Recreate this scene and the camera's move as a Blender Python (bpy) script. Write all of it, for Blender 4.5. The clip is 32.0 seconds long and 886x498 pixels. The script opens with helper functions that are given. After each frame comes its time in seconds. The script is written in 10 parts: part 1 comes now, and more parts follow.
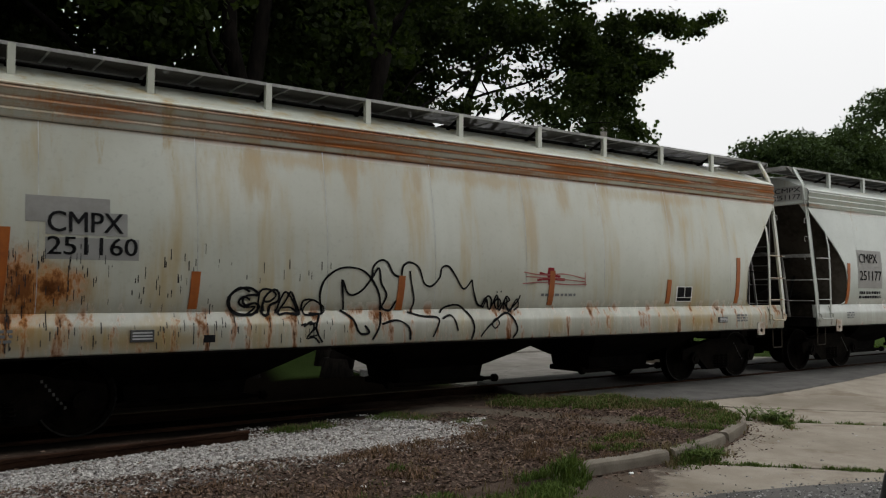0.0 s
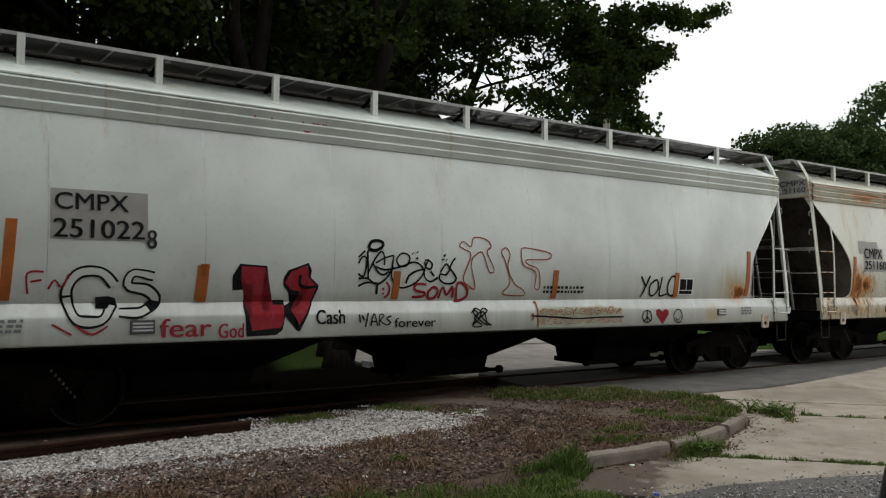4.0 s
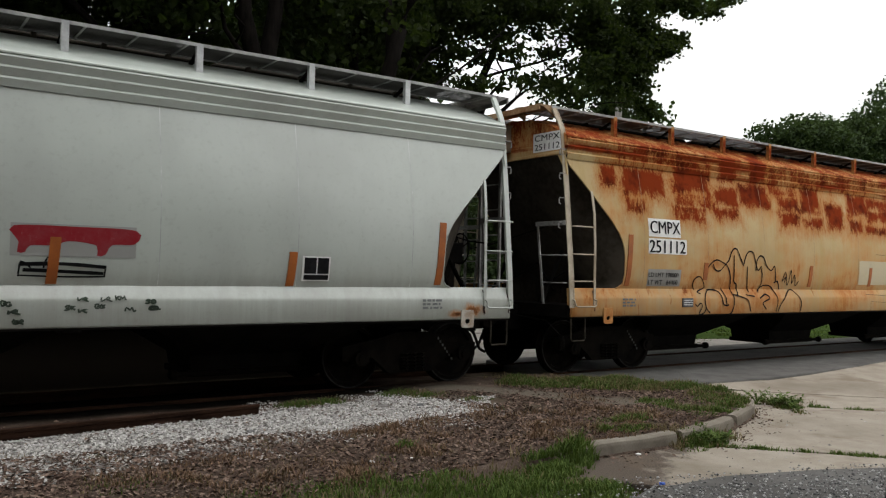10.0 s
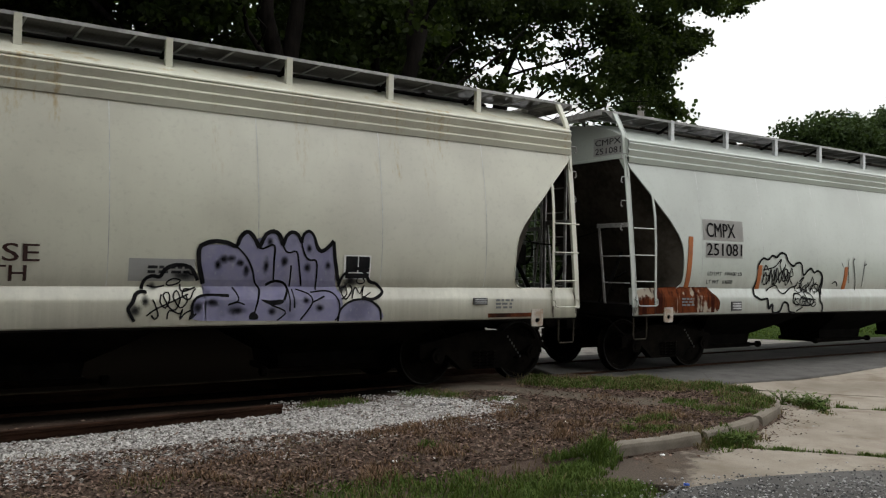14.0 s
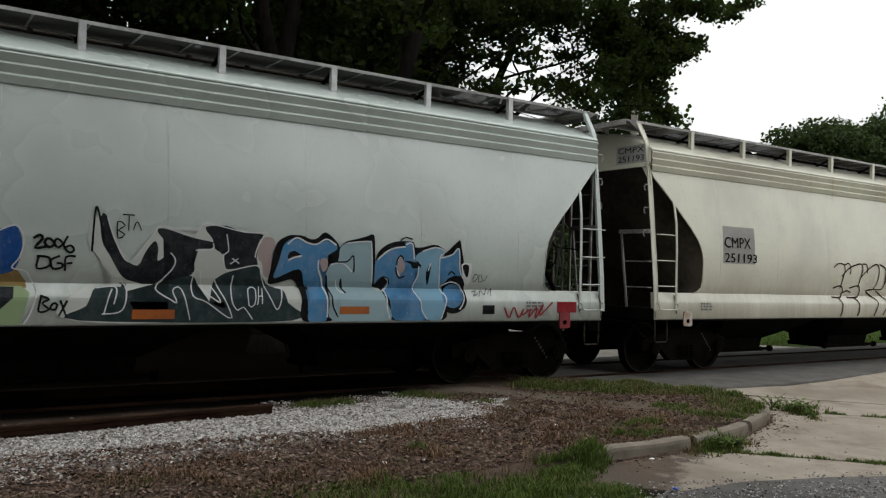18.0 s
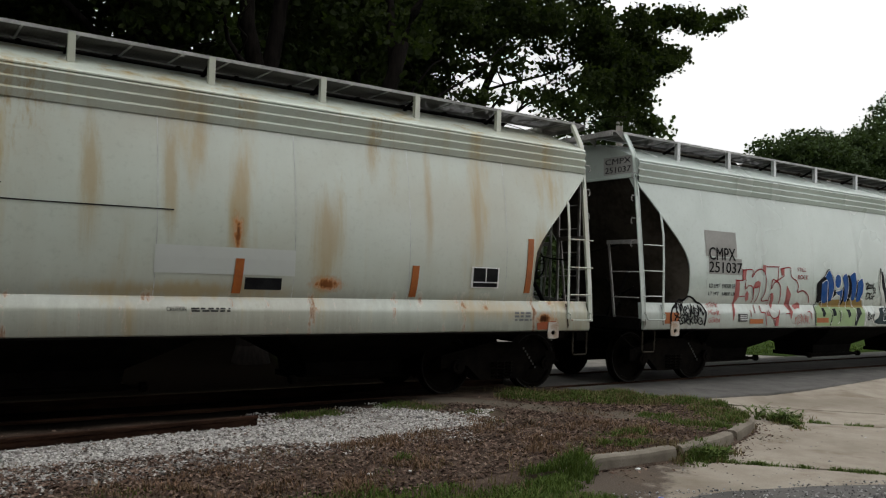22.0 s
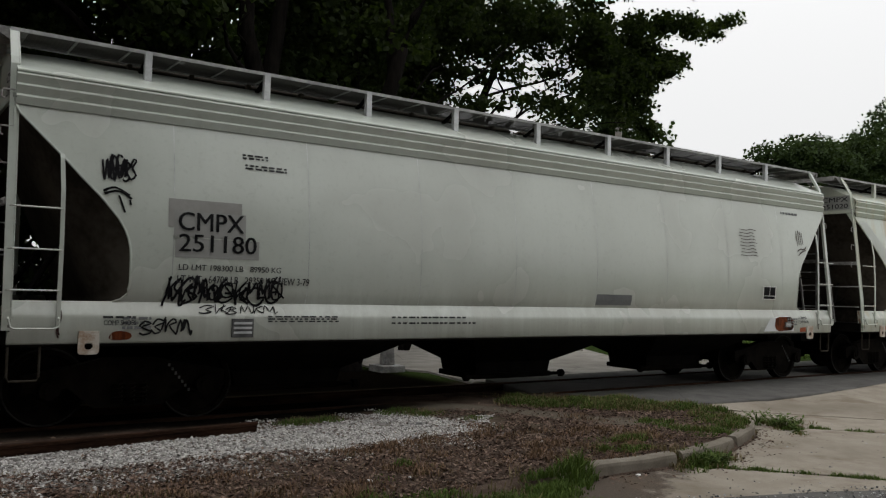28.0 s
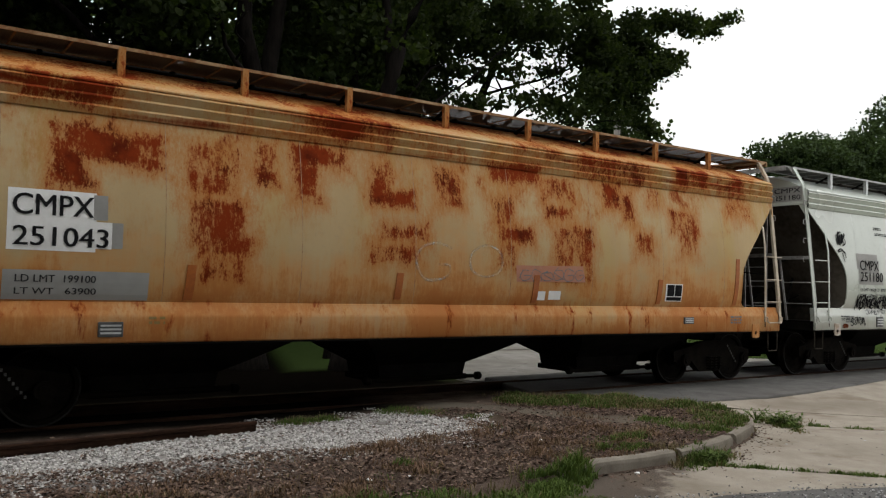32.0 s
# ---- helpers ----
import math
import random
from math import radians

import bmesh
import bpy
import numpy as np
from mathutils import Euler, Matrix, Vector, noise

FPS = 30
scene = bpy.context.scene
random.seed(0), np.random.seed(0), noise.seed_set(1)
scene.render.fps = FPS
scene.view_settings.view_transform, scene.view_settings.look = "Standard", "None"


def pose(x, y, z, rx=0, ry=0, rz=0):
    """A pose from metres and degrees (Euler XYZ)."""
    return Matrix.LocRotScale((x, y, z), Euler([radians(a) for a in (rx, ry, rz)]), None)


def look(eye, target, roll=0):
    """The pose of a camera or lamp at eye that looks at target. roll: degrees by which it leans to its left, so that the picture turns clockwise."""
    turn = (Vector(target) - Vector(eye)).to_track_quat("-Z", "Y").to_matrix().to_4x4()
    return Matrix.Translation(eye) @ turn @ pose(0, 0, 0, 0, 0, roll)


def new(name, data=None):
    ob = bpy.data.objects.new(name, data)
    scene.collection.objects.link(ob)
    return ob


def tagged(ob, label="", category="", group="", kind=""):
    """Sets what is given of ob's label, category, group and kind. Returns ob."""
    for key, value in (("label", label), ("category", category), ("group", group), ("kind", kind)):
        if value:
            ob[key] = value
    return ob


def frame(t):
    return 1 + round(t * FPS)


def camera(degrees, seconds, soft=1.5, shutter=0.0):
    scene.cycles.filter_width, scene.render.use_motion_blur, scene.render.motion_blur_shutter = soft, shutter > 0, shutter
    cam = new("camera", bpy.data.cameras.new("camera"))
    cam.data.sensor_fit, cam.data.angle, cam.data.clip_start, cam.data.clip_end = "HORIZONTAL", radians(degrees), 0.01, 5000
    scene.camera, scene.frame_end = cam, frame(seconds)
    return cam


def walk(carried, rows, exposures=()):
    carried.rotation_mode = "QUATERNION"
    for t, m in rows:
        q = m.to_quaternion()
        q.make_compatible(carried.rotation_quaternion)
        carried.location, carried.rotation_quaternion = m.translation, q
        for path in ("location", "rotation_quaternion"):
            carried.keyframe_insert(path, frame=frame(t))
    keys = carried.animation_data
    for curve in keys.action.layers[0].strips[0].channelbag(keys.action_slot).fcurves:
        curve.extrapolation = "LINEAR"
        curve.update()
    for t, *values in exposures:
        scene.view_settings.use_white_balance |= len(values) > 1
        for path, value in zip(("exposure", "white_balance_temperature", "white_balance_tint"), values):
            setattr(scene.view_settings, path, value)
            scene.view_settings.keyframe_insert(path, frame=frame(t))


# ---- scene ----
import collections

# World: x runs along the track, y across it, z = 0 on the rail heads.
EYE = (0.0, 0.0, 1.729)
NEAR, HALF = 9.762, 1.60          # near flank of the train, half width of a car
AXIS = NEAR + HALF                # track centre line
PITCH, LONG = 17.006, 15.70       # coupled length and body length of a car


def aim(yaw, pitch, roll):
    a, b = radians(yaw), radians(pitch)
    ahead = Vector((-math.sin(a) * math.cos(b), math.cos(a) * math.cos(b), math.sin(b)))
    return look(EYE, Vector(EYE) + ahead, roll)


cam = camera(56.26, 32.0, soft=1.2, shutter=0.05)
walk(cam, [(t, aim(a, b, c)) for t, a, b, c in (
    (0, -35.76, 2.95, 0.20), (0.5, -35.76, 2.79, 0.29), (1, -35.87, 2.83, 0.19), (1.5, -35.98, 2.74, 0.03), (2, -36.02,
    2.65, -0.02), (2.5, -35.86, 2.57, 0.11), (3, -35.65, 2.44, 0.22), (3.5, -35.63, 2.40, 0.35), (5.5, -35.56, 2.23,
    0.59), (6, -35.40, 2.19, 0.53), (6.5, -35.28, 2.23, 0.78), (7, -35.24, 2.17, 0.92), (7.5, -35.13, 2.02, 0.77), (8,
    -35.30, 1.90, 0.86), (8.5, -35.41, 1.83, 1.03), (9, -35.33, 1.74, 1.19), (9.5, -35.17, 1.57, 1.33), (10, -34.99,
    1.45, 1.18), (10.5, -35.07, 1.33, 0.99), (11, -35.15, 1.24, 0.86), (11.5, -34.73, 1.19, 0.46), (12, -33.91, 1.32,
    0.21), (12.5, -33.70, 1.45, 0.09), (13, -33.81, 1.68, 0.58), (13.5, -33.74, 1.58, 0.92), (14, -33.48, 1.43, 1.01),
    (14.5, -33.52, 1.45, 1.08), (16.5, -33.91, 1.45, 0.93), (17, -33.90, 1.43, 1.25), (17.5, -33.90, 1.46, 1.55), (18,
    -33.99, 1.55, 1.75), (18.5, -34.12, 1.67, 1.60), (19, -34.35, 1.80, 1.64), (19.5, -34.49, 1.85, 1.70), (20, -34.30,
    1.97, 1.80), (20.5, -34.20, 1.99, 1.82), (21, -34.72, 2.22, 1.66), (21.5, -34.91, 2.26, 1.68), (22, -34.94, 2.30,
    1.65), (22.5, -34.98, 2.33, 1.71), (23, -35.00, 2.37, 1.96), (23.5, -35.03, 2.32, 2.27), (24, -35.00, 2.33, 2.22),
    (24.5, -34.75, 2.23, 2.09), (25, -34.50, 2.21, 2.01), (25.5, -34.51, 2.27, 2.06), (27.5, -34.86, 2.65, 1.71), (28,
    -34.96, 2.71, 1.56), (28.5, -35.07, 2.81, 1.62), (29, -35.05, 2.84, 1.74), (29.5, -35.03, 2.79, 1.75), (30, -35.05,
    2.71, 1.53), (30.5, -35.07, 2.69, 1.43), (31, -35.01, 2.69, 1.45), (31.5, -34.97, 2.65, 1.40), (32, -35.05, 2.63,
    1.38),)], exposures=(
    (0, -1.78), (1, -1.7), (2, -1.62), (3.5, -1.55), (5.5, -1.4), (7, -1.33), (9, -1.22), (11, -1.22), (13, -1.3), (17, -1.45), (19, -1.52), (21, -1.54), (22, -1.52), (23, -1.68), (24, -1.74), (25, -1.57), (28, -1.8), (30, -1.5), (32, -1.38)))

# ---- light: a white overcast sky and a weak, very soft sun ----
SUN_TURN, SUN_HIGH = radians(215), radians(58)
world = bpy.data.worlds.new("overcast_sky")
scene.world = world
world.use_nodes = True
wn = world.node_tree
sky = wn.nodes.new("ShaderNodeTexSky")
sky.sky_type, sky.sun_disc, sky.sun_elevation, sky.sun_rotation = "NISHITA", False, SUN_HIGH, SUN_TURN
sky.air_density, sky.dust_density, sky.ozone_density = 1.0, 6.0, 1.0
pale = wn.nodes.new("ShaderNodeHueSaturation")
pale.inputs["Saturation"].default_value = 0.15
deck = wn.nodes.new("ShaderNodeMix")          # the cloud deck evens the sky out
deck.data_type, deck.inputs[0].default_value = "RGBA", 0.85
up = wn.nodes.new("ShaderNodeSeparateXYZ")
wn.links.new(wn.nodes.new("ShaderNodeTexCoord").outputs["Generated"], up.inputs[0])
rise = wn.nodes.new("ShaderNodeMapRange")     # thin cloud: the zenith is much brighter than the horizon
rise.interpolation_type = "SMOOTHSTEP"
for i, v in ((1, 0.1), (2, 1.0), (3, 1.0), (4, 1.7)):
    rise.inputs[i].default_value = v
wn.links.new(up.outputs[2], rise.inputs[0])
tint = wn.nodes.new("ShaderNodeVectorMath")
tint.operation, tint.inputs[0].default_value = "SCALE", (23.0, 23.1, 23.2)
wn.links.new(rise.outputs[0], tint.inputs["Scale"])
wn.links.new(tint.outputs[0], deck.inputs[7])
wn.links.new(sky.outputs[0], pale.inputs["Color"])
wn.links.new(pale.outputs[0], deck.inputs[6])
wn.links.new(deck.outputs[2], wn.nodes["Background"].inputs[0])
wn.nodes["Background"].inputs[1].default_value = 0.15
sun = new("sun", bpy.data.lights.new("sun", "SUN"))
sun.data.energy, sun.data.angle, sun.data.color = 0.5, radians(60), (1, 0.97, 0.92)
sun.matrix_world = look((0, 0, 0), (-math.sin(SUN_TURN) * math.cos(SUN_HIGH), -math.cos(SUN_TURN) * math.cos(SUN_HIGH), -math.sin(SUN_HIGH)))

# ---- helpers for meshes, parts and materials ----
MESHES = {}


def link(name, mesh, mat, parent=None, label="", at=None):
    """One mesh object under a thing or a part; its material sits on the object, so that meshes can be shared."""
    ob = new(name, mesh)
    if not mesh.materials:
        mesh.materials.append(None)
    if mat is not None:
        ob.material_slots[0].link = "OBJECT"
        ob.material_slots[0].material = mat
    if at is not None:
        ob.matrix_basis = at
    ob.parent = parent
    return tagged(ob, label)


def mesh_of(key, build):
    """The mesh that build(bm) makes, made once for each key."""
    if key not in MESHES:
        bm = bmesh.new()
        build(bm)
        bmesh.ops.recalc_face_normals(bm, faces=bm.faces)
        me = bpy.data.meshes.new(str(key))
        bm.to_mesh(me)
        bm.free()
        MESHES[key] = me
    return MESHES[key]


def smooth(me, on=True):
    me.polygons.foreach_set("use_smooth", [on] * len(me.polygons))
    return me


def empty(name, label, category, group="", at=None):
    ob = new(name)
    ob.empty_display_size = 0.3
    if at is not None:
        ob.matrix_basis = at
    return tagged(ob, label, category, group)


def box(bm, x0, x1, y0, y1, z0, z1, bevel=0.0, top=1.0):
    """A box; top narrows its upper face."""
    cx, cy = (x0 + x1) / 2, (y0 + y1) / 2
    vs = []
    for z, s in ((z0, 1.0), (z1, top)):
        for x, y in ((x0, y0), (x1, y0), (x1, y1), (x0, y1)):
            vs.append(bm.verts.new((cx + (x - cx) * s, cy + (y - cy) * s, z)))
    fs = [bm.faces.new([vs[i] for i in f]) for f in ((3, 2, 1, 0), (4, 5, 6, 7), (0, 1, 5, 4), (1, 2, 6, 5), (2, 3, 7, 6), (3, 0, 4, 7))]
    if bevel:
        es = list({e for f in fs for e in f.edges})
        bmesh.ops.bevel(bm, geom=es, offset=bevel, segments=2, affect="EDGES", profile=0.5)


def tube(bm, pts, r, n=6, closed=False):
    """A round bar along points."""
    pts = [Vector(p) for p in pts]
    rings = []
    for i, p in enumerate(pts):
        a, b = pts[max(i - 1, 0)], pts[min(i + 1, len(pts) - 1)]
        d = (b - a).normalized()
        s = d.cross(Vector((0, 0, 1)) if abs(d.z) < 0.9 else Vector((1, 0, 0))).normalized()
        w = d.cross(s)
        rr = r[i] if isinstance(r, (list, tuple)) else r
        rings.append([bm.verts.new(p + (s * math.cos(k * math.tau / n) + w * math.sin(k * math.tau / n)) * rr) for k in range(n)])
    for a, b in zip(rings, rings[1:]):
        for k in range(n):
            bm.faces.new((a[k], a[(k + 1) % n], b[(k + 1) % n], b[k]))
    if not closed:
        bm.faces.new(rings[0][::-1])
        bm.faces.new(rings[-1])


def strap(bm, pts, wide, thick):
    """A flat bar along points in a plane of constant x: wide along x, thick across."""
    pts = [Vector(p) for p in pts]
    rings = []
    for i, p in enumerate(pts):
        a, b = pts[max(i - 1, 0)], pts[min(i + 1, len(pts) - 1)]
        d = (b - a).normalized()
        s = Vector((1, 0, 0))
        w = d.cross(s).normalized()
        rings.append([bm.verts.new(p + s * i1 * wide / 2 + w * i2 * thick / 2) for i1, i2 in ((-1, -1), (1, -1), (1, 1), (-1, 1))])
    for a, b in zip(rings, rings[1:]):
        for k in range(4):
            bm.faces.new((a[k], a[(k + 1) % 4], b[(k + 1) % 4], b[k]))
    bm.faces.new(rings[0][::-1])
    bm.faces.new(rings[-1])


def skin(bm, rows):
    """A sheet through rows of points."""
    vs = [[bm.verts.new(p) for p in row] for row in rows]
    for a, b in zip(vs, vs[1:]):
        for i in range(len(a) - 1):
            bm.faces.new((a[i], a[i + 1], b[i + 1], b[i]))


def disc_x(bm, x, y, z, r, depth, n=24):
    """A disc whose axis lies along y."""
    a = [bm.verts.new((x + r * math.cos(k * math.tau / n), y, z + r * math.sin(k * math.tau / n))) for k in range(n)]
    b = [bm.verts.new((v.co.x, y + depth, v.co.z)) for v in a]
    bm.faces.new(a)
    bm.faces.new(b[::-1])
    for k in range(n):
        bm.faces.new((a[k], b[k], b[(k + 1) % n], a[(k + 1) % n]))


class Nodes:
    """Short writing of node materials."""

    def __init__(self, name, rough=0.6, metal=0.0, spec=0.4):
        self.mat = bpy.data.materials.new(name)
        self.mat.use_nodes = True
        self.t = self.mat.node_tree
        self.bsdf = self.t.nodes["Principled BSDF"]
        self.bsdf.inputs["Roughness"].default_value = rough
        self.bsdf.inputs["Metallic"].default_value = metal
        self.bsdf.inputs["Specular IOR Level"].default_value = spec

    def put(self, value, socket):
        if isinstance(value, bpy.types.NodeSocket):
            self.t.links.new(value, socket)
        elif isinstance(value, (tuple, list)) and len(value) == 3 and socket.type == "RGBA":
            socket.default_value = (*value, 1)
        else:
            socket.default_value = value

    def place(self, scale=(1, 1, 1), shift=(0, 0, 0), kind="Object"):
        c = self.t.nodes.new("ShaderNodeTexCoord")
        m = self.t.nodes.new("ShaderNodeMapping")
        m.inputs["Scale"].default_value, m.inputs["Location"].default_value = scale, shift
        self.t.links.new(c.outputs[kind], m.inputs[0])
        return m.outputs[0]

    def noise(self, scale, at=None, detail=4, rough=0.55, twist=0.0):
        n = self.t.nodes.new("ShaderNodeTexNoise")
        n.inputs["Scale"].default_value, n.inputs["Detail"].default_value = scale, detail
        n.inputs["Roughness"].default_value, n.inputs["Distortion"].default_value = rough, twist
        if at is not None:
            self.t.links.new(at, n.inputs["Vector"])
        return n.outputs[0]

    def cells(self, scale, at=None, what="Distance", kind="F1", spread=1.0):
        n = self.t.nodes.new("ShaderNodeTexVoronoi")
        n.feature = kind
        n.inputs["Scale"].default_value = scale
        n.inputs["Randomness"].default_value = spread
        if at is not None:
            self.t.links.new(at, n.inputs["Vector"])
        return n.outputs[what]

    def axis(self, at, which):
        n = self.t.nodes.new("ShaderNodeSeparateXYZ")
        self.t.links.new(at, n.inputs[0])
        return n.outputs[which]

    def ramp(self, value, lo, hi, a=0.0, b=1.0):
        n = self.t.nodes.new("ShaderNodeMapRange")
        n.interpolation_type = "SMOOTHSTEP"
        for i, v in enumerate((value, lo, hi, a, b)):
            self.put(v, n.inputs[i])
        return n.outputs[0]

    def math(self, op, a, b=0.0):
        n = self.t.nodes.new("ShaderNodeMath")
        n.operation = op
        self.put(a, n.inputs[0])
        self.put(b, n.inputs[1])
        return n.outputs[0]

    def mix(self, f, a, b, mode="MIX"):
        n = self.t.nodes.new("ShaderNodeMix")
        n.data_type, n.blend_type = "RGBA", mode
        self.put(f, n.inputs[0])
        self.put(a, n.inputs[6])
        self.put(b, n.inputs[7])
        return n.outputs[2]

    def random(self):
        return self.t.nodes.new("ShaderNodeObjectInfo").outputs["Random"]

    def island(self):
        return self.t.nodes.new("ShaderNodeNewGeometry").outputs["Random Per Island"]

    def bump(self, height, strength=0.3, dist=0.01):
        n = self.t.nodes.new("ShaderNodeBump")
        n.inputs["Strength"].default_value, n.inputs["Distance"].default_value = strength, dist
        self.put(height, n.inputs["Height"])
        self.t.links.new(n.outputs[0], self.bsdf.inputs["Normal"])

    def done(self, colour, rough=None):
        self.put(colour, self.bsdf.inputs["Base Color"])
        if rough is not None:
            self.put(rough, self.bsdf.inputs["Roughness"])
        return self.mat


def plain(name, a, b, scale=8, rough=0.6, metal=0.0, bump=0.15, stretch=(1, 1, 1)):
    """Two tones mixed by coarse and fine noise, with a little relief."""
    n = Nodes(name, rough, metal, 0.04 if rough > 0.7 else 0.4)
    at = n.place(stretch)
    coarse, fine = n.noise(scale, at), n.noise(scale * 9, at, 3)
    f = n.ramp(n.math("ADD", n.math("MULTIPLY", coarse, 0.7), n.math("MULTIPLY", fine, 0.3)), 0.35, 0.65)
    n.bump(fine, bump)
    return n.done(n.mix(f, a, b))


HALO = (0.40, 0.17, 0.04)
RUST_DARK, RUST_PALE = (0.10, 0.013, 0.004), (0.44, 0.14, 0.03)


def car_paint(name, base, grime, seed, patch=0.0, streak=0.0, wash=0.0, sill=0.0, eave=0.0, film=0.0, blobs=(), stains=(), plates=(), thin=(), crust=0.19, ledges=False):
    """Weathered car paint. patch: rust patches all over; streak: runs of rust
    from the eaves; wash: a yellow-brown film; sill: rust on the side sill; eave: rust on the eave ribs.
    plates, thin: oblong patches (from, to, low, high) rusted through or speckled with rust, crust: how solidly; ledges: rust lines along the eave ledges."""
    gloss = 0.12 if film else 0.9      # rusted paint is dull
    n = Nodes(name, 0.25, 0.0, gloss)
    at = n.place((1, 1, 1), (seed * 7.3, 0, 0))
    z = n.axis(n.place(), 2)
    big = n.noise(0.55, at, 3)
    col = n.mix(n.ramp(big, 0.35, 0.7, 0.0, 0.6), base, grime)
    # fine vertical rain marks and a dusting of dirt
    runs = n.noise(1.0, n.place((4.5, 4.5, 0.22), (seed * 3.1, 0, 0)), 6, 0.7)
    col = n.mix(n.ramp(runs, 0.5, 0.85, 0.0, 0.22), col, grime)
    fine = n.noise(14, at, 5, 0.7)
    col = n.mix(n.ramp(fine, 0.5, 0.75, 0.0, 0.16), col, (0.2, 0.18, 0.15))
    low = n.ramp(z, 1.95, 1.35, 0.0, 0.3)
    col = n.mix(n.math("MULTIPLY", low, n.ramp(runs, 0.3, 0.6)), col, (0.26, 0.24, 0.2))
    # sheets buckled between their welds
    buckle = n.noise(1.0, n.place((1.6, 1.6, 0.45), (seed * 2.7, 0, 0)), 3, 0.5)
    rough = n.ramp(big, 0.3, 0.7, 0.2, 0.3)
    if wash:
        w = n.ramp(n.noise(1.0, n.place((2.2, 2.2, 0.25), (seed * 5.7, 0, 0)), 4, 0.6), 0.62 - 0.3 * wash, 0.85 - 0.2 * wash, 0.0, 0.75)
        col = n.mix(w, col, (0.43, 0.31, 0.12))
    for u, h, ru, rh in stains:
        v = n.t.nodes.new("ShaderNodeVectorMath")
        v.operation = "LENGTH"
        n.t.links.new(n.place((1 / ru, 0, 1 / rh), (-u / ru, 0, -h / rh)), v.inputs[0])
        d = n.math("ADD", v.outputs["Value"], n.math("MULTIPLY", n.math("SUBTRACT", runs, 0.5), 2.4))
        col = n.mix(n.ramp(d, 1.25, 0.1, 0.0, 0.6), col, (0.37, 0.25, 0.085))
    if film:
        # an orange film of rust water, cloudy, thicker towards the sill
        drip = n.noise(1.0, n.place((5, 5, 0.35), (seed * 3.7, 0, 0)), 6, 0.7)
        haze = n.noise(1.0, n.place((0.9, 0.9, 1.3), (seed * 1.9, 0, 0)), 5, 0.6)
        s = n.math("ADD", n.math("ADD", n.math("MULTIPLY", drip, 0.4), n.math("MULTIPLY", haze, 0.75)), n.ramp(z, 2.6, 1.5, -0.14, 0.14) if patch else n.ramp(z, 3.4, 1.5, -0.06, 0.12))
        col = n.mix(n.ramp(s, 0.55 - 0.1 * film, 0.95 - 0.1 * film, 0.0, 0.9), col, (0.50, 0.21, 0.05))
        col = n.mix(n.ramp(n.math("ADD", s, n.math("MULTIPLY", n.noise(1.0, n.place((34, 34, 9), (seed, 5, 0)), 5, 0.7), 0.35)), 0.92 - 0.1 * film, 1.12 - 0.1 * film, 0.0, 0.5), col, (0.28, 0.07, 0.015))
    mask = None

    def add(m, other):
        return m if other is None else n.math("MAXIMUM", m, other)

    grit = n.noise(1.0, n.place((26, 26, 9), (seed, 0, 0)), 6, 0.75)
    if plates:
        x = n.axis(n.place(), 0)
        teeth = n.noise(1.0, n.place((13, 13, 2.4), (seed * 4.1, 0, 0)), 5, 0.7)
        wob = n.noise(1.0, n.place((2.6, 2.6, 2.6), (seed, 4, 0)), 3, 0.5)
        ragged = n.math("ADD", n.math("MULTIPLY", n.math("SUBTRACT", grit, 0.5), 0.36), n.math("MULTIPLY", n.math("SUBTRACT", teeth, 0.5), 0.30))
        ragged = n.math("ADD", ragged, n.math("MULTIPLY", n.math("SUBTRACT", wob, 0.5), 0.34))
        dust = n.noise(1.0, n.place((52, 52, 26), (seed, 1, 0)), 5, 0.7)
        ragged = n.math("ADD", ragged, n.math("MULTIPLY", n.math("SUBTRACT", dust, 0.5), 0.30))
        for group, most in ((plates, crust), (thin, 0.08 if crust > 0.15 else 0.05)):
            near = None
            for u0, u1, h0, h1 in group:
                du = n.math("SUBTRACT", n.math("ABSOLUTE", n.math("SUBTRACT", x, (u0 + u1) / 2)), (u1 - u0) / 2)
                dz = n.math("SUBTRACT", n.math("ABSOLUTE", n.math("SUBTRACT", z, (h0 + h1) / 2)), (h1 - h0) / 2)
                d = n.math("MAXIMUM", du, dz)
                near = d if near is None else n.math("MINIMUM", near, d)
            s = n.math("ADD", n.math("MINIMUM", n.math("SUBTRACT", 0.05, near), most), ragged)
            col = n.mix(n.ramp(s, -0.26, 0.04, 0.0, 0.75), col, (0.40, 0.16, 0.04))
            mask = add(n.ramp(s, -0.03, 0.12), mask)
    if patch:
        cloud = n.noise(1.0, n.place((1.1, 1.1, 1.5), (seed * 6.1, 0, 0)), 3, 0.5, 0.4)
        teeth = n.noise(1.0, n.place((8, 8, 1.6), (seed * 4.7, 0, 0)), 4, 0.65)
        h = n.ramp(z, 1.9, 4.0, -0.1, 0.07)
        s = n.math("ADD", n.math("MULTIPLY", cloud, 0.75), n.math("ADD", n.math("MULTIPLY", teeth, 0.28), n.math("ADD", h, n.math("MULTIPLY", grit, 0.34))))
        col = n.mix(n.ramp(s, 0.74 - 0.1 * patch, 0.98 - 0.1 * patch, 0.0, 0.6), col, HALO)
        mask = add(n.ramp(s, 0.86 - 0.1 * patch, 1.04 - 0.1 * patch), mask)
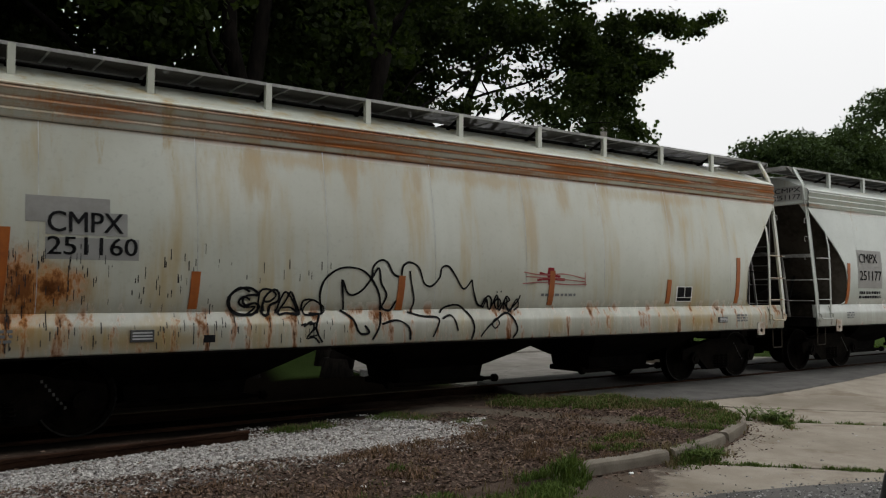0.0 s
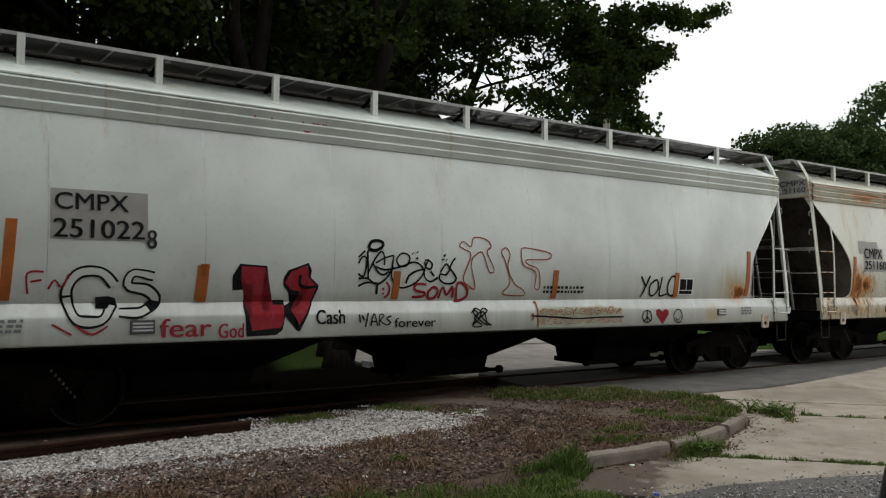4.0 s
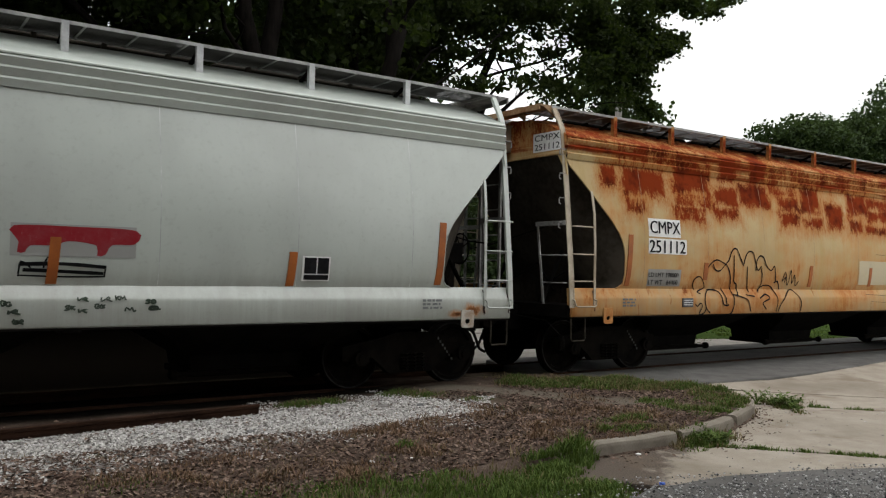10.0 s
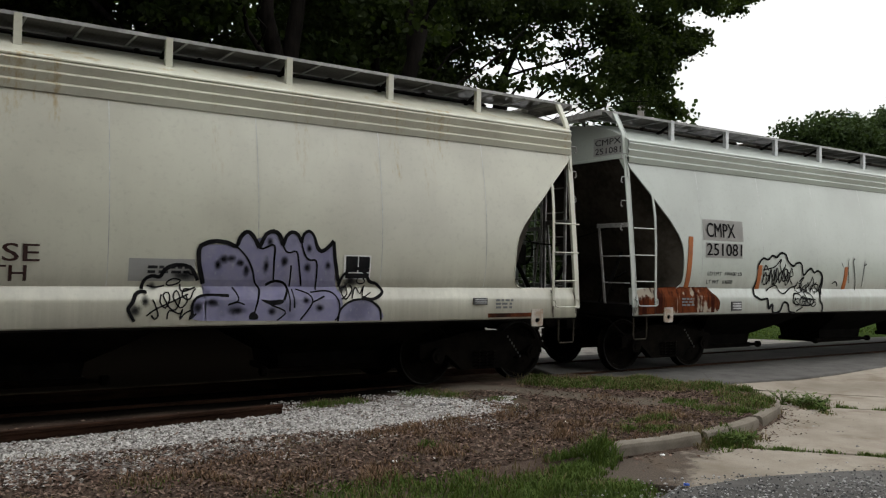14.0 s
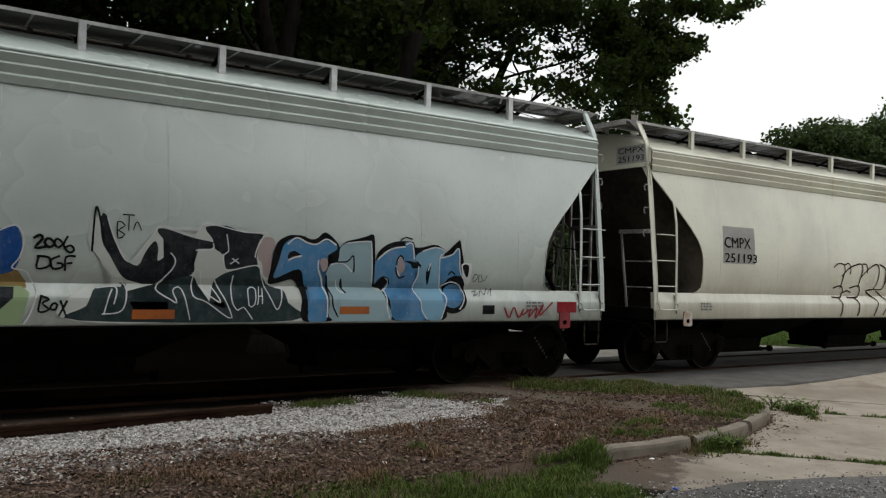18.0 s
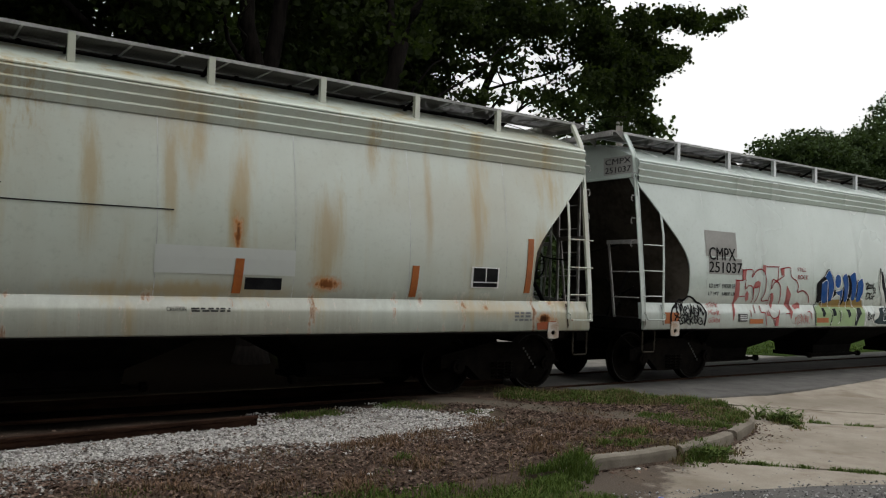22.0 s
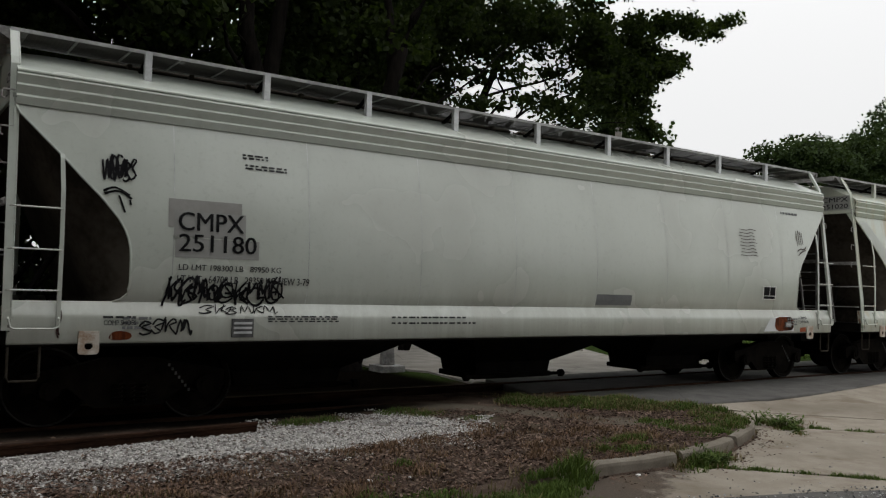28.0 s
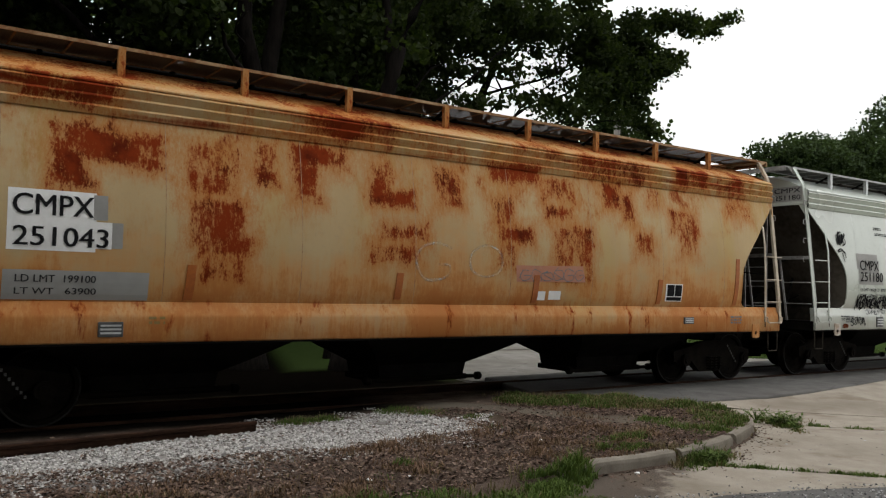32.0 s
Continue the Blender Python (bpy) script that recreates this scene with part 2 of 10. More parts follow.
    if streak:
        lines = n.noise(1.0, n.place((3.4, 3.4, 0.12), (seed * 9.1, 0, 0)), 5, 0.7)
        h = n.ramp(z, 1.3, 4.1, -0.12, 0.08)
        s = n.math("ADD", n.math("ADD", lines, h), n.math("MULTIPLY", n.math("SUBTRACT", grit, 0.5), 0.25))
        col = n.mix(n.ramp(s, 0.64 - 0.06 * streak, 0.86 - 0.06 * streak, 0.0, 0.75), col, (0.36, 0.235, 0.075))
        mask = add(n.ramp(s, 0.82 - 0.05 * streak, 0.95 - 0.05 * streak, 0.0, 0.7 if film else 0.3), mask)
    if eave:
        h = n.math("MULTIPLY", n.ramp(z, 3.5, 3.66), n.ramp(z, 4.02, 3.9))
        s = n.math("ADD", n.noise(1.0, n.place((0.5, 0.5, 7), (seed * 2.9, 0, 0)), 3), n.math("MULTIPLY", grit, 0.25))
        band = n.math("MULTIPLY", h, n.ramp(s, 0.68 - 0.2 * eave, 0.90 - 0.2 * eave))
        if film:
            mask = add(band, mask)
        else:
            col = n.mix(n.math("MULTIPLY", band, 0.8), col, n.mix(n.ramp(grit, 0.35, 0.65), (0.14, 0.06, 0.02), (0.34, 0.17, 0.06)))
            mask = add(n.math("MULTIPLY", band, 0.4), mask)
    if ledges:
        # rust gathered along the ledges of the eave plate, running down in places
        step = n.math("MODULO", n.math("SUBTRACT", z, 3.602), 0.12)
        edge = n.math("MAXIMUM", n.ramp(step, 0.055, 0.085), n.ramp(step, 0.03, 0.0))
        h = n.math("MULTIPLY", n.ramp(z, 3.54, 3.6), n.ramp(z, 4.0, 3.95))
        worn = n.ramp(n.math("ADD", n.noise(1.0, n.place((0.35, 0.35, 5), (seed * 3.3, 0, 0)), 4, 0.6), n.math("MULTIPLY", grit, 0.2)), 0.42, 0.6)
        worn = n.math("MULTIPLY", worn, n.ramp(n.axis(n.place(), 0), 2.0, 5.0, 0.35, 1.0))
        col = n.mix(n.math("MULTIPLY", n.math("MULTIPLY", h, edge), worn), col, n.mix(grit, (0.07, 0.02, 0.006), (0.32, 0.12, 0.03)))
    if sill:
        h = n.ramp(z, 1.62, 1.4)
        s = n.math("ADD", n.noise(1.0, n.place((5.0, 5.0, 0.9), (seed * 8.3, 0, 0)), 4, 0.6), n.math("MULTIPLY", grit, 0.3))
        mask = add(n.math("MULTIPLY", h, n.ramp(s, 0.82 - 0.2 * sill, 0.98 - 0.2 * sill)), mask)
    if blobs:
        best = None
        warp = n.math("MULTIPLY", n.math("SUBTRACT", n.noise(1.0, n.place((2.4, 2.4, 3), (seed, 2, 0)), 5, 0.65), 0.5), 2.6)
        for u, h, ru, rh in blobs:
            v = n.t.nodes.new("ShaderNodeVectorMath")
            v.operation = "LENGTH"
            n.t.links.new(n.place((1 / ru, 0, 1 / rh), (-u / ru, 0, -h / rh)), v.inputs[0])
            d = n.math("SUBTRACT", 1.65 if patch else 1.25, n.math("ADD", v.outputs["Value"], warp))
            best = d if best is None else n.math("MAXIMUM", best, d)
        s = n.math("ADD", best, n.math("MULTIPLY", n.math("SUBTRACT", grit, 0.52), 3.6 if patch else 2.4))
        if patch:
            s = n.math("ADD", s, n.math("MULTIPLY", n.math("SUBTRACT", n.noise(1.0, n.place((9, 9, 2.2), (seed, 7, 0)), 5, 0.7), 0.52), 3.4))
        col = n.mix(n.ramp(s, -0.9, 0.5, 0.0, 0.55 if patch else 0.7), col, HALO)
        mask = add(n.ramp(s, 0.0 if patch else -0.2, 0.9), mask)
    if mask is not None:
        tone = n.mix(n.ramp(n.noise(3.0, at, 4), 0.3, 0.55), (0.085, 0.012, 0.004) if plates else RUST_DARK if film else (0.05, 0.018, 0.008), (0.19, 0.028, 0.007) if plates else (0.19, 0.072, 0.024))
        tone = n.mix(n.ramp(mask, 0.25, 0.95), (0.30, 0.075, 0.018) if plates else RUST_PALE, tone)
        col = n.mix(mask, col, tone)
        rough = n.ramp(mask, 0.0, 0.6, 0.6 if film else 0.27, 0.85)
        n.put(n.ramp(mask, 0.0, 0.5, gloss, 0.03), n.bsdf.inputs["Specular IOR Level"])
        n.bump(n.math("ADD", n.math("MULTIPLY", fine, 0.07), buckle), 0.5, 0.02)
    else:
        n.bump(n.math("ADD", buckle, n.math("MULTIPLY", fine, 0.05)), 0.5, 0.02)
    return n.done(col, rough)

# ---- materials ----
WHITE, GREY_GRIME = (0.521, 0.555, 0.511), (0.361, 0.379, 0.349)
PAINTS = []
PAINTS.append(car_paint("paint_pale_grey", WHITE, GREY_GRIME, 0.4, streak=0.3, eave=0.3, sill=0.3))
PAINTS.append(car_paint("paint_rusty_eave", (0.537, 0.555, 0.480), (0.385, 0.375, 0.290), 1.3, streak=0.5, eave=0.6, sill=0.8, wash=0.5, ledges=True,
                        stains=((8.83, 2.7, 0.14, 1.0), (5.6, 3.3, 0.12, 0.5), (4.2, 3.3, 0.3, 0.4), (6.7, 3.4, 0.2, 0.4), (12.2, 3.2, 0.15, 0.5), (9.6, 3.3, 0.2, 0.4), (1.6, 1.5, 0.6, 0.5), (1.2, 1.2, 1.6, 0.16), (3.0, 1.15, 1.0, 0.14), (1.9, 1.75, 0.5, 0.35), (4.9, 3.45, 1.2, 0.14), (8.0, 3.45, 1.5, 0.16), (12.0, 3.45, 1.5, 0.14), (9.3, 1.2, 0.3, 0.2), (13.0, 1.2, 0.6, 0.16)), blobs=((1.85, 1.78, 0.2, 0.16), (1.55, 1.75, 0.2, 0.3))))
PAINTS.append(car_paint("paint_clean_white", (0.583, 0.626, 0.586), GREY_GRIME, 2.6, streak=0.15,
                        stains=((13.9, 1.75, 0.5, 0.4), (13.2, 1.2, 0.3, 0.2)), blobs=((14.1, 1.6, 0.16, 0.14),)))
PAINTS.append(car_paint("paint_heavy_rust", (0.500, 0.383, 0.203), (0.400, 0.259, 0.104), 3.2, wash=0.5, streak=1.0, sill=0.45, eave=0.6, film=0.8, crust=0.26,
                        plates=((0.75, 1.11, 3.22, 3.61), (1.27, 2.4, 3.1, 3.62), (2.59, 3.67, 3.22, 3.72), (3.94, 4.49, 3.54, 4.1), (3.73, 4.47, 3.06, 3.4), (3.66, 4.42, 2.83, 3.03), (4.5, 5.5, 3.09, 3.55), (4.9, 5.48, 3.55, 4.2),
                                (5.8, 6.54, 3.07, 3.36), (5.83, 6.44, 2.76, 3.04), (6.6, 7.37, 3.08, 3.65), (6.65, 7.38, 2.76, 2.97), (7.51, 8.19, 2.78, 3.3), (8.43, 9.3, 3.12, 3.62), (9.21, 10.65, 3.3, 3.58), (9.25, 10.45, 3.03, 3.27),
                                (10.68, 11.62, 2.75, 4.1), (11.6, 12.14, 3.29, 3.59), (12.13, 13.35, 3.07, 3.74), (12.21, 13.34, 2.77, 3.05), (13.49, 14.48, 3.2, 3.7), (12.04, 13.0, 3.66, 4.1), (14.05, 15.5, 3.62, 4.1)),
                        thin=((1.33, 1.79, 2.82, 3.02), (2.65, 3.6, 3.0, 3.22), (2.55, 3.43, 2.73, 2.97), (5.51, 6.59, 3.4, 3.69), (8.44, 8.91, 2.76, 2.99), (9.12, 10.4, 2.75, 2.9), (11.73, 12.07, 3.07, 3.2), (13.52, 14.35, 3.03, 3.17), (13.53, 14.32, 2.68, 2.82),
                              (14.47, 15.4, 3.25, 3.66), (0.0, 15.7, 3.98, 4.4), (6.6, 9.3, 3.66, 3.95), (9.4, 10.8, 3.85, 4.2), (1.2, 3.6, 3.7, 4.0), (5.6, 6.5, 3.7, 3.98), (13.0, 14.1, 3.85, 4.0))))
PAINTS.append(car_paint("paint_light_grey", (0.475, 0.515, 0.470), GREY_GRIME, 4.9, blobs=((14.73, 1.09, 0.11, 0.04), (15.0, 1.14, 0.12, 0.07))))
PAINTS.append(car_paint("paint_cream_white", (0.60, 0.60, 0.49), (0.421, 0.402, 0.332), 5.5, streak=0.2))
PAINTS.append(car_paint("paint_green_grey", (0.500, 0.566, 0.528), (0.355, 0.402, 0.370), 6.1))
PAINTS.append(car_paint("paint_streaked", (0.522, 0.572, 0.498), (0.426, 0.408, 0.318), 7.7, streak=0.6, wash=0.4, sill=0.45,
                        stains=((4.79, 2.64, 0.13, 1.2), (6.33, 3.1, 0.08, 0.8), (7.96, 2.9, 0.12, 0.95), (8.82, 2.93, 0.11, 0.7), (9.66, 2.6, 0.16, 0.95), (10.9, 2.2, 0.35, 0.7), (5.04, 1.9, 0.3, 0.4), (12.5, 2.9, 0.08, 0.9), (13.4, 2.5, 0.1, 0.8), (2.1, 2.8, 0.08, 0.8), (13.6, 1.35, 1.0, 0.2), (9.0, 1.55, 1.6, 0.12), (5.2, 3.5, 0.12, 0.6), (1.4, 3.4, 0.25, 0.4), (2.9, 3.6, 0.2, 0.4), (9.2, 3.55, 0.15, 0.5), (11.6, 3.5, 0.12, 0.5), (14.6, 2.2, 0.2, 0.6)),
                        blobs=((10.9, 1.66, 0.16, 0.06), (9.66, 2.2, 0.05, 0.2), (14.72, 1.2, 0.12, 0.06))))
PAINTS.append(car_paint("paint_smooth_grey", (0.505, 0.54, 0.485), (0.404, 0.419, 0.373), 8.8))
PAINTS.append(car_paint("paint_rust_patches", (0.451, 0.334, 0.179), (0.361, 0.237, 0.105), 9.6, patch=1.0, wash=0.5, streak=1.2, sill=0.6, eave=0.35, film=1.3, crust=0.115,
                        plates=((2.2, 2.57, 2.75, 3.45), (2.4, 3.4, 3.05, 3.4), (3.8, 4.36, 2.15, 2.73), (3.85, 4.5, 2.05, 2.28), (4.61, 4.85, 3.0, 3.52), (5.1, 5.88, 3.3, 3.54), (5.1, 5.42, 2.83, 3.26), (6.25, 6.55, 2.9, 3.38), (6.25, 6.9, 2.88, 3.04),
                                (6.4, 7.1, 2.4, 2.56), (8.4, 9.4, 3.4, 3.68), (8.5, 9.1, 2.46, 2.66), (9.45, 10.0, 2.9, 3.04), (10.8, 11.2, 3.14, 3.55), (11.26, 11.44, 2.96, 3.4), (12.75, 13.6, 3.7, 4.05), (5.4, 6.3, 3.7, 4.02), (1.9, 2.9, 3.72, 4.02)),
                        thin=((3.74, 4.3, 2.8, 3.35), (3.95, 4.36, 1.8, 2.05), (6.25, 7.0, 2.1, 2.24), (7.34, 7.75, 2.95, 3.46), (8.37, 8.7, 2.75, 3.1), (8.45, 8.72, 2.1, 2.35), (9.45, 10.05, 3.2, 3.46), (11.94, 12.2, 3.28, 3.52), (12.5, 13.15, 2.88, 3.16),
                              (12.73, 13.1, 2.44, 2.9), (14.2, 14.85, 3.26, 3.42), (11.57, 11.85, 2.43, 2.7), (9.6, 10.4, 1.9, 2.7), (10.2, 12.0, 3.64, 3.95), (0.0, 15.7, 4.15, 4.5))))
# underside steel, with the shade below the cars put into its near-black
UNDER = plain("shade_dark_steel", (0.003, 0.0028, 0.0025), (0.009, 0.008, 0.007), 3, 0.85, 0.0)
# grimy car paint, with the shade between cars put into the colour
INSIDE = plain("shade_dark_grey", (0.022, 0.018, 0.014), (0.060, 0.052, 0.042), 1.2, 0.75)
# truck iron, its colour blackened too for the shade below the cars
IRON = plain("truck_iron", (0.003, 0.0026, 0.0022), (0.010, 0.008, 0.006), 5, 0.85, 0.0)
GALV = plain("galvanised_steel", (0.42, 0.43, 0.43), (0.6, 0.61, 0.61), 4, 0.45, 0.35)
def sill_rust():
    """Dark flaking rust in upright streaks, with the paint showing through."""
    n = Nodes("flaking_sill_rust", 0.85, 0.0, 0.05)
    streaks = n.noise(1.0, n.place((9, 9, 1.1)), 5, 0.65)
    col = n.mix(n.ramp(streaks, 0.35, 0.62), (0.03, 0.007, 0.004), (0.125, 0.034, 0.012))
    bare = n.math("ADD", n.noise(2.1, n.place(), 3), n.math("MULTIPLY", n.math("SUBTRACT", streaks, 0.5), 0.5))
    n.bump(streaks, 0.2)
    return n.done(n.mix(n.ramp(bare, 0.56, 0.64, 0.0, 0.85), col, (0.34, 0.31, 0.25)))


SILL_RUST = sill_rust()
BOARD_RUST = plain("rusty_board", (0.2, 0.09, 0.04), (0.42, 0.3, 0.18), 2.5, 0.75, 0.2)
ORANGE = plain("orange_reflector", (0.36, 0.10, 0.012), (0.26, 0.07, 0.012), 3, 0.5, 0.0, 0.05)
END_GREY = plain("grimy_grey_steel", (0.13, 0.125, 0.12), (0.32, 0.315, 0.30), 4, 0.6)
RIM = plain("worn_wheel_rim", (0.004, 0.004, 0.004), (0.04, 0.038, 0.037), 1.3, 0.75, 0.0)
STENCIL_GREY = plain("pale_stencil", (0.05, 0.05, 0.05), (0.16, 0.16, 0.155), 30, 0.8)
EDGE_GREY = plain("weathered_grey_steel", (0.24, 0.24, 0.235), (0.44, 0.44, 0.43), 3, 0.6)
CREAM_FIT = plain("cream_fittings", (0.50, 0.44, 0.34), (0.34, 0.27, 0.19), 3, 0.6)
BLACK = plain("black_lettering", (0.008, 0.008, 0.009), (0.02, 0.02, 0.021), 5, 0.8, 0.0, 0.05)
PATCH_GREY = plain("grey_patch_paint", (0.235, 0.23, 0.215), (0.285, 0.28, 0.262), 2, 0.55, 0.0, 0.05)
SIGN_WHITE = plain("white_stencil", (0.7, 0.7, 0.68), (0.78, 0.78, 0.76), 4, 0.5, 0.0, 0.05)

SEAM = plain("weld_seam_grey", (0.26, 0.27, 0.26), (0.60, 0.63, 0.61), 1.2, 0.5, 0.0, 0.05)
SEAM_RUST = plain("weld_seam_brown", (0.2, 0.09, 0.04), (0.42, 0.3, 0.17), 2, 0.7, 0.0, 0.05)

LUG = plain("chipped_white_lug", (0.50, 0.47, 0.42), (0.26, 0.16, 0.09), 5, 0.6)
SPRAY_LUG = plain("red_painted_lug", (0.24, 0.018, 0.025), (0.16, 0.012, 0.016), 6, 0.6)


def grating_material():
    n = Nodes("expanded_grating", 0.85, 0.1, 0.2)
    at = n.place((1, 1.6, 1))
    d = n.cells(22, at, "Distance", "DISTANCE_TO_EDGE", 0.15)
    n.bump(d, 0.6, 0.01)
    solid = n.ramp(d, 0.16, 0.22, 1.0, 0.0)
    n.put(n.math("MAXIMUM", solid, 0.86), n.bsdf.inputs["Alpha"])
    return n.done(n.mix(n.noise(2, at), (0.07, 0.066, 0.062), (0.13, 0.125, 0.118)))


GRATE = grating_material()

# ---- the covered hopper car, local x from its rear corner, y from the centre line, z from the rail head ----
FLANK = ((1.47, 1.522), (1.56, 1.553), (1.66, 1.573), (1.77, 1.586), (1.95, 1.597), (2.15, 1.6), (2.35, 1.597), (2.6, 1.577), (2.85, 1.544), (3.1, 1.502), (3.35, 1.453), (3.60, 1.40), (4.0, 1.40))


def flank(z):
    """Half width of the body at the height z."""
    for (a, va), (b, vb) in zip(FLANK, FLANK[1:]):
        if z <= b:
            f = max((z - a) / (b - a), 0)
            return va + (vb - va) * f
    return FLANK[-1][1]


CUT = ((1.47, 1.06), (1.505, 1.15), (1.56, 1.21), (1.7, 1.235), (2.0, 1.225), (2.1, 1.215), (2.2, 1.19), (2.3, 1.15), (2.42, 1.08), (2.65, 0.885), (2.86, 0.675), (3.05, 0.50), (3.5, 0.055), (3.60, 0.0))


def cut(z):
    """How far the flank sheet stays back from the car's end."""
    for (a, ua), (b, ub) in zip(CUT, CUT[1:]):
        if z <= b:
            return ua + (ub - ua) * max((z - a) / (b - a), 0)
    return 0.0


def slope(z):
    return 0.43 * max(3.69 - z, 0)


ZS = sorted({z for z, _ in CUT} | {1.62, 1.85, 2.55, 2.75, 2.95, 3.15, 3.25, 3.35, 3.45})


def build_flank(side):
    def go(bm):
        rows = []
        for z in ZS:
            c = cut(z)
            us = [c + (LONG - 2 * c) * i / 20 for i in range(21)]
            rows.append([(u, side * flank(z), z) for u in us])
        skin(bm, rows)
        for e in (0, 1):
            pts = [((cut(z) if e == 0 else LONG - cut(z)), side * (flank(z) - 0.004), z) for z in ZS]
            tube(bm, pts, 0.014, 5)
    return go


def build_band(side):
    """The ribbed eave plate between flank and roof."""
    def go(bm):
        prof = [(3.60, -0.012)]
        for r, d in ((3.602, 0.014), (3.722, 0.002), (3.842, 0.002)):      # plates that lean out, each with a sloping ledge on top
            prof += [(r, d), (r + 0.080, 0.036), (r + 0.088, 0.037), (r + 0.118, 0.0)]
        prof += [(3.966, 0.018), (3.985, 0.018), (4.0, 0.002)]
        skin(bm, [[(u, side * (flank(z) + 0.004 + d), z) for u in (0.0, 0.02, 3.9, 7.85, 11.8, 15.68, LONG)] for z, d in prof])
    return go


ROOF = ((1.404, 4.0), (1.35, 4.035), (1.255, 4.075), (1.1, 4.145), (0.85, 4.27), (0.6, 4.37), (0.3, 4.42), (0.0, 4.435))


def build_roof(bm):
    line = [(-v, z) for v, z in ROOF] + [(v, z) for v, z in ROOF[-2::-1]]
    skin(bm, [[(u, v, z - (0.10 if u in (0.0, LONG) else (0.03 if u in (0.12, 15.58) else 0)) * (1 - abs(v) / 1.404)) for v, z in line] for u in (0.0, 0.12, 0.4, 4, 7.85, 11.7, 15.3, 15.58, LONG)])


def build_slope(end):
    """The hopper's end sheet with its rounded corners."""
    def go(bm):
        rows = []
        for z in [z for z in ZS if z < 3.5] + [3.69]:
            c, s, f = cut(z), slope(z), flank(z) - 0.01
            half = [(c, f), (c * 0.82 + s * 0.18, f * 0.95), (c * 0.45 + s * 0.55, f * 0.84), (c * 0.15 + s * 0.85, f * 0.72), (s, f * 0.6), (s, 0.3)]
            pts = [(u, -v) for u, v in half] + [(u, v) for u, v in half[::-1]]
            rows.append([(u if end == 0 else LONG - u, v, z) for u, v in pts])
        low = rows[0]
        rows.insert(0, [(x, y, 1.05) for x, y, z in low])
        skin(bm, rows)
    return go


def build_end_panel(end):
    def go(bm):
        x = 0.0 if end == 0 else LONG
        zs = (3.70, 3.74, 3.9, 4.0)
        for dx in (0.0, 0.03):
            xx = x + (dx if end == 0 else -dx)
            skin(bm, [[(xx, -flank(z) + 2 * flank(z) * i / 6, z) for i in range(7)] for z in zs] + [[(xx, v, 4.0 + 0.40 * (1 - (v / 1.4) ** 2)) for v in (-1.4, -0.95, -0.47, 0, 0.47, 0.95, 1.4)]])
        box(bm, x - 0.03, x + 0.03, -1.385, 1.385, 3.68, 3.73, 0.008)
        for s in (-1, 1):     # corner gussets below the panel
            a = [bm.verts.new((x + d, s * v, z)) for d in (-0.012, 0.012) for v, z in ((1.38, 3.69), (1.44, 3.32), (1.2, 3.69))]
            for f in ((0, 1, 2), (5, 4, 3), (0, 3, 4, 1), (1, 4, 5, 2), (2, 5, 3, 0)):
                bm.faces.new([a[i] for i in f])
    return go


def build_sill(side):
    """Side sill: a deep plate with a rolled shoulder."""
    def go(bm):
        prof = [(1.02, 1.50), (1.01, 1.585), (1.03, 1.60), (1.29, 1.602), (1.315, 1.60), (1.335, 1.593), (1.36, 1.581), (1.46, 1.532), (1.478, 1.522), (1.478, 1.46)]
        skin(bm, [[(u, side * v, z) for u in (0.0, 0.3, 4, 7.85, 11.7, 15.4, LONG)] for z, v in prof])
        for x in (0.0, LONG):
            vs = [bm.verts.new((x, side * v, z)) for z, v in prof]
            bm.faces.new(vs)
    return go


def build_sill_seam(bm):
    box(bm, 0.0, LONG, -1.585, -1.50, 0.985, 1.012)


def build_platform(end):
    def go(bm):
        x0, x1 = (-0.06, 0.62) if end == 0 else (LONG - 0.62, LONG + 0.06)
        box(bm, x0, x1, -1.5, 1.5, 1.16, 1.20, 0.006)
        xe = 0.0 if end == 0 else LONG
        box(bm, xe - 0.06, xe + 0.06, -1.55, 1.55, 1.0, 1.20, 0.01)
        s = -1 if end == 0 else 1
        box(bm, xe - 0.34, xe + 0.34, -0.32, 0.32, 0.72, 1.16, 0.015)
        for v in (-0.75, 0.75):     # struts from the platform to the slope sheet
            tube(bm, [(xe - s * 0.1, v, 1.2), (xe - s * 0.62, v * 0.9, 2.1)], 0.035, 6)
    return go


def build_centre_sill(bm):
    box(bm, 0.3, 2.7, -0.28, 0.28, 0.78, 1.15, 0.01)


def build_bay(bm):
    """One discharge hopper: sloping sheets down to a narrow outlet."""
    rings = [(1.75, 1.5, 1.3), (1.62, 1.46, 1.04), (1.15, 0.95, 0.74), (0.82, 0.50, 0.52), (0.78, 0.48, 0.32)]
    vs = [[bm.verts.new((sx * a, sy * b, z)) for sx, sy in ((-1, -1), (1, -1), (1, 1), (-1, 1))] for a, b, z in rings]
    for a, b in zip(vs, vs[1:]):
        for k in range(4):
            bm.faces.new((a[k], a[(k + 1) % 4], b[(k + 1) % 4], b[k]))
    bm.faces.new(vs[-1])


def build_gate(bm):
    box(bm, -0.84, 0.84, -0.52, 0.52, 0.25, 0.34, 0.015)
    tube(bm, [(-1.05, -0.55, 0.30), (1.05, -0.55, 0.30)], 0.03, 8)
    for x in (-1.07, 1.07):      # capstans on the operating shaft
        s = 1 if x > 0 else -1
        tube(bm, [(x - s * 0.09, -0.55, 0.30), (x - s * 0.07, -0.55, 0.30), (x, -0.55, 0.30), (x + s * 0.03, -0.55, 0.30)], [0.04, 0.065, 0.065, 0.04], 10)


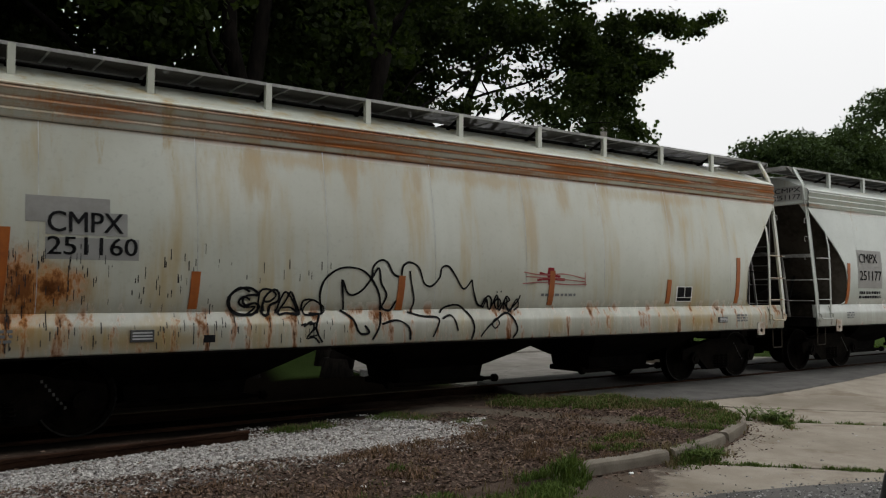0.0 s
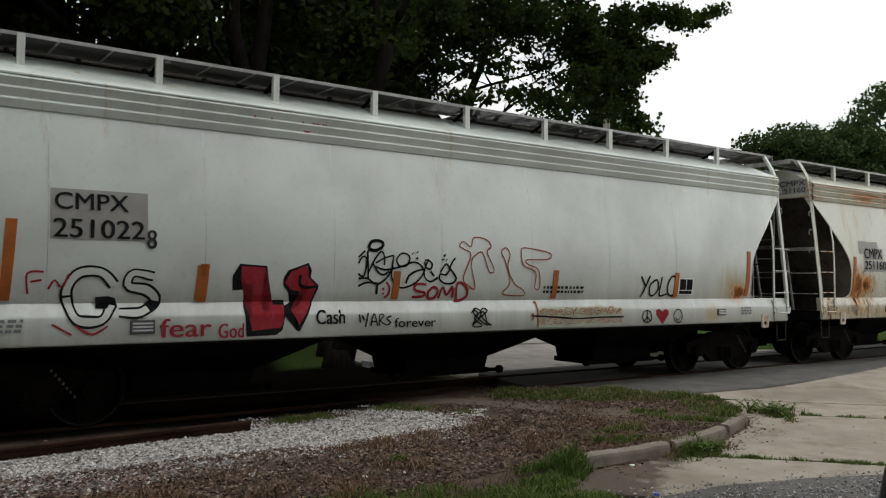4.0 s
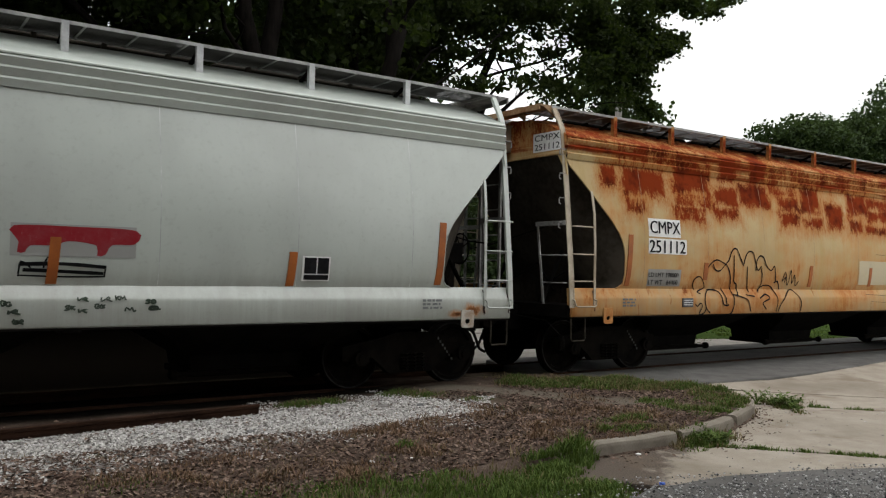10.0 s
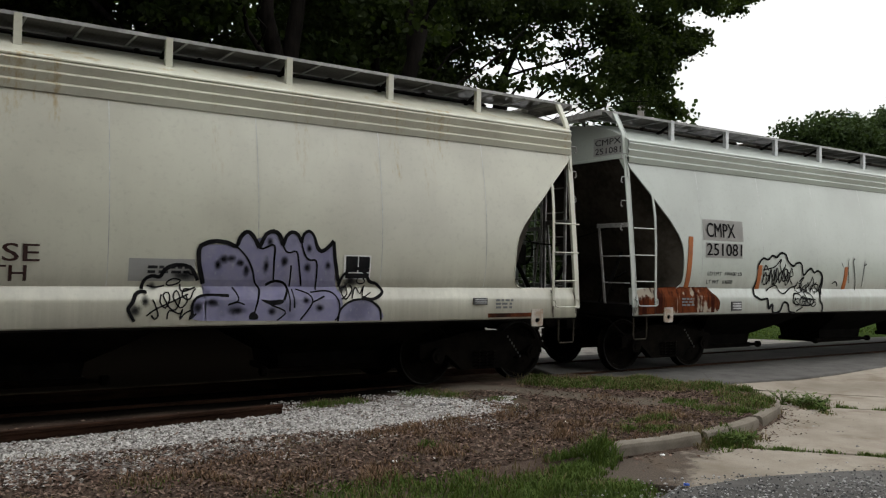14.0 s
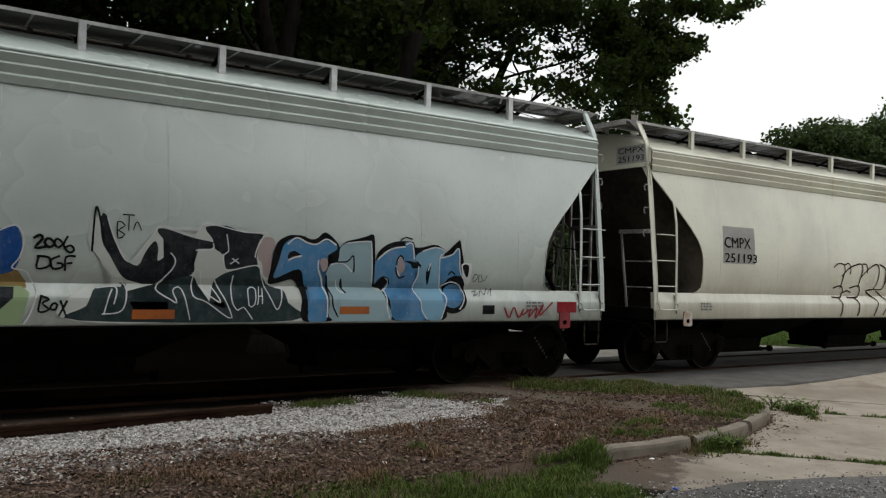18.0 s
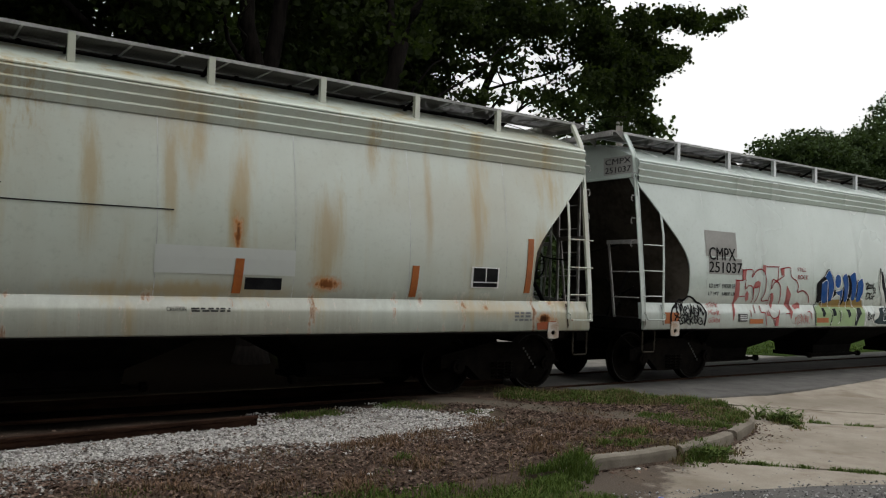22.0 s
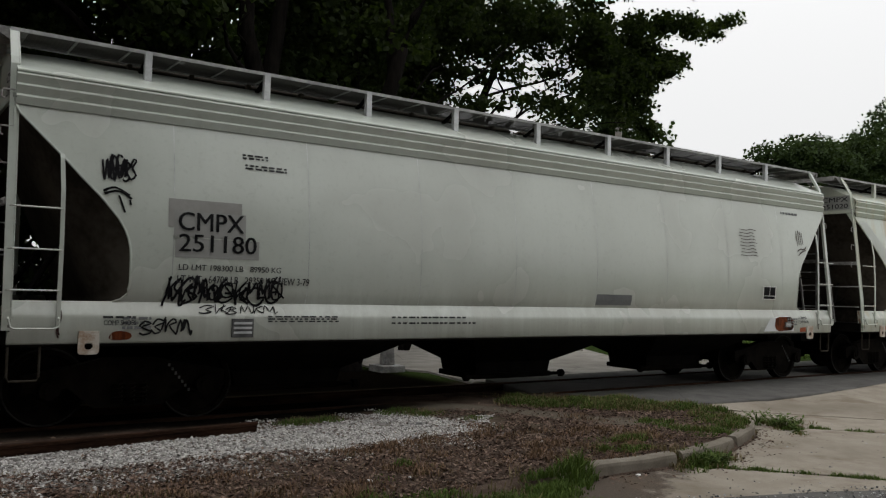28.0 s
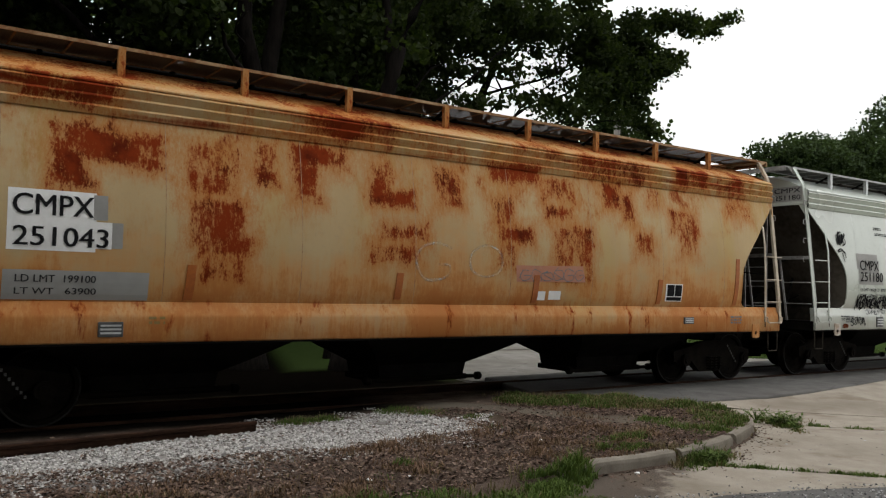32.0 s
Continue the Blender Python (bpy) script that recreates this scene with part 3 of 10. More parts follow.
def build_bolster(bm):
    box(bm, -0.2, 0.2, -1.05, 1.05, 0.42, 0.72, 0.02)
    box(bm, -0.25, 0.25, -0.25, 0.25, 0.7, 0.82)


def build_side_frame(bm):
    """Cast side frame with its window, around y = 0."""
    out = [(-1.16, 0.42), (-1.16, 0.62), (-0.62, 0.72), (-0.3, 0.80), (0.3, 0.80), (0.62, 0.72), (1.16, 0.62), (1.16, 0.42), (0.68, 0.46), (0.40, 0.22), (-0.40, 0.22), (-0.68, 0.46)]
    for y in (-0.07, 0.07):
        vs = [bm.verts.new((x, y, z)) for x, z in out]
        bm.faces.new(vs)
    bm.verts.ensure_lookup_table()
    n = len(out)
    for i in range(n):
        bm.faces.new((bm.verts[i], bm.verts[(i + 1) % n], bm.verts[n + (i + 1) % n], bm.verts[n + i]))


def build_cast_mark(bm):
    """A slanting row of small white stencil dabs."""
    for i in range(7):
        x, z = 0.46 + 0.042 * i, 0.70 - 0.052 * i
        box(bm, x - 0.013, x + 0.013, -0.079, -0.071, z - 0.018, z + 0.018)


def build_spring(bm):
    pts = [(0.055 * math.cos(a * 0.9), 0.055 * math.sin(a * 0.9), 0.25 + 0.25 * a / 34) for a in range(35)]
    tube(bm, pts, 0.013, 5)


def build_journal(bm):
    disc_x(bm, 0, -0.12, 0.457, 0.11, 0.06, 16)
    disc_x(bm, 0, -0.14, 0.457, 0.06, 0.03, 12)


def build_wheelset(bm):
    """Two wheels with flanges, hubs and an axle; its axis lies along y."""
    for s in (-1, 1):
        prof = [(0.10, 0.83), (0.13, 0.83), (0.15, 0.78), (0.37, 0.775), (0.39, 0.817), (0.448, 0.817), (0.457, 0.805), (0.459, 0.72), (0.485, 0.705), (0.485, 0.685), (0.39, 0.677), (0.37, 0.72), (0.14, 0.73), (0.1, 0.66)]
        n = 32
        rings = [[bm.verts.new((r * math.cos(k * math.tau / n), s * y, r * math.sin(k * math.tau / n))) for k in range(n)] for r, y in prof]
        for a, b in zip(rings, rings[1:]):
            for k in range(n):
                bm.faces.new((a[k], a[(k + 1) % n], b[(k + 1) % n], b[k]))
        for k in range(0, n, 4):       # cast marks on the plate
            c, d = math.cos(k * math.tau / n), math.sin(k * math.tau / n)
            box(bm, 0.25 * c - 0.02, 0.25 * c + 0.02, s * 0.76, s * 0.785, 0.25 * d - 0.02, 0.25 * d + 0.02)
    tube(bm, [(0, -0.95, 0), (0, 0.95, 0)], 0.08, 12)


def build_wheel_rim(bm):
    """Narrow worn edge round the outer face of a wheel, around y = 0."""
    n = 32
    rings = [[bm.verts.new((r * math.cos(k * math.tau / n), y, r * math.sin(k * math.tau / n))) for k in range(n)] for r, y in ((0.436, 0.004), (0.437, -0.004), (0.453, -0.004), (0.458, 0.006))]
    for a, b in zip(rings, rings[1:]):
        for k in range(n):
            bm.faces.new((a[k], a[(k + 1) % n], b[(k + 1) % n], b[k]))


def build_coupler(bm):
    box(bm, -0.52, 0.0, -0.08, 0.08, 0.8, 0.96, 0.015)
    box(bm, -0.66, -0.46, -0.17, 0.12, 0.74, 1.02, 0.03)
    box(bm, -0.68, -0.58, 0.04, 0.2, 0.78, 0.98, 0.02)
    tube(bm, [(-0.1, 0.25, 0.85), (-0.3, 0.3, 0.7), (-0.45, 0.28, 0.42), (-0.6, 0.22, 0.36)], 0.025, 6)


def build_uncoupling_lever(bm):
    tube(bm, [(-0.10, -0.2, 0.98), (-0.10, -1.1, 0.93), (-0.10, -1.42, 0.72), (-0.10, -1.5, 0.70), (-0.13, -1.56, 0.62), (-0.13, -1.55, 0.5), (-0.13, -1.50, 0.47)], 0.012, 6)


def build_corner_post(bm):
    strap(bm, [(-0.01, -1.605, 1.16), (-0.01, -1.57, 1.7), (-0.01, -1.44, 3.0), (-0.01, -1.315, 4.06), (-0.01, -1.285, 4.14), (-0.01, -1.10, 4.46), (-0.01, -1.06, 4.50)], 0.095, 0.02)
    strap(bm, [(0.032, -1.60, 1.16), (0.032, -1.565, 1.7), (0.032, -1.435, 3.0), (0.032, -1.31, 4.06), (0.032, -1.28, 4.14), (0.032, -1.095, 4.46)], 0.012, 0.05)


def build_stile(bm):
    strap(bm, [(0.49, -1.61, 1.2), (0.49, -1.605, 2.2), (0.485, -1.585, 2.7), (0.472, -1.535, 3.04), (0.47, -1.515, 3.09)], 0.045, 0.014)


def build_rung(bm):
    tube(bm, [(-0.03, -1.60, 0), (0.0, -1.64, 0), (0.46, -1.64, 0), (0.49, -1.61, 0)], 0.011, 6)


def build_grab(bm):
    tube(bm, [(0.0, -1.60, 1.30), (0.0, -1.66, 1.28), (0.02, -1.665, 1.2), (0.06, -1.67, 1.18), (0.44, -1.67, 1.18), (0.485, -1.665, 1.2), (0.49, -1.66, 1.28), (0.49, -1.6, 1.30)], 0.013, 6)


def end_stile_at(z):
    """The end ladder's outer stile leans: its place across the car at the height z."""
    return -0.80 - 0.13 * (2.53 - z)


def build_end_stile(bm):
    strap(bm, [(-0.0625, end_stile_at(z), z) for z in (1.2, 1.6, 2.1, 2.56)], 0.025, 0.04)
    box(bm, -0.08, -0.045, -1.48, -0.76, 2.50, 2.575, 0.006)


def build_end_rung(z):
    def go(bm):
        a = end_stile_at(z)
        tube(bm, [(-0.05, -1.53, z), (-0.1, -1.49, z), (-0.1, a - 0.03, z), (-0.06, a, z)], 0.013, 6)
    return go


def build_post_grab(bm):
    tube(bm, [(-0.01, -1.4, 0), (-0.06, -1.4, 0.0), (-0.13, -1.4, 0.0), (-0.14, -1.4, -0.03), (-0.14, -1.4, -0.09), (-0.11, -1.4, -0.1)], 0.011, 5)


def build_step(bm):
    for v in (-1.56,):
        tube(bm, [(0.02, v, 1.02), (0.02, v, 0.66), (0.04, v, 0.62), (0.31, v, 0.62), (0.33, v, 0.66), (0.33, v, 1.02)], 0.014, 6)


def build_pad(bm):
    """Lifting lug below the sill, with its hole."""
    n = 12
    ring = [(0.045 * math.cos(k * math.tau / n), -0.075 + 0.04 * math.sin(k * math.tau / n)) for k in range(n)]
    out = [(0.11, -0.075), (0.11, 0.0), (0.105, 0.09), (0.0, 0.09), (-0.105, 0.09), (-0.11, 0.0), (-0.11, -0.075), (-0.11, -0.14), (-0.09, -0.165), (0.0, -0.17), (0.09, -0.165), (0.11, -0.14)]
    for y in (-1.622, -1.60):
        a = [bm.verts.new((x, y, 1.06 + z)) for x, z in out]
        b = [bm.verts.new((x, y, 1.06 + z)) for x, z in ring]
        for k in range(n):
            bm.faces.new((a[k], a[(k + 1) % n], b[(k + 1) % n], b[k]))
        if y < -1.61:
            fa, fb = a, b
    for r, q in ((fa, a), (fb, b)):
        for k in range(n):
            bm.faces.new((r[k], q[k], q[(k + 1) % n], r[(k + 1) % n]))


def build_board(bm):
    for v0, v1 in ((-1.08, -0.42),):
        skin(bm, [[(u, v0, 4.49), (u, v1, 4.49)] for u in (0.0, 3, 6, 9, 12, LONG)])


def build_board_edge(bm):
    for v in (-1.085, -0.42):
        box(bm, -0.05, LONG + 0.05, v - 0.012, v + 0.012, 4.475, 4.515)
    for i in range(27):
        x = 0.05 + i * 0.6
        box(bm, x - 0.012, x + 0.012, -1.08, -0.42, 4.47, 4.484)


def build_board_post(bm):
    box(bm, -0.042, 0.042, -1.10, -1.085, 4.11, 4.505)
    box(bm, -0.042, -0.03, -1.09, -1.03, 4.12, 4.49)
    box(bm, -0.07, 0.09, -1.14, -1.05, 4.105, 4.125)


def build_board_brace(bm):
    vs = [(-0.025, -1.06, 4.46), (0.025, -1.06, 4.46), (0.025, -0.72, 4.33), (-0.025, -0.72, 4.33)]
    a = [bm.verts.new(v) for v in vs]
    b = [bm.verts.new((x, y, z - 0.03)) for x, y, z in vs]
    bm.faces.new(a)
    bm.faces.new(b[::-1])
    for k in range(4):
        bm.faces.new((a[k], b[k], b[(k + 1) % 4], a[(k + 1) % 4]))


def build_hatch(bm):
    """One length of the long roof hatch with its cover and clamps."""
    box(bm, -1.72, 1.72, -0.36, 0.36, 4.36, 4.44, 0.02)
    box(bm, -1.70, 1.70, -0.39, 0.39, 4.44, 4.49, 0.02, 0.96)
    for x in (-1.2, -0.4, 0.4, 1.2):
        box(bm, x - 0.03, x + 0.03, -0.46, -0.36, 4.36, 4.48, 0.008)


def build_end_board(bm):
    box(bm, -0.32, 0.14, -1.08, 1.08, 4.485, 4.515)
    for v in (-1.08, 1.08, -0.35, 0.35):
        vs = [(-0.24, v - 0.015, 4.48), (-0.24, v + 0.015, 4.48), (0.0, v + 0.015, 4.34), (0.0, v - 0.015, 4.34), (0.0, v - 0.015, 4.48), (0.0, v + 0.015, 4.48)]
        p = [bm.verts.new(q) for q in vs]
        for f in ((0, 1, 2, 3), (0, 3, 4), (1, 5, 2), (0, 4, 5, 1)):
            bm.faces.new([p[i] for i in f])
    box(bm, -0.33, -0.30, -1.08, 1.08, 4.42, 4.515)


def build_end_box(bm):
    box(bm, -0.34, -0.01, 0.0, 0.62, 3.84, 4.3, 0.015)
    box(bm, -0.36, -0.0, -0.02, 0.64, 4.29, 4.32, 0.01)


def build_brake_wheel(bm):
    n = 20
    tube(bm, [(-0.28, -0.1 + 0.26 * math.cos(k * math.tau / n), 2.1 + 0.26 * math.sin(k * math.tau / n)) for k in range(n + 1)], 0.014, 6)
    for k in range(4):
        a = k * math.tau / 4 + 0.4
        tube(bm, [(-0.28, -0.1, 2.1), (-0.28, -0.1 + 0.26 * math.cos(a), 2.1 + 0.26 * math.sin(a))], 0.01, 5)
    box(bm, -0.26, 0.2, -0.22, 0.02, 1.85, 2.2, 0.02)


def build_brake_rod(bm):
    tube(bm, [(-0.05, -1.02, 2.5), (0.0, 0.6, 2.2), (0.1, 1.3, 2.15)], 0.012, 5)
    tube(bm, [(0.25, -0.5, 1.2), (0.3, -0.55, 1.5), (0.5, -0.9, 1.75)], 0.02, 6)
    tube(bm, [(0.1, 0.3, 1.2), (0.15, 0.1, 1.6), (0.4, -0.3, 1.9), (0.6, -0.5, 1.4)], 0.02, 6)


def build_seam(bm):
    skin(bm, [[(-0.004, -flank(z) - 0.0025, z), (0.004, -flank(z) - 0.0025, z)] for z in [1.48 + 0.106 * i for i in range(21)]])


def build_far_ladder(bm):
    for v in (0.75, 1.25):
        box(bm, -0.07, -0.04, v - 0.025, v + 0.025, 1.2, 4.1)
    for i in range(7):
        tube(bm, [(-0.06, 0.75, 1.5 + 0.4 * i), (-0.1, 0.8, 1.5 + 0.4 * i), (-0.1, 1.2, 1.5 + 0.4 * i), (-0.06, 1.25, 1.5 + 0.4 * i)], 0.012, 5)


POSTS = (1.46, 3.0, 4.55, 6.09, 7.77, 9.43, 11.0, 12.55, 14.1)
SEAMS = [1.70 + 1.746 * i for i in range(8)]
TURN = pose(LONG, 0, 0, 0, 0, 180)
SPIN = []


def end_poses():
    """Near rear corner, near front corner, far front and far rear: poses and mirrors of the corner fittings."""
    mx = Matrix.Translation((LONG, 0, 0)) @ Matrix.Diagonal((-1, 1, 1, 1))
    my = Matrix.Diagonal((1, -1, 1, 1))
    return Matrix(), mx, mx @ my, my


def hopper_car(k, label):
    paint = PAINTS[k]
    rusty = k in (3, 9)
    fit = CREAM_FIT if rusty else paint
    car = empty("hopper_car", label, "freight car", "cars of the freight train", pose(16.95 - k * PITCH, AXIS, 0))

    def p(name, key, build, mat, parent=car, label="", at=None, soft=False):
        me = mesh_of(key, build)
        if soft:
            smooth(me)
        return link(name, me, mat, parent, label, at)

    for s in (-1, 1):
        p("side_sheet", ("flank", s), build_flank(s), paint, soft=True)
        p("eave_plate", ("band", s), build_band(s), paint)
        p("side_sill", ("sill", s), build_sill(s), paint, soft=True)
    p("roof", "roof", build_roof, paint, soft=True)
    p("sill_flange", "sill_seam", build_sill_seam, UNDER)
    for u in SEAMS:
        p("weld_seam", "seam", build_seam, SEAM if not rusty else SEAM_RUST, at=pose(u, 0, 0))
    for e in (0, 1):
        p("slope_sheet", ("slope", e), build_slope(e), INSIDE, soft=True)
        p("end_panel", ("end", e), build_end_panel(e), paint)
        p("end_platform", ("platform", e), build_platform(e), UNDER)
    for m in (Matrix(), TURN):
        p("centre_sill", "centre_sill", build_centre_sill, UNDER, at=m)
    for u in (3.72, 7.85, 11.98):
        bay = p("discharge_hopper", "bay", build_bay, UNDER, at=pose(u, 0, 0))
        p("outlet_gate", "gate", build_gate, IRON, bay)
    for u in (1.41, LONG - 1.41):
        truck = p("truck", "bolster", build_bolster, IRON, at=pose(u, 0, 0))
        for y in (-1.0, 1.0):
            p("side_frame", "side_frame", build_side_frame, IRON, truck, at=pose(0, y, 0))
            if y < 0:
                tagged(p("stencil_mark", "cast_mark", build_cast_mark, STENCIL_GREY, truck, "slanting row of pale stencil dabs", pose(0, y, 0)), kind="stuff")
            for x in (-0.14, 0.0, 0.14):
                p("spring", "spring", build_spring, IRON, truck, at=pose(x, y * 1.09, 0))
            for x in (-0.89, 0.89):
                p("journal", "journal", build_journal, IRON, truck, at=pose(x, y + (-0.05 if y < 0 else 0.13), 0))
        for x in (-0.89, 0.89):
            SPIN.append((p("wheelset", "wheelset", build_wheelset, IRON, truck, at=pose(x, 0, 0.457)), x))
        for x in (-0.89, 0.89):
            p("wheel_rim", "wheel_rim", build_wheel_rim, RIM, truck, "narrow worn grey edge", pose(x, -0.821, 0.457))
    for s, m in zip((0, 1, 2, 3), end_poses()):
        near = s < 2
        p("corner_post", "corner_post", build_corner_post, fit, at=m)
        p("ladder_stile", "stile", build_stile, fit, at=m)
        for z in (1.59, 2.03, 2.48):
            p("rung", "rung", build_rung, fit, at=m @ pose(0, 0, z))
        p("grab_iron", "grab", build_grab, fit, at=m)
        p("sill_step", "step", build_step, INSIDE, at=m)
        p("lifting_lug", "pad", build_pad, SPRAY_LUG if k == 6 and s == 1 else LUG if not rusty else paint, at=m @ pose(0.81, 0, 0))
        p("ladder_stile", "end_stile", build_end_stile, END_GREY, at=m)
        for z in (1.56, 2.01):
            p("rung", ("end_rung", z), build_end_rung(z), END_GREY, at=m)
        for z in (2.55, 2.95, 3.35, 3.75):
            p("grab_iron", "post_grab", build_post_grab, END_GREY, at=m @ pose(0, 0, z))
    mx = end_poses()[1]
    for e, m in ((0, Matrix()), (1, TURN)):
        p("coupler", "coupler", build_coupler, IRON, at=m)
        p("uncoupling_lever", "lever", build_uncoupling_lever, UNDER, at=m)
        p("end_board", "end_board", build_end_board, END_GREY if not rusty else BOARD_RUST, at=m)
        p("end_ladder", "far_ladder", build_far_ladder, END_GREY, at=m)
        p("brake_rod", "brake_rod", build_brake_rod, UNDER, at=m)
    p("end_box", "end_box", build_end_box, fit, label="square sheet-metal box on the car end")
    p("brake_wheel", "brake_wheel", build_brake_wheel, UNDER, at=TURN)
    for s, m in ((-1, Matrix()), (1, Matrix.Diagonal((1, -1, 1, 1)))):
        board = p("running_board", "board_edge", build_board_edge, BOARD_RUST if k == 9 else EDGE_GREY, at=m)
        p("grating", "board", build_board, GRATE, board)
        for u in POSTS:
            p("board_post", "board_post", build_board_post, GALV if k in (4, 6, 8) else paint, at=m @ pose(u, 0, 0))
            p("board_brace", "board_brace", build_board_brace, UNDER, at=m @ pose(u, 0, 0))
    for i in range(4):
        p("roof_hatch", "hatch", build_hatch, UNDER if k % 2 else INSIDE, at=pose(2.6 + i * 3.5, 0, 0))
    return car


CARS = [hopper_car(k, label) for k, label in enumerate((
    "pale grey covered hopper car with black marks",
    "pale grey hopper car with rust-stained eaves and black graffiti",
    "white hopper car with red and black graffiti",
    "cream hopper car, upper side heavily rusted, black graffiti outline",
    "light grey hopper car with black graffiti and rusty sill end",
    "cream-white hopper car with purple graffiti lettering",
    "green-grey hopper car with blue, black and red graffiti",
    "off-white hopper car streaked with brown rust",
    "smooth light grey hopper car with small black tags",
    "tan hopper car covered with patches of red rust"))]

# ---- ground ----
def island_edge(t):
    """The curb's front line, from its buried start round the tip, t from 0 to 1."""
    pts = [(5.70, 5.97), (6.5, 5.96), (7.33, 5.94), (7.9, 6.03), (8.5, 6.16), (9.3, 6.45), (10.0, 6.80), (10.5, 7.25), (10.75, 7.8), (10.72, 8.4), (10.5, 8.9)]
    a = t * (len(pts) - 1)
    i = min(int(a), len(pts) - 2)
    f = a - i
    p = [Vector(pts[max(0, min(len(pts) - 1, j))]) for j in (i - 1, i, i + 1, i + 2)]
    return 0.5 * (2 * p[1] + (p[2] - p[0]) * f + (2 * p[0] - 5 * p[1] + 4 * p[2] - p[3]) * f * f + (3 * p[1] - p[0] - 3 * p[2] + p[3]) * f ** 3)


EDGE = [island_edge(i / 60) for i in range(61)]


def inside_island(x, y):
    """How far a point lies behind the curb line: positive on the bed."""
    best, side = 1e9, 1
    for a, b in zip(EDGE[::3], EDGE[3::3]):
        d = b - a
        q = Vector((x, y)) - a
        f = max(0, min(1, q.dot(d) / d.length_squared))
        m = (q - d * f).length
        if m < best:
            best, side = m, (1 if d.x * q.y - d.y * q.x > 0 else -1)
    return best * side


def ground_z(x, y):
    """Bare earth: low by the camera and the drive, higher on the bed behind the curb and by the crossing."""
    z = -0.145
    if 5.6 < x < 40 and -6 < y < 8.6 and inside_island(x, y) < -0.03:
        return -0.21
    if x < 22 and 4 < y < 12:
        w = min(max((inside_island(x, y) + 0.02) / 0.12, 0), 1) if x > 5.4 else min(max((y - 5.6) / 1.2, 0), 1)
        if x <= 5.4 and x > 4.4:
            w2 = min(max((inside_island(5.4, y) + 0.02) / 0.12, 0), 1)
            f = x - 4.4
            w = w * (1 - f) + w2 * f
        z += 0.10 * w * min(max((11.2 - y) / 0.6, 0), 1)
        z += 0.055 * w * min(max((x - 5.5) / 1.5, 0), 1)
        z += 0.02 * noise.noise((x * 1.3, y * 1.3, 0)) * w
    return z


def ground_material():
    n = Nodes("earth_and_turf", 1.0, 0.0, 0.0)
    at = n.place()
    x, y = n.axis(at, 0), n.axis(at, 1)
    big, mid, fine = n.noise(0.5, at, 4), n.noise(3.0, at, 5, 0.65), n.noise(28, at, 6, 0.7)
    soil = n.mix(n.ramp(mid, 0.35, 0.65), (0.056, 0.040, 0.031), (0.105, 0.078, 0.061))
    soil = n.mix(n.ramp(fine, 0.5, 0.7), soil, (0.115, 0.092, 0.077))
    turf = n.mix(n.ramp(fine, 0.35, 0.65), (0.02, 0.036, 0.010), (0.05, 0.072, 0.022))
    far = n.math("MAXIMUM", n.ramp(y, 13.0, 14.0), n.ramp(x, 24, 30))
    far = n.math("MAXIMUM", far, n.ramp(y, 3.5, 2.0))
    col = n.mix(n.math("MAXIMUM", far, n.ramp(big, 0.55, 0.7, 0.0, 0.35)), soil, turf)
    # shade under the trees, put into the earth colour as near-black
    tree_shade = n.math("MULTIPLY", n.ramp(y, 12.8, 13.4), n.ramp(n.math("SUBTRACT", x, n.math("MULTIPLY", y, 0.35)), 2.3, 1.5))
    tree_shade = n.math("MAXIMUM", tree_shade, n.math("MULTIPLY", n.ramp(y, 12.8, 13.4), n.math("MULTIPLY", n.ramp(y, 17.0, 16.0), n.ramp(x, 10.2, 9.3))))
    tree_shade = n.math("MULTIPLY", tree_shade, n.ramp(y, 46, 40))
    col = n.mix(tree_shade, col, n.mix(n.ramp(fine, 0.4, 0.7), (0.0025, 0.002, 0.0015), (0.007, 0.0055, 0.004)))
    # a strip of pale crushed stone in front of the track
    mid_line = n.math("ADD", n.math("MULTIPLY", x, 0.06), 8.4)
    off = n.math("ABSOLUTE", n.math("SUBTRACT", y, mid_line))
    off = n.math("ADD", off, n.math("MULTIPLY", n.math("SUBTRACT", mid, 0.5), 0.9))
    strip = n.math("MULTIPLY", n.math("MULTIPLY", n.ramp(off, 1.15, 0.7), n.ramp(x, 6.9, 6.3)), n.ramp(mid, 0.3, 0.6, 0.35, 1.0))
    stone = n.mix(n.cells(26, at, "Distance"), (0.40, 0.385, 0.37), (0.20, 0.188, 0.178))
    col = n.mix(strip, col, stone)
    # trodden, dusty earth between the litter and the verge
    path = n.math("ABSOLUTE", n.math("SUBTRACT", n.math("SUBTRACT", x, 7.05), n.math("MULTIPLY", n.math("SUBTRACT", 10.0, y), 0.65)))
    path = n.math("ADD", path, n.math("MULTIPLY", n.math("SUBTRACT", mid, 0.5), 0.7))
    path = n.math("MULTIPLY", n.ramp(path, 0.5, 0.2), n.math("MULTIPLY", n.ramp(y, 10.4, 10.1), n.ramp(y, 6.6, 7.0)))
    col = n.mix(path, col, n.mix(fine, (0.085, 0.072, 0.056), (0.145, 0.125, 0.10)))
    # shade below the train, put into the ballast colour as near-black
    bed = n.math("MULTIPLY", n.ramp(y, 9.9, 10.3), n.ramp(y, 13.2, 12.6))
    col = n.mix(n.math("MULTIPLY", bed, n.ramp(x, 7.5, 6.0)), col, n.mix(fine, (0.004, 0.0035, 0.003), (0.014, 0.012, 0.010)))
    n.bump(n.math("ADD", fine, mid), 0.6, 0.03)
    return n.done(col)


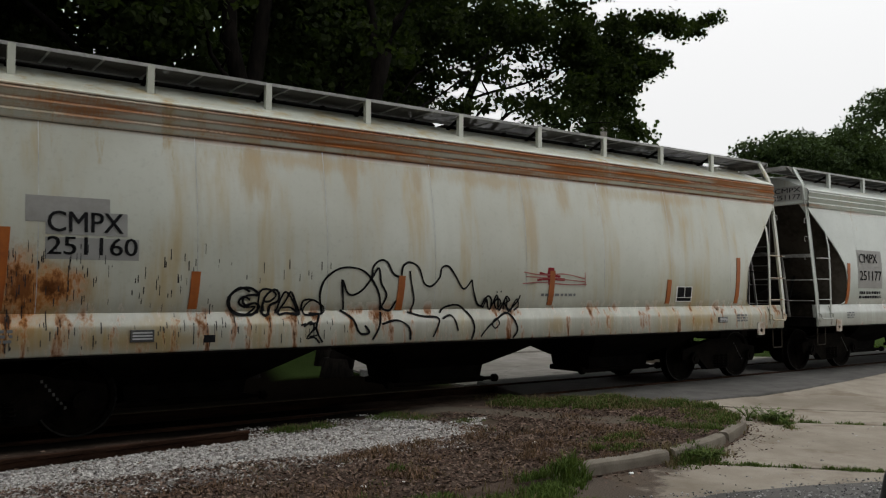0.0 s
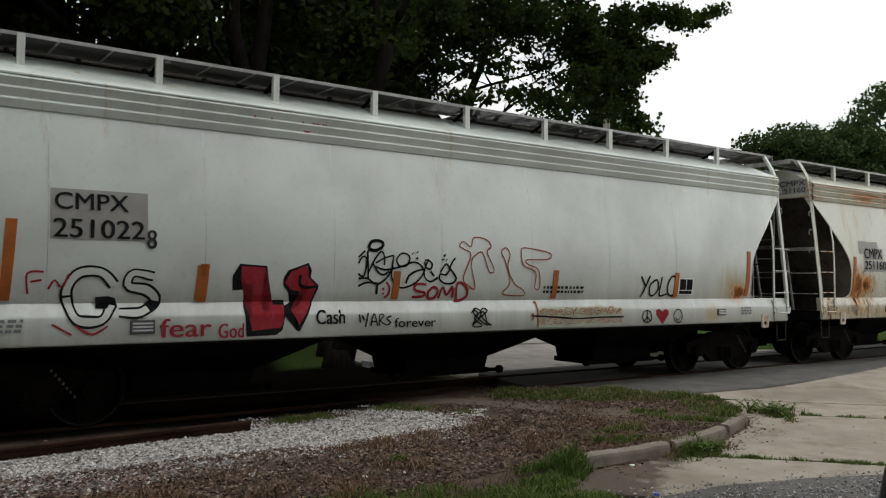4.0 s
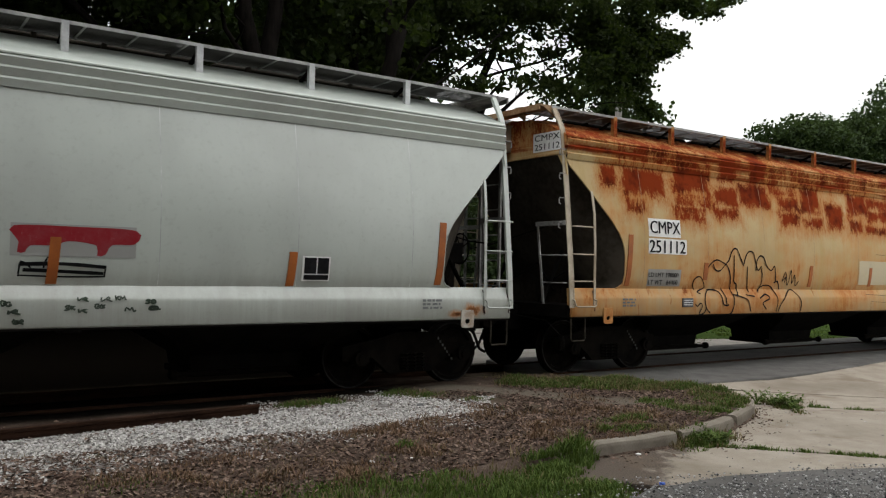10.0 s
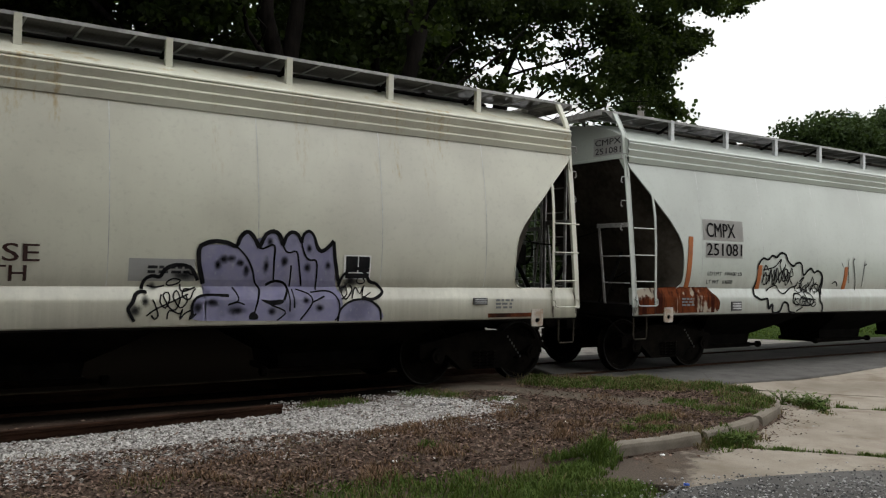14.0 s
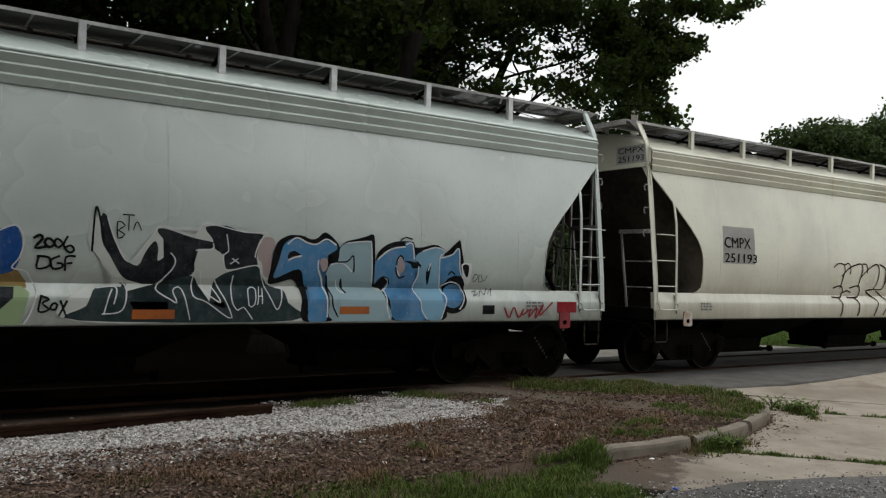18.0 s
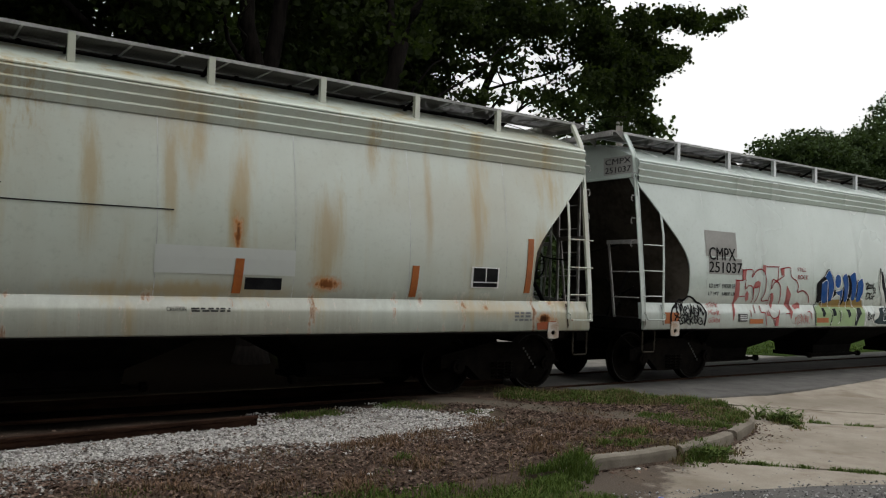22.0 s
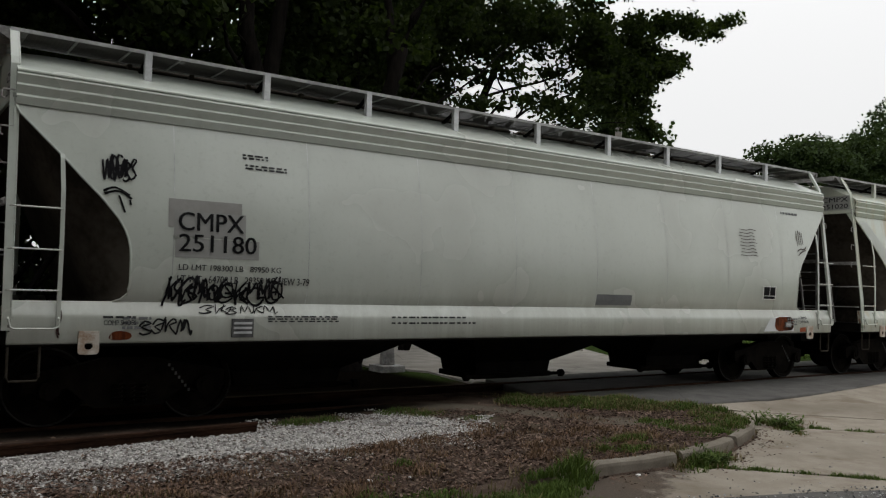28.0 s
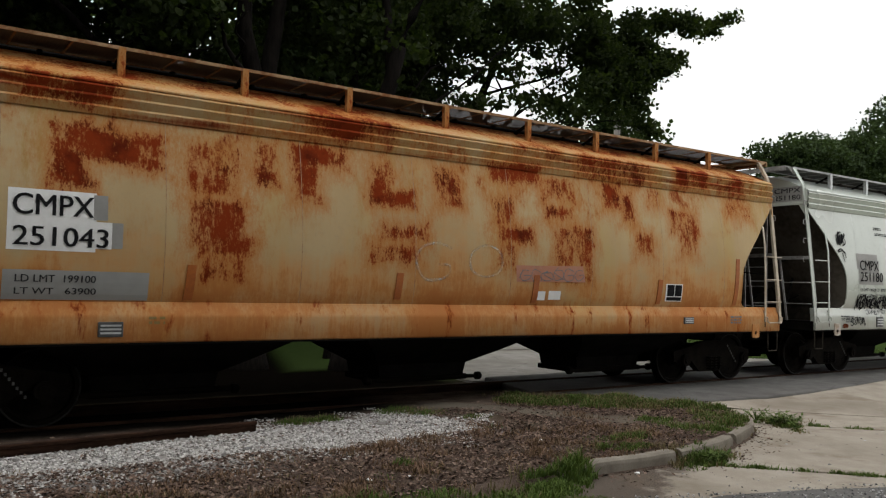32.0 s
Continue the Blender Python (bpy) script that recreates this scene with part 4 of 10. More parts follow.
def spread(a, b, near, far, fine, coarse):
    """Grid lines from a to b: close together between near and far."""
    out, v = [], a
    while v < b:
        out.append(v)
        v += fine if near <= v < far else max(fine, min(coarse, 0.35 * (near - v if v < near else v - far) + fine))
    return out + [b]


xs, ys = spread(-900, 900, -3, 21, 0.16, 120), spread(-900, 900, 3.4, 12.4, 0.16, 120)
vs = [(x, y, ground_z(x, y)) for y in ys for x in xs]
fs = [(j * len(xs) + i, j * len(xs) + i + 1, (j + 1) * len(xs) + i + 1, (j + 1) * len(xs) + i) for j in range(len(ys) - 1) for i in range(len(xs) - 1)]
me = bpy.data.meshes.new("ground")
me.from_pydata(vs, [], fs)
smooth(me)
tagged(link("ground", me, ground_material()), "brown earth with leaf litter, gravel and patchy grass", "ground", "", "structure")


def road_material(name, a, b, stain, joint=0.0, soil=False):
    n = Nodes(name, 0.95, 0.0, 0.05)
    at = n.place()
    big, mid, fine = n.noise(0.35, at, 4), n.noise(2.2, at, 5, 0.65), n.noise(60, at, 4, 0.75)
    col = n.mix(n.ramp(mid, 0.3, 0.7), a, b)
    col = n.mix(n.ramp(big, 0.45, 0.7, 0.0, 0.7), col, stain)
    col = n.mix(n.ramp(fine, 0.45, 0.7, 0.0, 0.35), col, stain)
    if joint:
        crack = n.cells(0.6, n.place((1, 1, 1), (3.1, 0.4, 0)), "Distance", "DISTANCE_TO_EDGE")
        col = n.mix(n.ramp(n.math("ADD", crack, n.math("MULTIPLY", mid, 0.03)), 0.024, 0.012, 0.0, joint), col, (0.03, 0.028, 0.02))
    if soil:      # earth washed over the slab's corner beside the curb
        spill = n.math("SUBTRACT", n.math("ADD", n.math("MULTIPLY", n.math("SUBTRACT", n.axis(at, 1), 5.75), 1.5), 7.15), n.axis(at, 0))
        spill = n.math("ADD", spill, n.math("MULTIPLY", n.math("SUBTRACT", n.noise(3.5, at, 6, 0.7), 0.5), 2.2))
        col = n.mix(n.ramp(spill, -0.25, 0.35, 0.0, 0.92), col, n.mix(n.ramp(fine, 0.4, 0.65), (0.05, 0.038, 0.03), (0.10, 0.08, 0.064)))
        rust = n.noise(1.1, n.place((1, 1, 1), (2.2, 7.7, 0)), 6, 0.65)
        col = n.mix(n.ramp(rust, 0.52, 0.68, 0.0, 0.5), col, (0.135, 0.10, 0.07))
    n.bump(n.math("ADD", n.math("MULTIPLY", fine, 0.6), mid), 0.4, 0.01)
    return n.done(col)


CONCRETE = road_material("old_concrete", (0.26, 0.228, 0.185), (0.33, 0.295, 0.245), (0.17, 0.145, 0.113), 0.0, True)
ASPHALT = road_material("worn_asphalt", (0.095, 0.091, 0.087), (0.135, 0.13, 0.122), (0.07, 0.067, 0.062), 0.35)
PALE_ROAD = road_material("pale_road", (0.24, 0.224, 0.20), (0.33, 0.31, 0.28), (0.19, 0.175, 0.15), 0.3)
CURB = road_material("curb_concrete", (0.15, 0.13, 0.105), (0.26, 0.235, 0.195), (0.075, 0.06, 0.045))


def slab(name, pts, z0, z1, mat, parent=None, bevel=0.012):
    """A flat block over a polygon, its upper edges rounded."""
    bm = bmesh.new()
    top = [bm.verts.new((q[0], q[1], q[2] if len(q) > 2 else z1)) for q in pts]
    low = [bm.verts.new((q[0], q[1], z0)) for q in pts]
    f = bm.faces.new(top)
    n = len(pts)
    for i in range(n):
        bm.faces.new((top[i], low[i], low[(i + 1) % n], top[(i + 1) % n]))
    bmesh.ops.recalc_face_normals(bm, faces=bm.faces)
    if f.normal.z < 0:
        bmesh.ops.reverse_faces(bm, faces=bm.faces)
    if bevel:
        bmesh.ops.bevel(bm, geom=list(f.edges), offset=bevel, segments=2, affect="EDGES", profile=0.5)
    me = bpy.data.meshes.new(name)
    bm.to_mesh(me)
    bm.free()
    return link(name, me, mat, parent)


# concrete drive: slabs between tooled joints, running up to the crossing
drive = tagged(new("drive"), "cracked pale concrete drive with grassy joints", "pavement", "", "structure")


def across(s, w):
    """A point s metres up the drive and w metres to its right."""
    return (7.15 + 0.70 * s + 0.66 * w, 5.1 + 0.55 * s - 0.75 * w)


for s0, s1 in ((-1.25, 0.915), (0.995, 4.63), (4.77, 6.32)):
    for w0, w1 in ((-1.5, 3.0), (3.02, 7.5), (7.52, 12)):
        q = []
        for s, w in ((s0, w0), (s0, w1), (s1, w1), (s1, w0)):
            q.append(across(s, w))
        slab("concrete_slab", q, -0.3, -0.139 + 0.012 * noise.noise((s0, w0, 3)), CONCRETE, drive)

front = [across(6.325, w) for w in (-1.3, 0.4, 2.4, 4.6, 8.0, 12.0)]
back = [(11.0, 8.9), (13.0, 8.75), (16.2, 9.0), (18.6, 9.4), (24, 9.75), (40, 10.1)]
for (a, b), (c, d) in zip(zip(front, front[1:]), zip(back, back[1:])):
    slab("concrete_slab", [(*a, -0.136), (*b, -0.136), (*d, -0.04), (*c, -0.04)], -0.3, -0.1, CONCRETE, drive, 0.0)
crossing = [(11.2, 8.75), (13.0, 8.6), (16.2, 8.85), (18.6, 9.25), (24, 9.6), (60, 10.4), (60, 14.5), (26, 13.4), (22, 13.3), (10.2, 13.0), (9.4, 10.5)]
tagged(slab("crossing_road", crossing, -0.3, -0.03, ASPHALT, None, 0.03), "worn grey asphalt road over the railway crossing", "road", "", "structure")
near_road = [(2.0, 3.4), (5.6, 4.85), (6.6, 4.80), (7.6, 4.5), (8.4, 4.15), (11.0, 2.2), (30, -11), (30, -40), (-30, -40), (-30, 1.0)]
tagged(slab("gravel_road", near_road, -0.4, -0.122, ASPHALT, None, 0.0), "dark asphalt road edge with loose chippings", "road", "", "structure")
far_road = [(9.9, 13.03), (10.2, 13.02), (22, 13.32), (20.5, 15.0), (17.5, 16.2), (19.5, 20.0), (27, 33), (60, 80), (48, 86), (20, 36), (14, 22.5), (10.0, 18.6), (9.6, 16.6), (10.3, 15.2)]
tagged(slab("side_road", far_road, -0.4, -0.10, PALE_ROAD, None, 0.0), "grey asphalt side road beyond the railway", "road", "", "structure")
walkway = [(14.0, 19.2), (18.5, 18.7), (20.0, 22.0), (30, 40), (26, 42), (15.5, 22.5)]
tagged(slab("walkway", walkway, -0.3, -0.05, PALE_ROAD), "pale concrete apron beside the side road", "pavement", "", "structure")


def build_curb(lo, hi, wide, z1):
    def go(bm):
        rows = []
        for i in range(lo, hi + 1):
            p = EDGE[i]
            d = (EDGE[min(i + 1, 60)] - EDGE[max(i - 1, 0)]).normalized()
            s = Vector((-d.y, d.x))
            sink = 0.0 if i > 4 else -0.02 * (4 - i)
            wob = 0.014 * noise.noise((p.x * 2, p.y * 2, 5))
            a = [(p + s * o, z) for o, z in ((0.0, -0.3), (0.012, z1 - 0.05), (0.02, z1 - 0.02), (0.05, z1), (wide - 0.02, z1), (wide, z1 - 0.02), (wide, -0.3))]
            rows.append([(q.x, q.y, z + sink + wob) for q, z in a])
        skin(bm, rows)
        for r in (rows[0], rows[-1]):
            bm.faces.new([bm.verts.new(v) for v in r])
    return go


curb = tagged(new("curb"), "weathered rounded concrete curb round a planted bed", "curb", "", "structure")
for lo, hi in ((0, 12), (13, 26), (27, 40), (41, 60)):
    me = mesh_of(("curb", lo), build_curb(lo, hi, 0.15, 0.012))
    smooth(me, False)
    link("curb_stone", me, CURB, curb)

# ---- track ----
RAIL_RUST = plain("rusty_rail", (0.017, 0.010, 0.007), (0.055, 0.029, 0.019), 4, 0.85, 0.3, 0.3, (0.4, 3, 3))
WOOD = plain("tarred_tie", (0.004, 0.0033, 0.0028), (0.012, 0.010, 0.008), 3, 0.9, 0.0, 0.4, (6, 1, 6))
RAIL = ((-0.075, -0.17), (-0.075, -0.158), (-0.012, -0.14), (-0.010, -0.045), (-0.034, -0.036), (-0.036, -0.006), (-0.028, 0.0), (0.028, 0.0), (0.036, -0.006), (0.034, -0.036), (0.010, -0.045), (0.012, -0.14), (0.075, -0.158), (0.075, -0.17))


def build_rail(x0, x1):
    def go(bm):
        rows = [[(x, y, z) for y, z in RAIL] for x in (x0, x1)]
        vs = [[bm.verts.new(q) for q in r] for r in rows]
        n = len(RAIL)
        for i in range(n):
            bm.faces.new((vs[0][i], vs[0][(i + 1) % n], vs[1][(i + 1) % n], vs[1][i]))
        bm.faces.new(vs[0])
        bm.faces.new(vs[1][::-1])
    return go


track = tagged(new("railway_track"), "steel rails on dark tarred wooden ties", "railway track", "", "structure")
for y in (-0.755, 0.755):
    link("rail", mesh_of("rail", build_rail(-80, 140)), RAIL_RUST, track, at=pose(0, AXIS + y, 0))


def build_tie(bm):
    box(bm, -0.11, 0.11, -1.3, 1.3, -0.33, -0.155, 0.012)


for i in range(150):
    link("tie", mesh_of("tie", build_tie), WOOD, track, at=pose(-30 + i * 0.53, AXIS + random.uniform(-0.04, 0.04), random.uniform(-0.01, 0.005), 0, 0, random.uniform(-1, 1)))
loose = tagged(link("loose_rail", mesh_of("loose_rail", build_rail(-9, 0)), RAIL_RUST, None, at=pose(3.95, 9.44, 0.075, 0, 0, 5.2)), "length of rusty rail lying beside the gravel", "rail")



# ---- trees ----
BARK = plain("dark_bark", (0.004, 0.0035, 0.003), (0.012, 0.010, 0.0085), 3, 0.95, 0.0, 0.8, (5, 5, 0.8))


def leaf_material(name, a, b, glow=0.25):
    n = Nodes(name, 0.7, 0.0, 0.12)
    f = n.island()
    n.bsdf.inputs["Subsurface Weight"].default_value = 0.0
    col = n.mix(f, a, b)
    n.put(col, n.bsdf.inputs["Base Color"])
    tr = n.t.nodes.new("ShaderNodeBsdfTranslucent")
    n.put(n.mix(0.5, col, (0.10, 0.16, 0.02)), tr.inputs["Color"])
    mixer = n.t.nodes.new("ShaderNodeMixShader")
    mixer.inputs[0].default_value = glow
    out = n.t.nodes["Material Output"]
    n.t.links.new(n.bsdf.outputs[0], mixer.inputs[1])
    n.t.links.new(tr.outputs[0], mixer.inputs[2])
    n.t.links.new(mixer.outputs[0], out.inputs[0])
    return n.mat


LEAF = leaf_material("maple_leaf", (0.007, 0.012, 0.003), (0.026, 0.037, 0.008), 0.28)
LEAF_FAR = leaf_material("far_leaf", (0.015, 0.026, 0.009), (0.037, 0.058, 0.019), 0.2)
RNG = np.random.default_rng(5)


def leaf_cloud(name, clumps, per, size, mat, parent, flat=0.75):
    """Leaves of five points each, scattered through clumps (x, y, z, radius)."""
    shape = np.array([(0, -0.5, 0), (0.42, -0.18, 0.07), (0.5, 0.22, 0.10), (0.0, 0.6, -0.05), (-0.5, 0.22, 0.10), (-0.42, -0.18, 0.07)])
    cs = np.array(clumps, float)
    count = np.maximum((per * cs[:, 3] ** 2).astype(int), 8)
    mid = np.repeat(cs, count, 0)
    n = len(mid)
    # leaves sit in sprays round the ends of twigs
    spray_of = np.arange(n) // 16
    d = RNG.normal(size=(spray_of[-1] + 1, 3))
    d /= np.linalg.norm(d, axis=1)[:, None]
    r = RNG.random(len(d)) ** 0.45
    twig = (d * r[:, None])[spray_of] * mid[:, 3:] * [1, 1, flat]
    where = mid[:, :3] + twig + RNG.normal(size=(n, 3)) * size * np.array([1.25, 1.25, 0.65])
    a, b = RNG.normal(size=(n, 3)), RNG.normal(size=(n, 3))
    a[:, 2] *= 0.6
    a /= np.linalg.norm(a, axis=1)[:, None]
    b -= (a * b).sum(1)[:, None] * a
    b /= np.linalg.norm(b, axis=1)[:, None]
    c = np.cross(a, b)
    k = size * RNG.uniform(0.6, 1.25, n)
    v = where[:, None, :] + k[:, None, None] * (shape[None, :, 0:1] * a[:, None] + shape[None, :, 1:2] * b[:, None] + shape[None, :, 2:3] * c[:, None])
    me = bpy.data.meshes.new(name)
    i = np.arange(n)[:, None] * 6
    f = np.concatenate([i + [0, 1, 2, 3], i + [0, 3, 4, 5]], 1).reshape(-1, 4)
    me.from_pydata(v.reshape(-1, 3).tolist(), [], f.tolist())
    return link(name, me, mat, parent)


def limb(bm, a, b, r0, r1, sway, n=7, seed=0):
    """A tapered, bent limb."""
    a, b = Vector(a), Vector(b)
    pts, rs = [], []
    for i in range(n + 1):
        f = i / n
        q = a.lerp(b, f)
        w = sway * math.sin(f * math.pi)
        pts.append(q + Vector((noise.noise((seed, f * 2, 1)), noise.noise((seed, f * 2, 7)), 0.4 * noise.noise((seed, f * 2, 13)))) * w)
        rs.append(r0 + (r1 - r0) * f)
    tube(bm, pts, rs, 9)
    return pts


def tree(label, foot, height, girth, lean, limbs, clumps, per, size, mat, seed):
    """Trunk and limbs in one mesh, crown in another. limbs: (start height share, end point, radius)."""
    t = empty("tree", label, "tree", "trees behind the railway", pose(*foot))
    bm = bmesh.new()
    top = Vector((lean[0], lean[1], height))
    trunk = limb(bm, (0, 0, -0.2), top, girth, girth * 0.55, 0.5, 9, seed)
    tube(bm, [(0, 0, -0.25), (0, 0, 0.12), (0, 0, 0.4)], [girth * 1.5, girth * 1.22, girth], 9)
    for i, (f, end, r) in enumerate(limbs):
        p = trunk[min(int(f * 9), 9)]
        q = limb(bm, p, Vector(end) - Vector(foot), r, r * 0.3, 0.9, 7, seed + i + 1)
        for j in (3, 5, 6):
            e = q[j] + Vector((random.uniform(-2, 2), random.uniform(-1.5, 1.5), random.uniform(-0.3, 1.4)))
            limb(bm, q[j], e, r * 0.35, 0.015, 0.5, 5, seed + i * 7 + j)
    me = bpy.data.meshes.new("trunk")
    bm.to_mesh(me)
    bm.free()
    smooth(me)
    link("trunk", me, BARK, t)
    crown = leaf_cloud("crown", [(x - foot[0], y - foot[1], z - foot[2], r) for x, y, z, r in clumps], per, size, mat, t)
    return t


def around(n, x0, x1, y0, y1, z0, z1, r0, r1):
    return [(random.uniform(x0, x1), random.uniform(y0, y1), random.uniform(z0, z1), random.uniform(r0, r1)) for _ in range(n)]


G = -0.14
dense = around(70, -8, 11, 16.5, 24, 7.4, 13.5, 1.3, 2.1)
dense += around(40, -8, 8.5, 19, 27, 4.8, 8.2, 1.0, 1.7)
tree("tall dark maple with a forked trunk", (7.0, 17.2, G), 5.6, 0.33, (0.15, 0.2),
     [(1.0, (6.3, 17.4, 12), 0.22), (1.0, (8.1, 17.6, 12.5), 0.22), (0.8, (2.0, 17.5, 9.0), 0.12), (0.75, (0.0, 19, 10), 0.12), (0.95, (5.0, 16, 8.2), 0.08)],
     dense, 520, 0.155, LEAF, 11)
mid = around(14, 8.5, 15.5, 17.5, 23, 10.2, 13.5, 1.1, 1.7)
solid = [(11.0, 17.7, 8.1, 0.57), (12.5, 18.9, 7.8, 0.68), (12.0, 18.7, 7.1, 0.44), (12.8, 17.9, 8.8, 0.67), (13.0, 18.3, 7.7, 0.38), 
         (13.9, 18.2, 8.8, 0.65), (15.2, 18.5, 9.2, 0.73), (16.5, 18.8, 9.5, 0.71), (16.2, 17.7, 9.5, 0.49), (13.1, 17.5, 6.7, 0.38), (13.0, 18.8, 7.1, 0.46), (15.6, 18.2, 7.3, 0.32), (16.9, 18.7, 7.4, 0.37), (16.5, 17.5, 7.0, 0.29), (14.3, 18.2, 8.2, 0.23)]
fill_in = [(11.1, 18.4, 8.9, 0.73), (11.9, 18.2, 8.7, 0.68), (13.1, 18.7, 9.5, 0.78), (13.8, 18.3, 9.4, 0.72), (14.7, 18.1, 9.6, 0.80), (16.2, 18.7, 10.0, 0.81), (17.9, 19.7, 9.9, 0.47), (19.0, 19.4, 10.9, 0.74), (19.7, 19.4, 10.0, 0.56), (19.6, 18.4, 8.8, 0.50), 
           (18.6, 19.0, 9.3, 0.47), (19.1, 18.5, 8.6, 0.61), (19.9, 18.3, 8.2, 0.36), (20.6, 18.2, 8.8, 0.52), (12.5, 18.4, 8.2, 0.54), (14.4, 19.7, 8.8, 0.49), (11.4, 19.5, 7.8, 0.76), (12.1, 19.5, 7.4, 0.55), (13.0, 19.4, 7.1, 0.40), (20.2, 18.3, 9.5, 0.29), (15.0, 18.6, 8.6, 0.29), (16.7, 19.1, 9.0, 0.24)]
sparse = [(14.3, 18.7, 7.8, 0.57), (14.9, 17.9, 7.9, 0.62), (17.2, 19.0, 8.5, 0.65), (17.8, 18.9, 9.2, 0.46), (14.2, 17.5, 6.9, 0.39), (15.4, 17.5, 6.7, 0.34), (17.5, 18.4, 8.0, 0.31), (18.6, 19.0, 7.3, 0.39), (19.2, 18.1, 7.0, 0.35)]
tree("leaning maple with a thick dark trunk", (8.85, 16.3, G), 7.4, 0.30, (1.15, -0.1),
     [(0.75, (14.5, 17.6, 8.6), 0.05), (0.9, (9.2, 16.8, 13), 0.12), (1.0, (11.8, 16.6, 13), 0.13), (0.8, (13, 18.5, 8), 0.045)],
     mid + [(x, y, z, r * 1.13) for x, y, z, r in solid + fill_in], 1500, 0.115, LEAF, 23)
tree("slim dark maple behind the others", (9.9, 18.9, G), 8.5, 0.2, (0.5, 0.2), [(0.8, (8.5, 19, 12), 0.1), (0.9, (12, 19, 12), 0.1)], around(8, 8, 13, 18, 21, 8, 12, 1.0, 1.5), 120, 0.2, LEAF, 29)
reach = [(17.8, 17.8, 9.7, 0.55), (18.5, 18.2, 9.0, 0.63), (17.4, 17.5, 7.8, 0.59), (18.7, 17.9, 7.9, 0.48), (20.1, 18.2, 8.6, 0.62), (20.9, 18.3, 9.4, 0.56), (21.2, 17.9, 9.0, 0.41), (21.6, 17.9, 9.5, 0.23), 
         (22.1, 17.9, 9.6, 0.11), (20.1, 18.2, 10.5, 0.48), (21.1, 18.0, 10.6, 0.34), (21.9, 17.5, 10.5, 0.38), (24.6, 18.8, 11.4, 0.36), (24.9, 18.4, 11.6, 0.29), (23.7, 18.5, 10.7, 0.16), (18.6, 17.8, 7.3, 0.31), (20.9, 19.1, 7.7, 0.34), (21.3, 18.9, 7.4, 0.26), (20.5, 17.7, 6.7, 0.20), (20.1, 18.0, 9.7, 0.29)]
reach += [(17.8, 18.0, 9.5, 0.60), (17.9, 17.7, 8.9, 0.55), (18.6, 18.3, 9.6, 0.65), (18.7, 18.0, 8.9, 0.69), (18.6, 17.8, 8.2, 0.60), (19.5, 18.0, 9.9, 0.67), (19.6, 18.3, 9.2, 0.71), (19.5, 17.8, 8.5, 0.62), (20.3, 18.0, 9.8, 0.55), (20.6, 17.8, 9.1, 0.59), (21.6, 18.2, 9.4, 0.53), (22.0, 18.0, 9.5, 0.26),
          (20.4, 18.0, 8.4, 0.42), (19.1, 18.2, 7.8, 0.45), (21.1, 18.0, 10.5, 0.48), (22.1, 18.0, 10.8, 0.54), (23.1, 18.2, 10.9, 0.46), (23.9, 18.0, 10.9, 0.28), (24.5, 17.8, 11.4, 0.33), (20.1, 18.0, 7.7, 0.41), (20.2, 18.0, 7.2, 0.37), (20.7, 18.0, 7.0, 0.29)]
reach += around(8, 16, 23, 17.5, 19, 12.0, 13.5, 0.8, 1.2)
tree("broad maple with long leafy boughs over the track", (14.2, 20.6, G), 7.8, 0.3, (1.2, -0.5),
     [(0.8, (18.6, 18.2, 9.0), 0.06), (1.0, (21.4, 18, 10.2), 0.05), (1.0, (17, 18.5, 13), 0.12), (0.7, (19.5, 18.3, 8.2), 0.04)],
     [(x, y, z, r * 1.15) for x, y, z, r in reach], 1350, 0.115, LEAF, 37)
tree("thin-leaved young maple with sky showing through", (13.0, 20.5, G), 6.8, 0.12, (1.8, -1.4), [(1.0, (15.2, 18.2, 8.6), 0.05), (0.9, (17.4, 18.8, 8.2), 0.05), (0.8, (18.6, 18.6, 7.2), 0.04)],
     sparse, 800, 0.115, LEAF, 41)

low = around(30, 29.0, 34.0, 29, 31.5, 9.0, 11.6, 0.7, 1.1) + [(34.9, 30, 10.4, 0.7), (35.6, 30, 9.8, 0.6), (31.2, 30, 12.3, 0.8), (32.6, 30, 12.7, 0.7), (29.6, 30, 12.1, 0.7)] + around(10, 28, 34, 29, 32, 5.5, 8.0, 1.0, 1.4)
tree("lighter green tree beside the utility pole", (31, 30.5, G), 6.5, 0.2, (0.2, 0.1), [(0.8, (29, 30, 10), 0.08), (0.9, (33.4, 30, 9.5), 0.08), (1.0, (31.2, 30, 10.8), 0.08)], low, 150, 0.22, LEAF_FAR, 43)

# woods further back, closing the view between and below the cars
woods = [c for c in around(150, -28, 17, 27, 42, 0.6, 14.0, 1.6, 2.8) if not (c[2] - c[3] < 1.6 and 0.14 < c[0] / c[1] < 0.17)]
woods += around(16, 9.5, 13.5, 26, 34, 0.4, 2.4, 1.0, 1.6)
woods += [c for c in around(80, 6, 27, 28, 41, 0.5, 7.5, 1.4, 2.4) if 0.22 < c[0] / c[1] < 0.6]
woods += around(60, -45, 48, 84, 96, 0.5, 3.6, 2.2, 3.4) + around(14, 30, 60, 84, 96, 3, 7, 2.2, 3.4)
woods += around(90, 32, 84, 62, 88, 0.5, 7.5, 2.0, 3.2)
woods += around(60, 30, 64, 62, 84, 6, 13, 2.0, 3.2)
woods += around(80, 50, 84, 64, 82, 0.5, 8.5, 2.2, 3.2)
woods += around(26, 2, 10, 31, 42, 3.4, 9.0, 1.3, 2.0) + around(26, 1.0, 4.2, 30, 40, 0.6, 4.6, 1.0, 1.6)
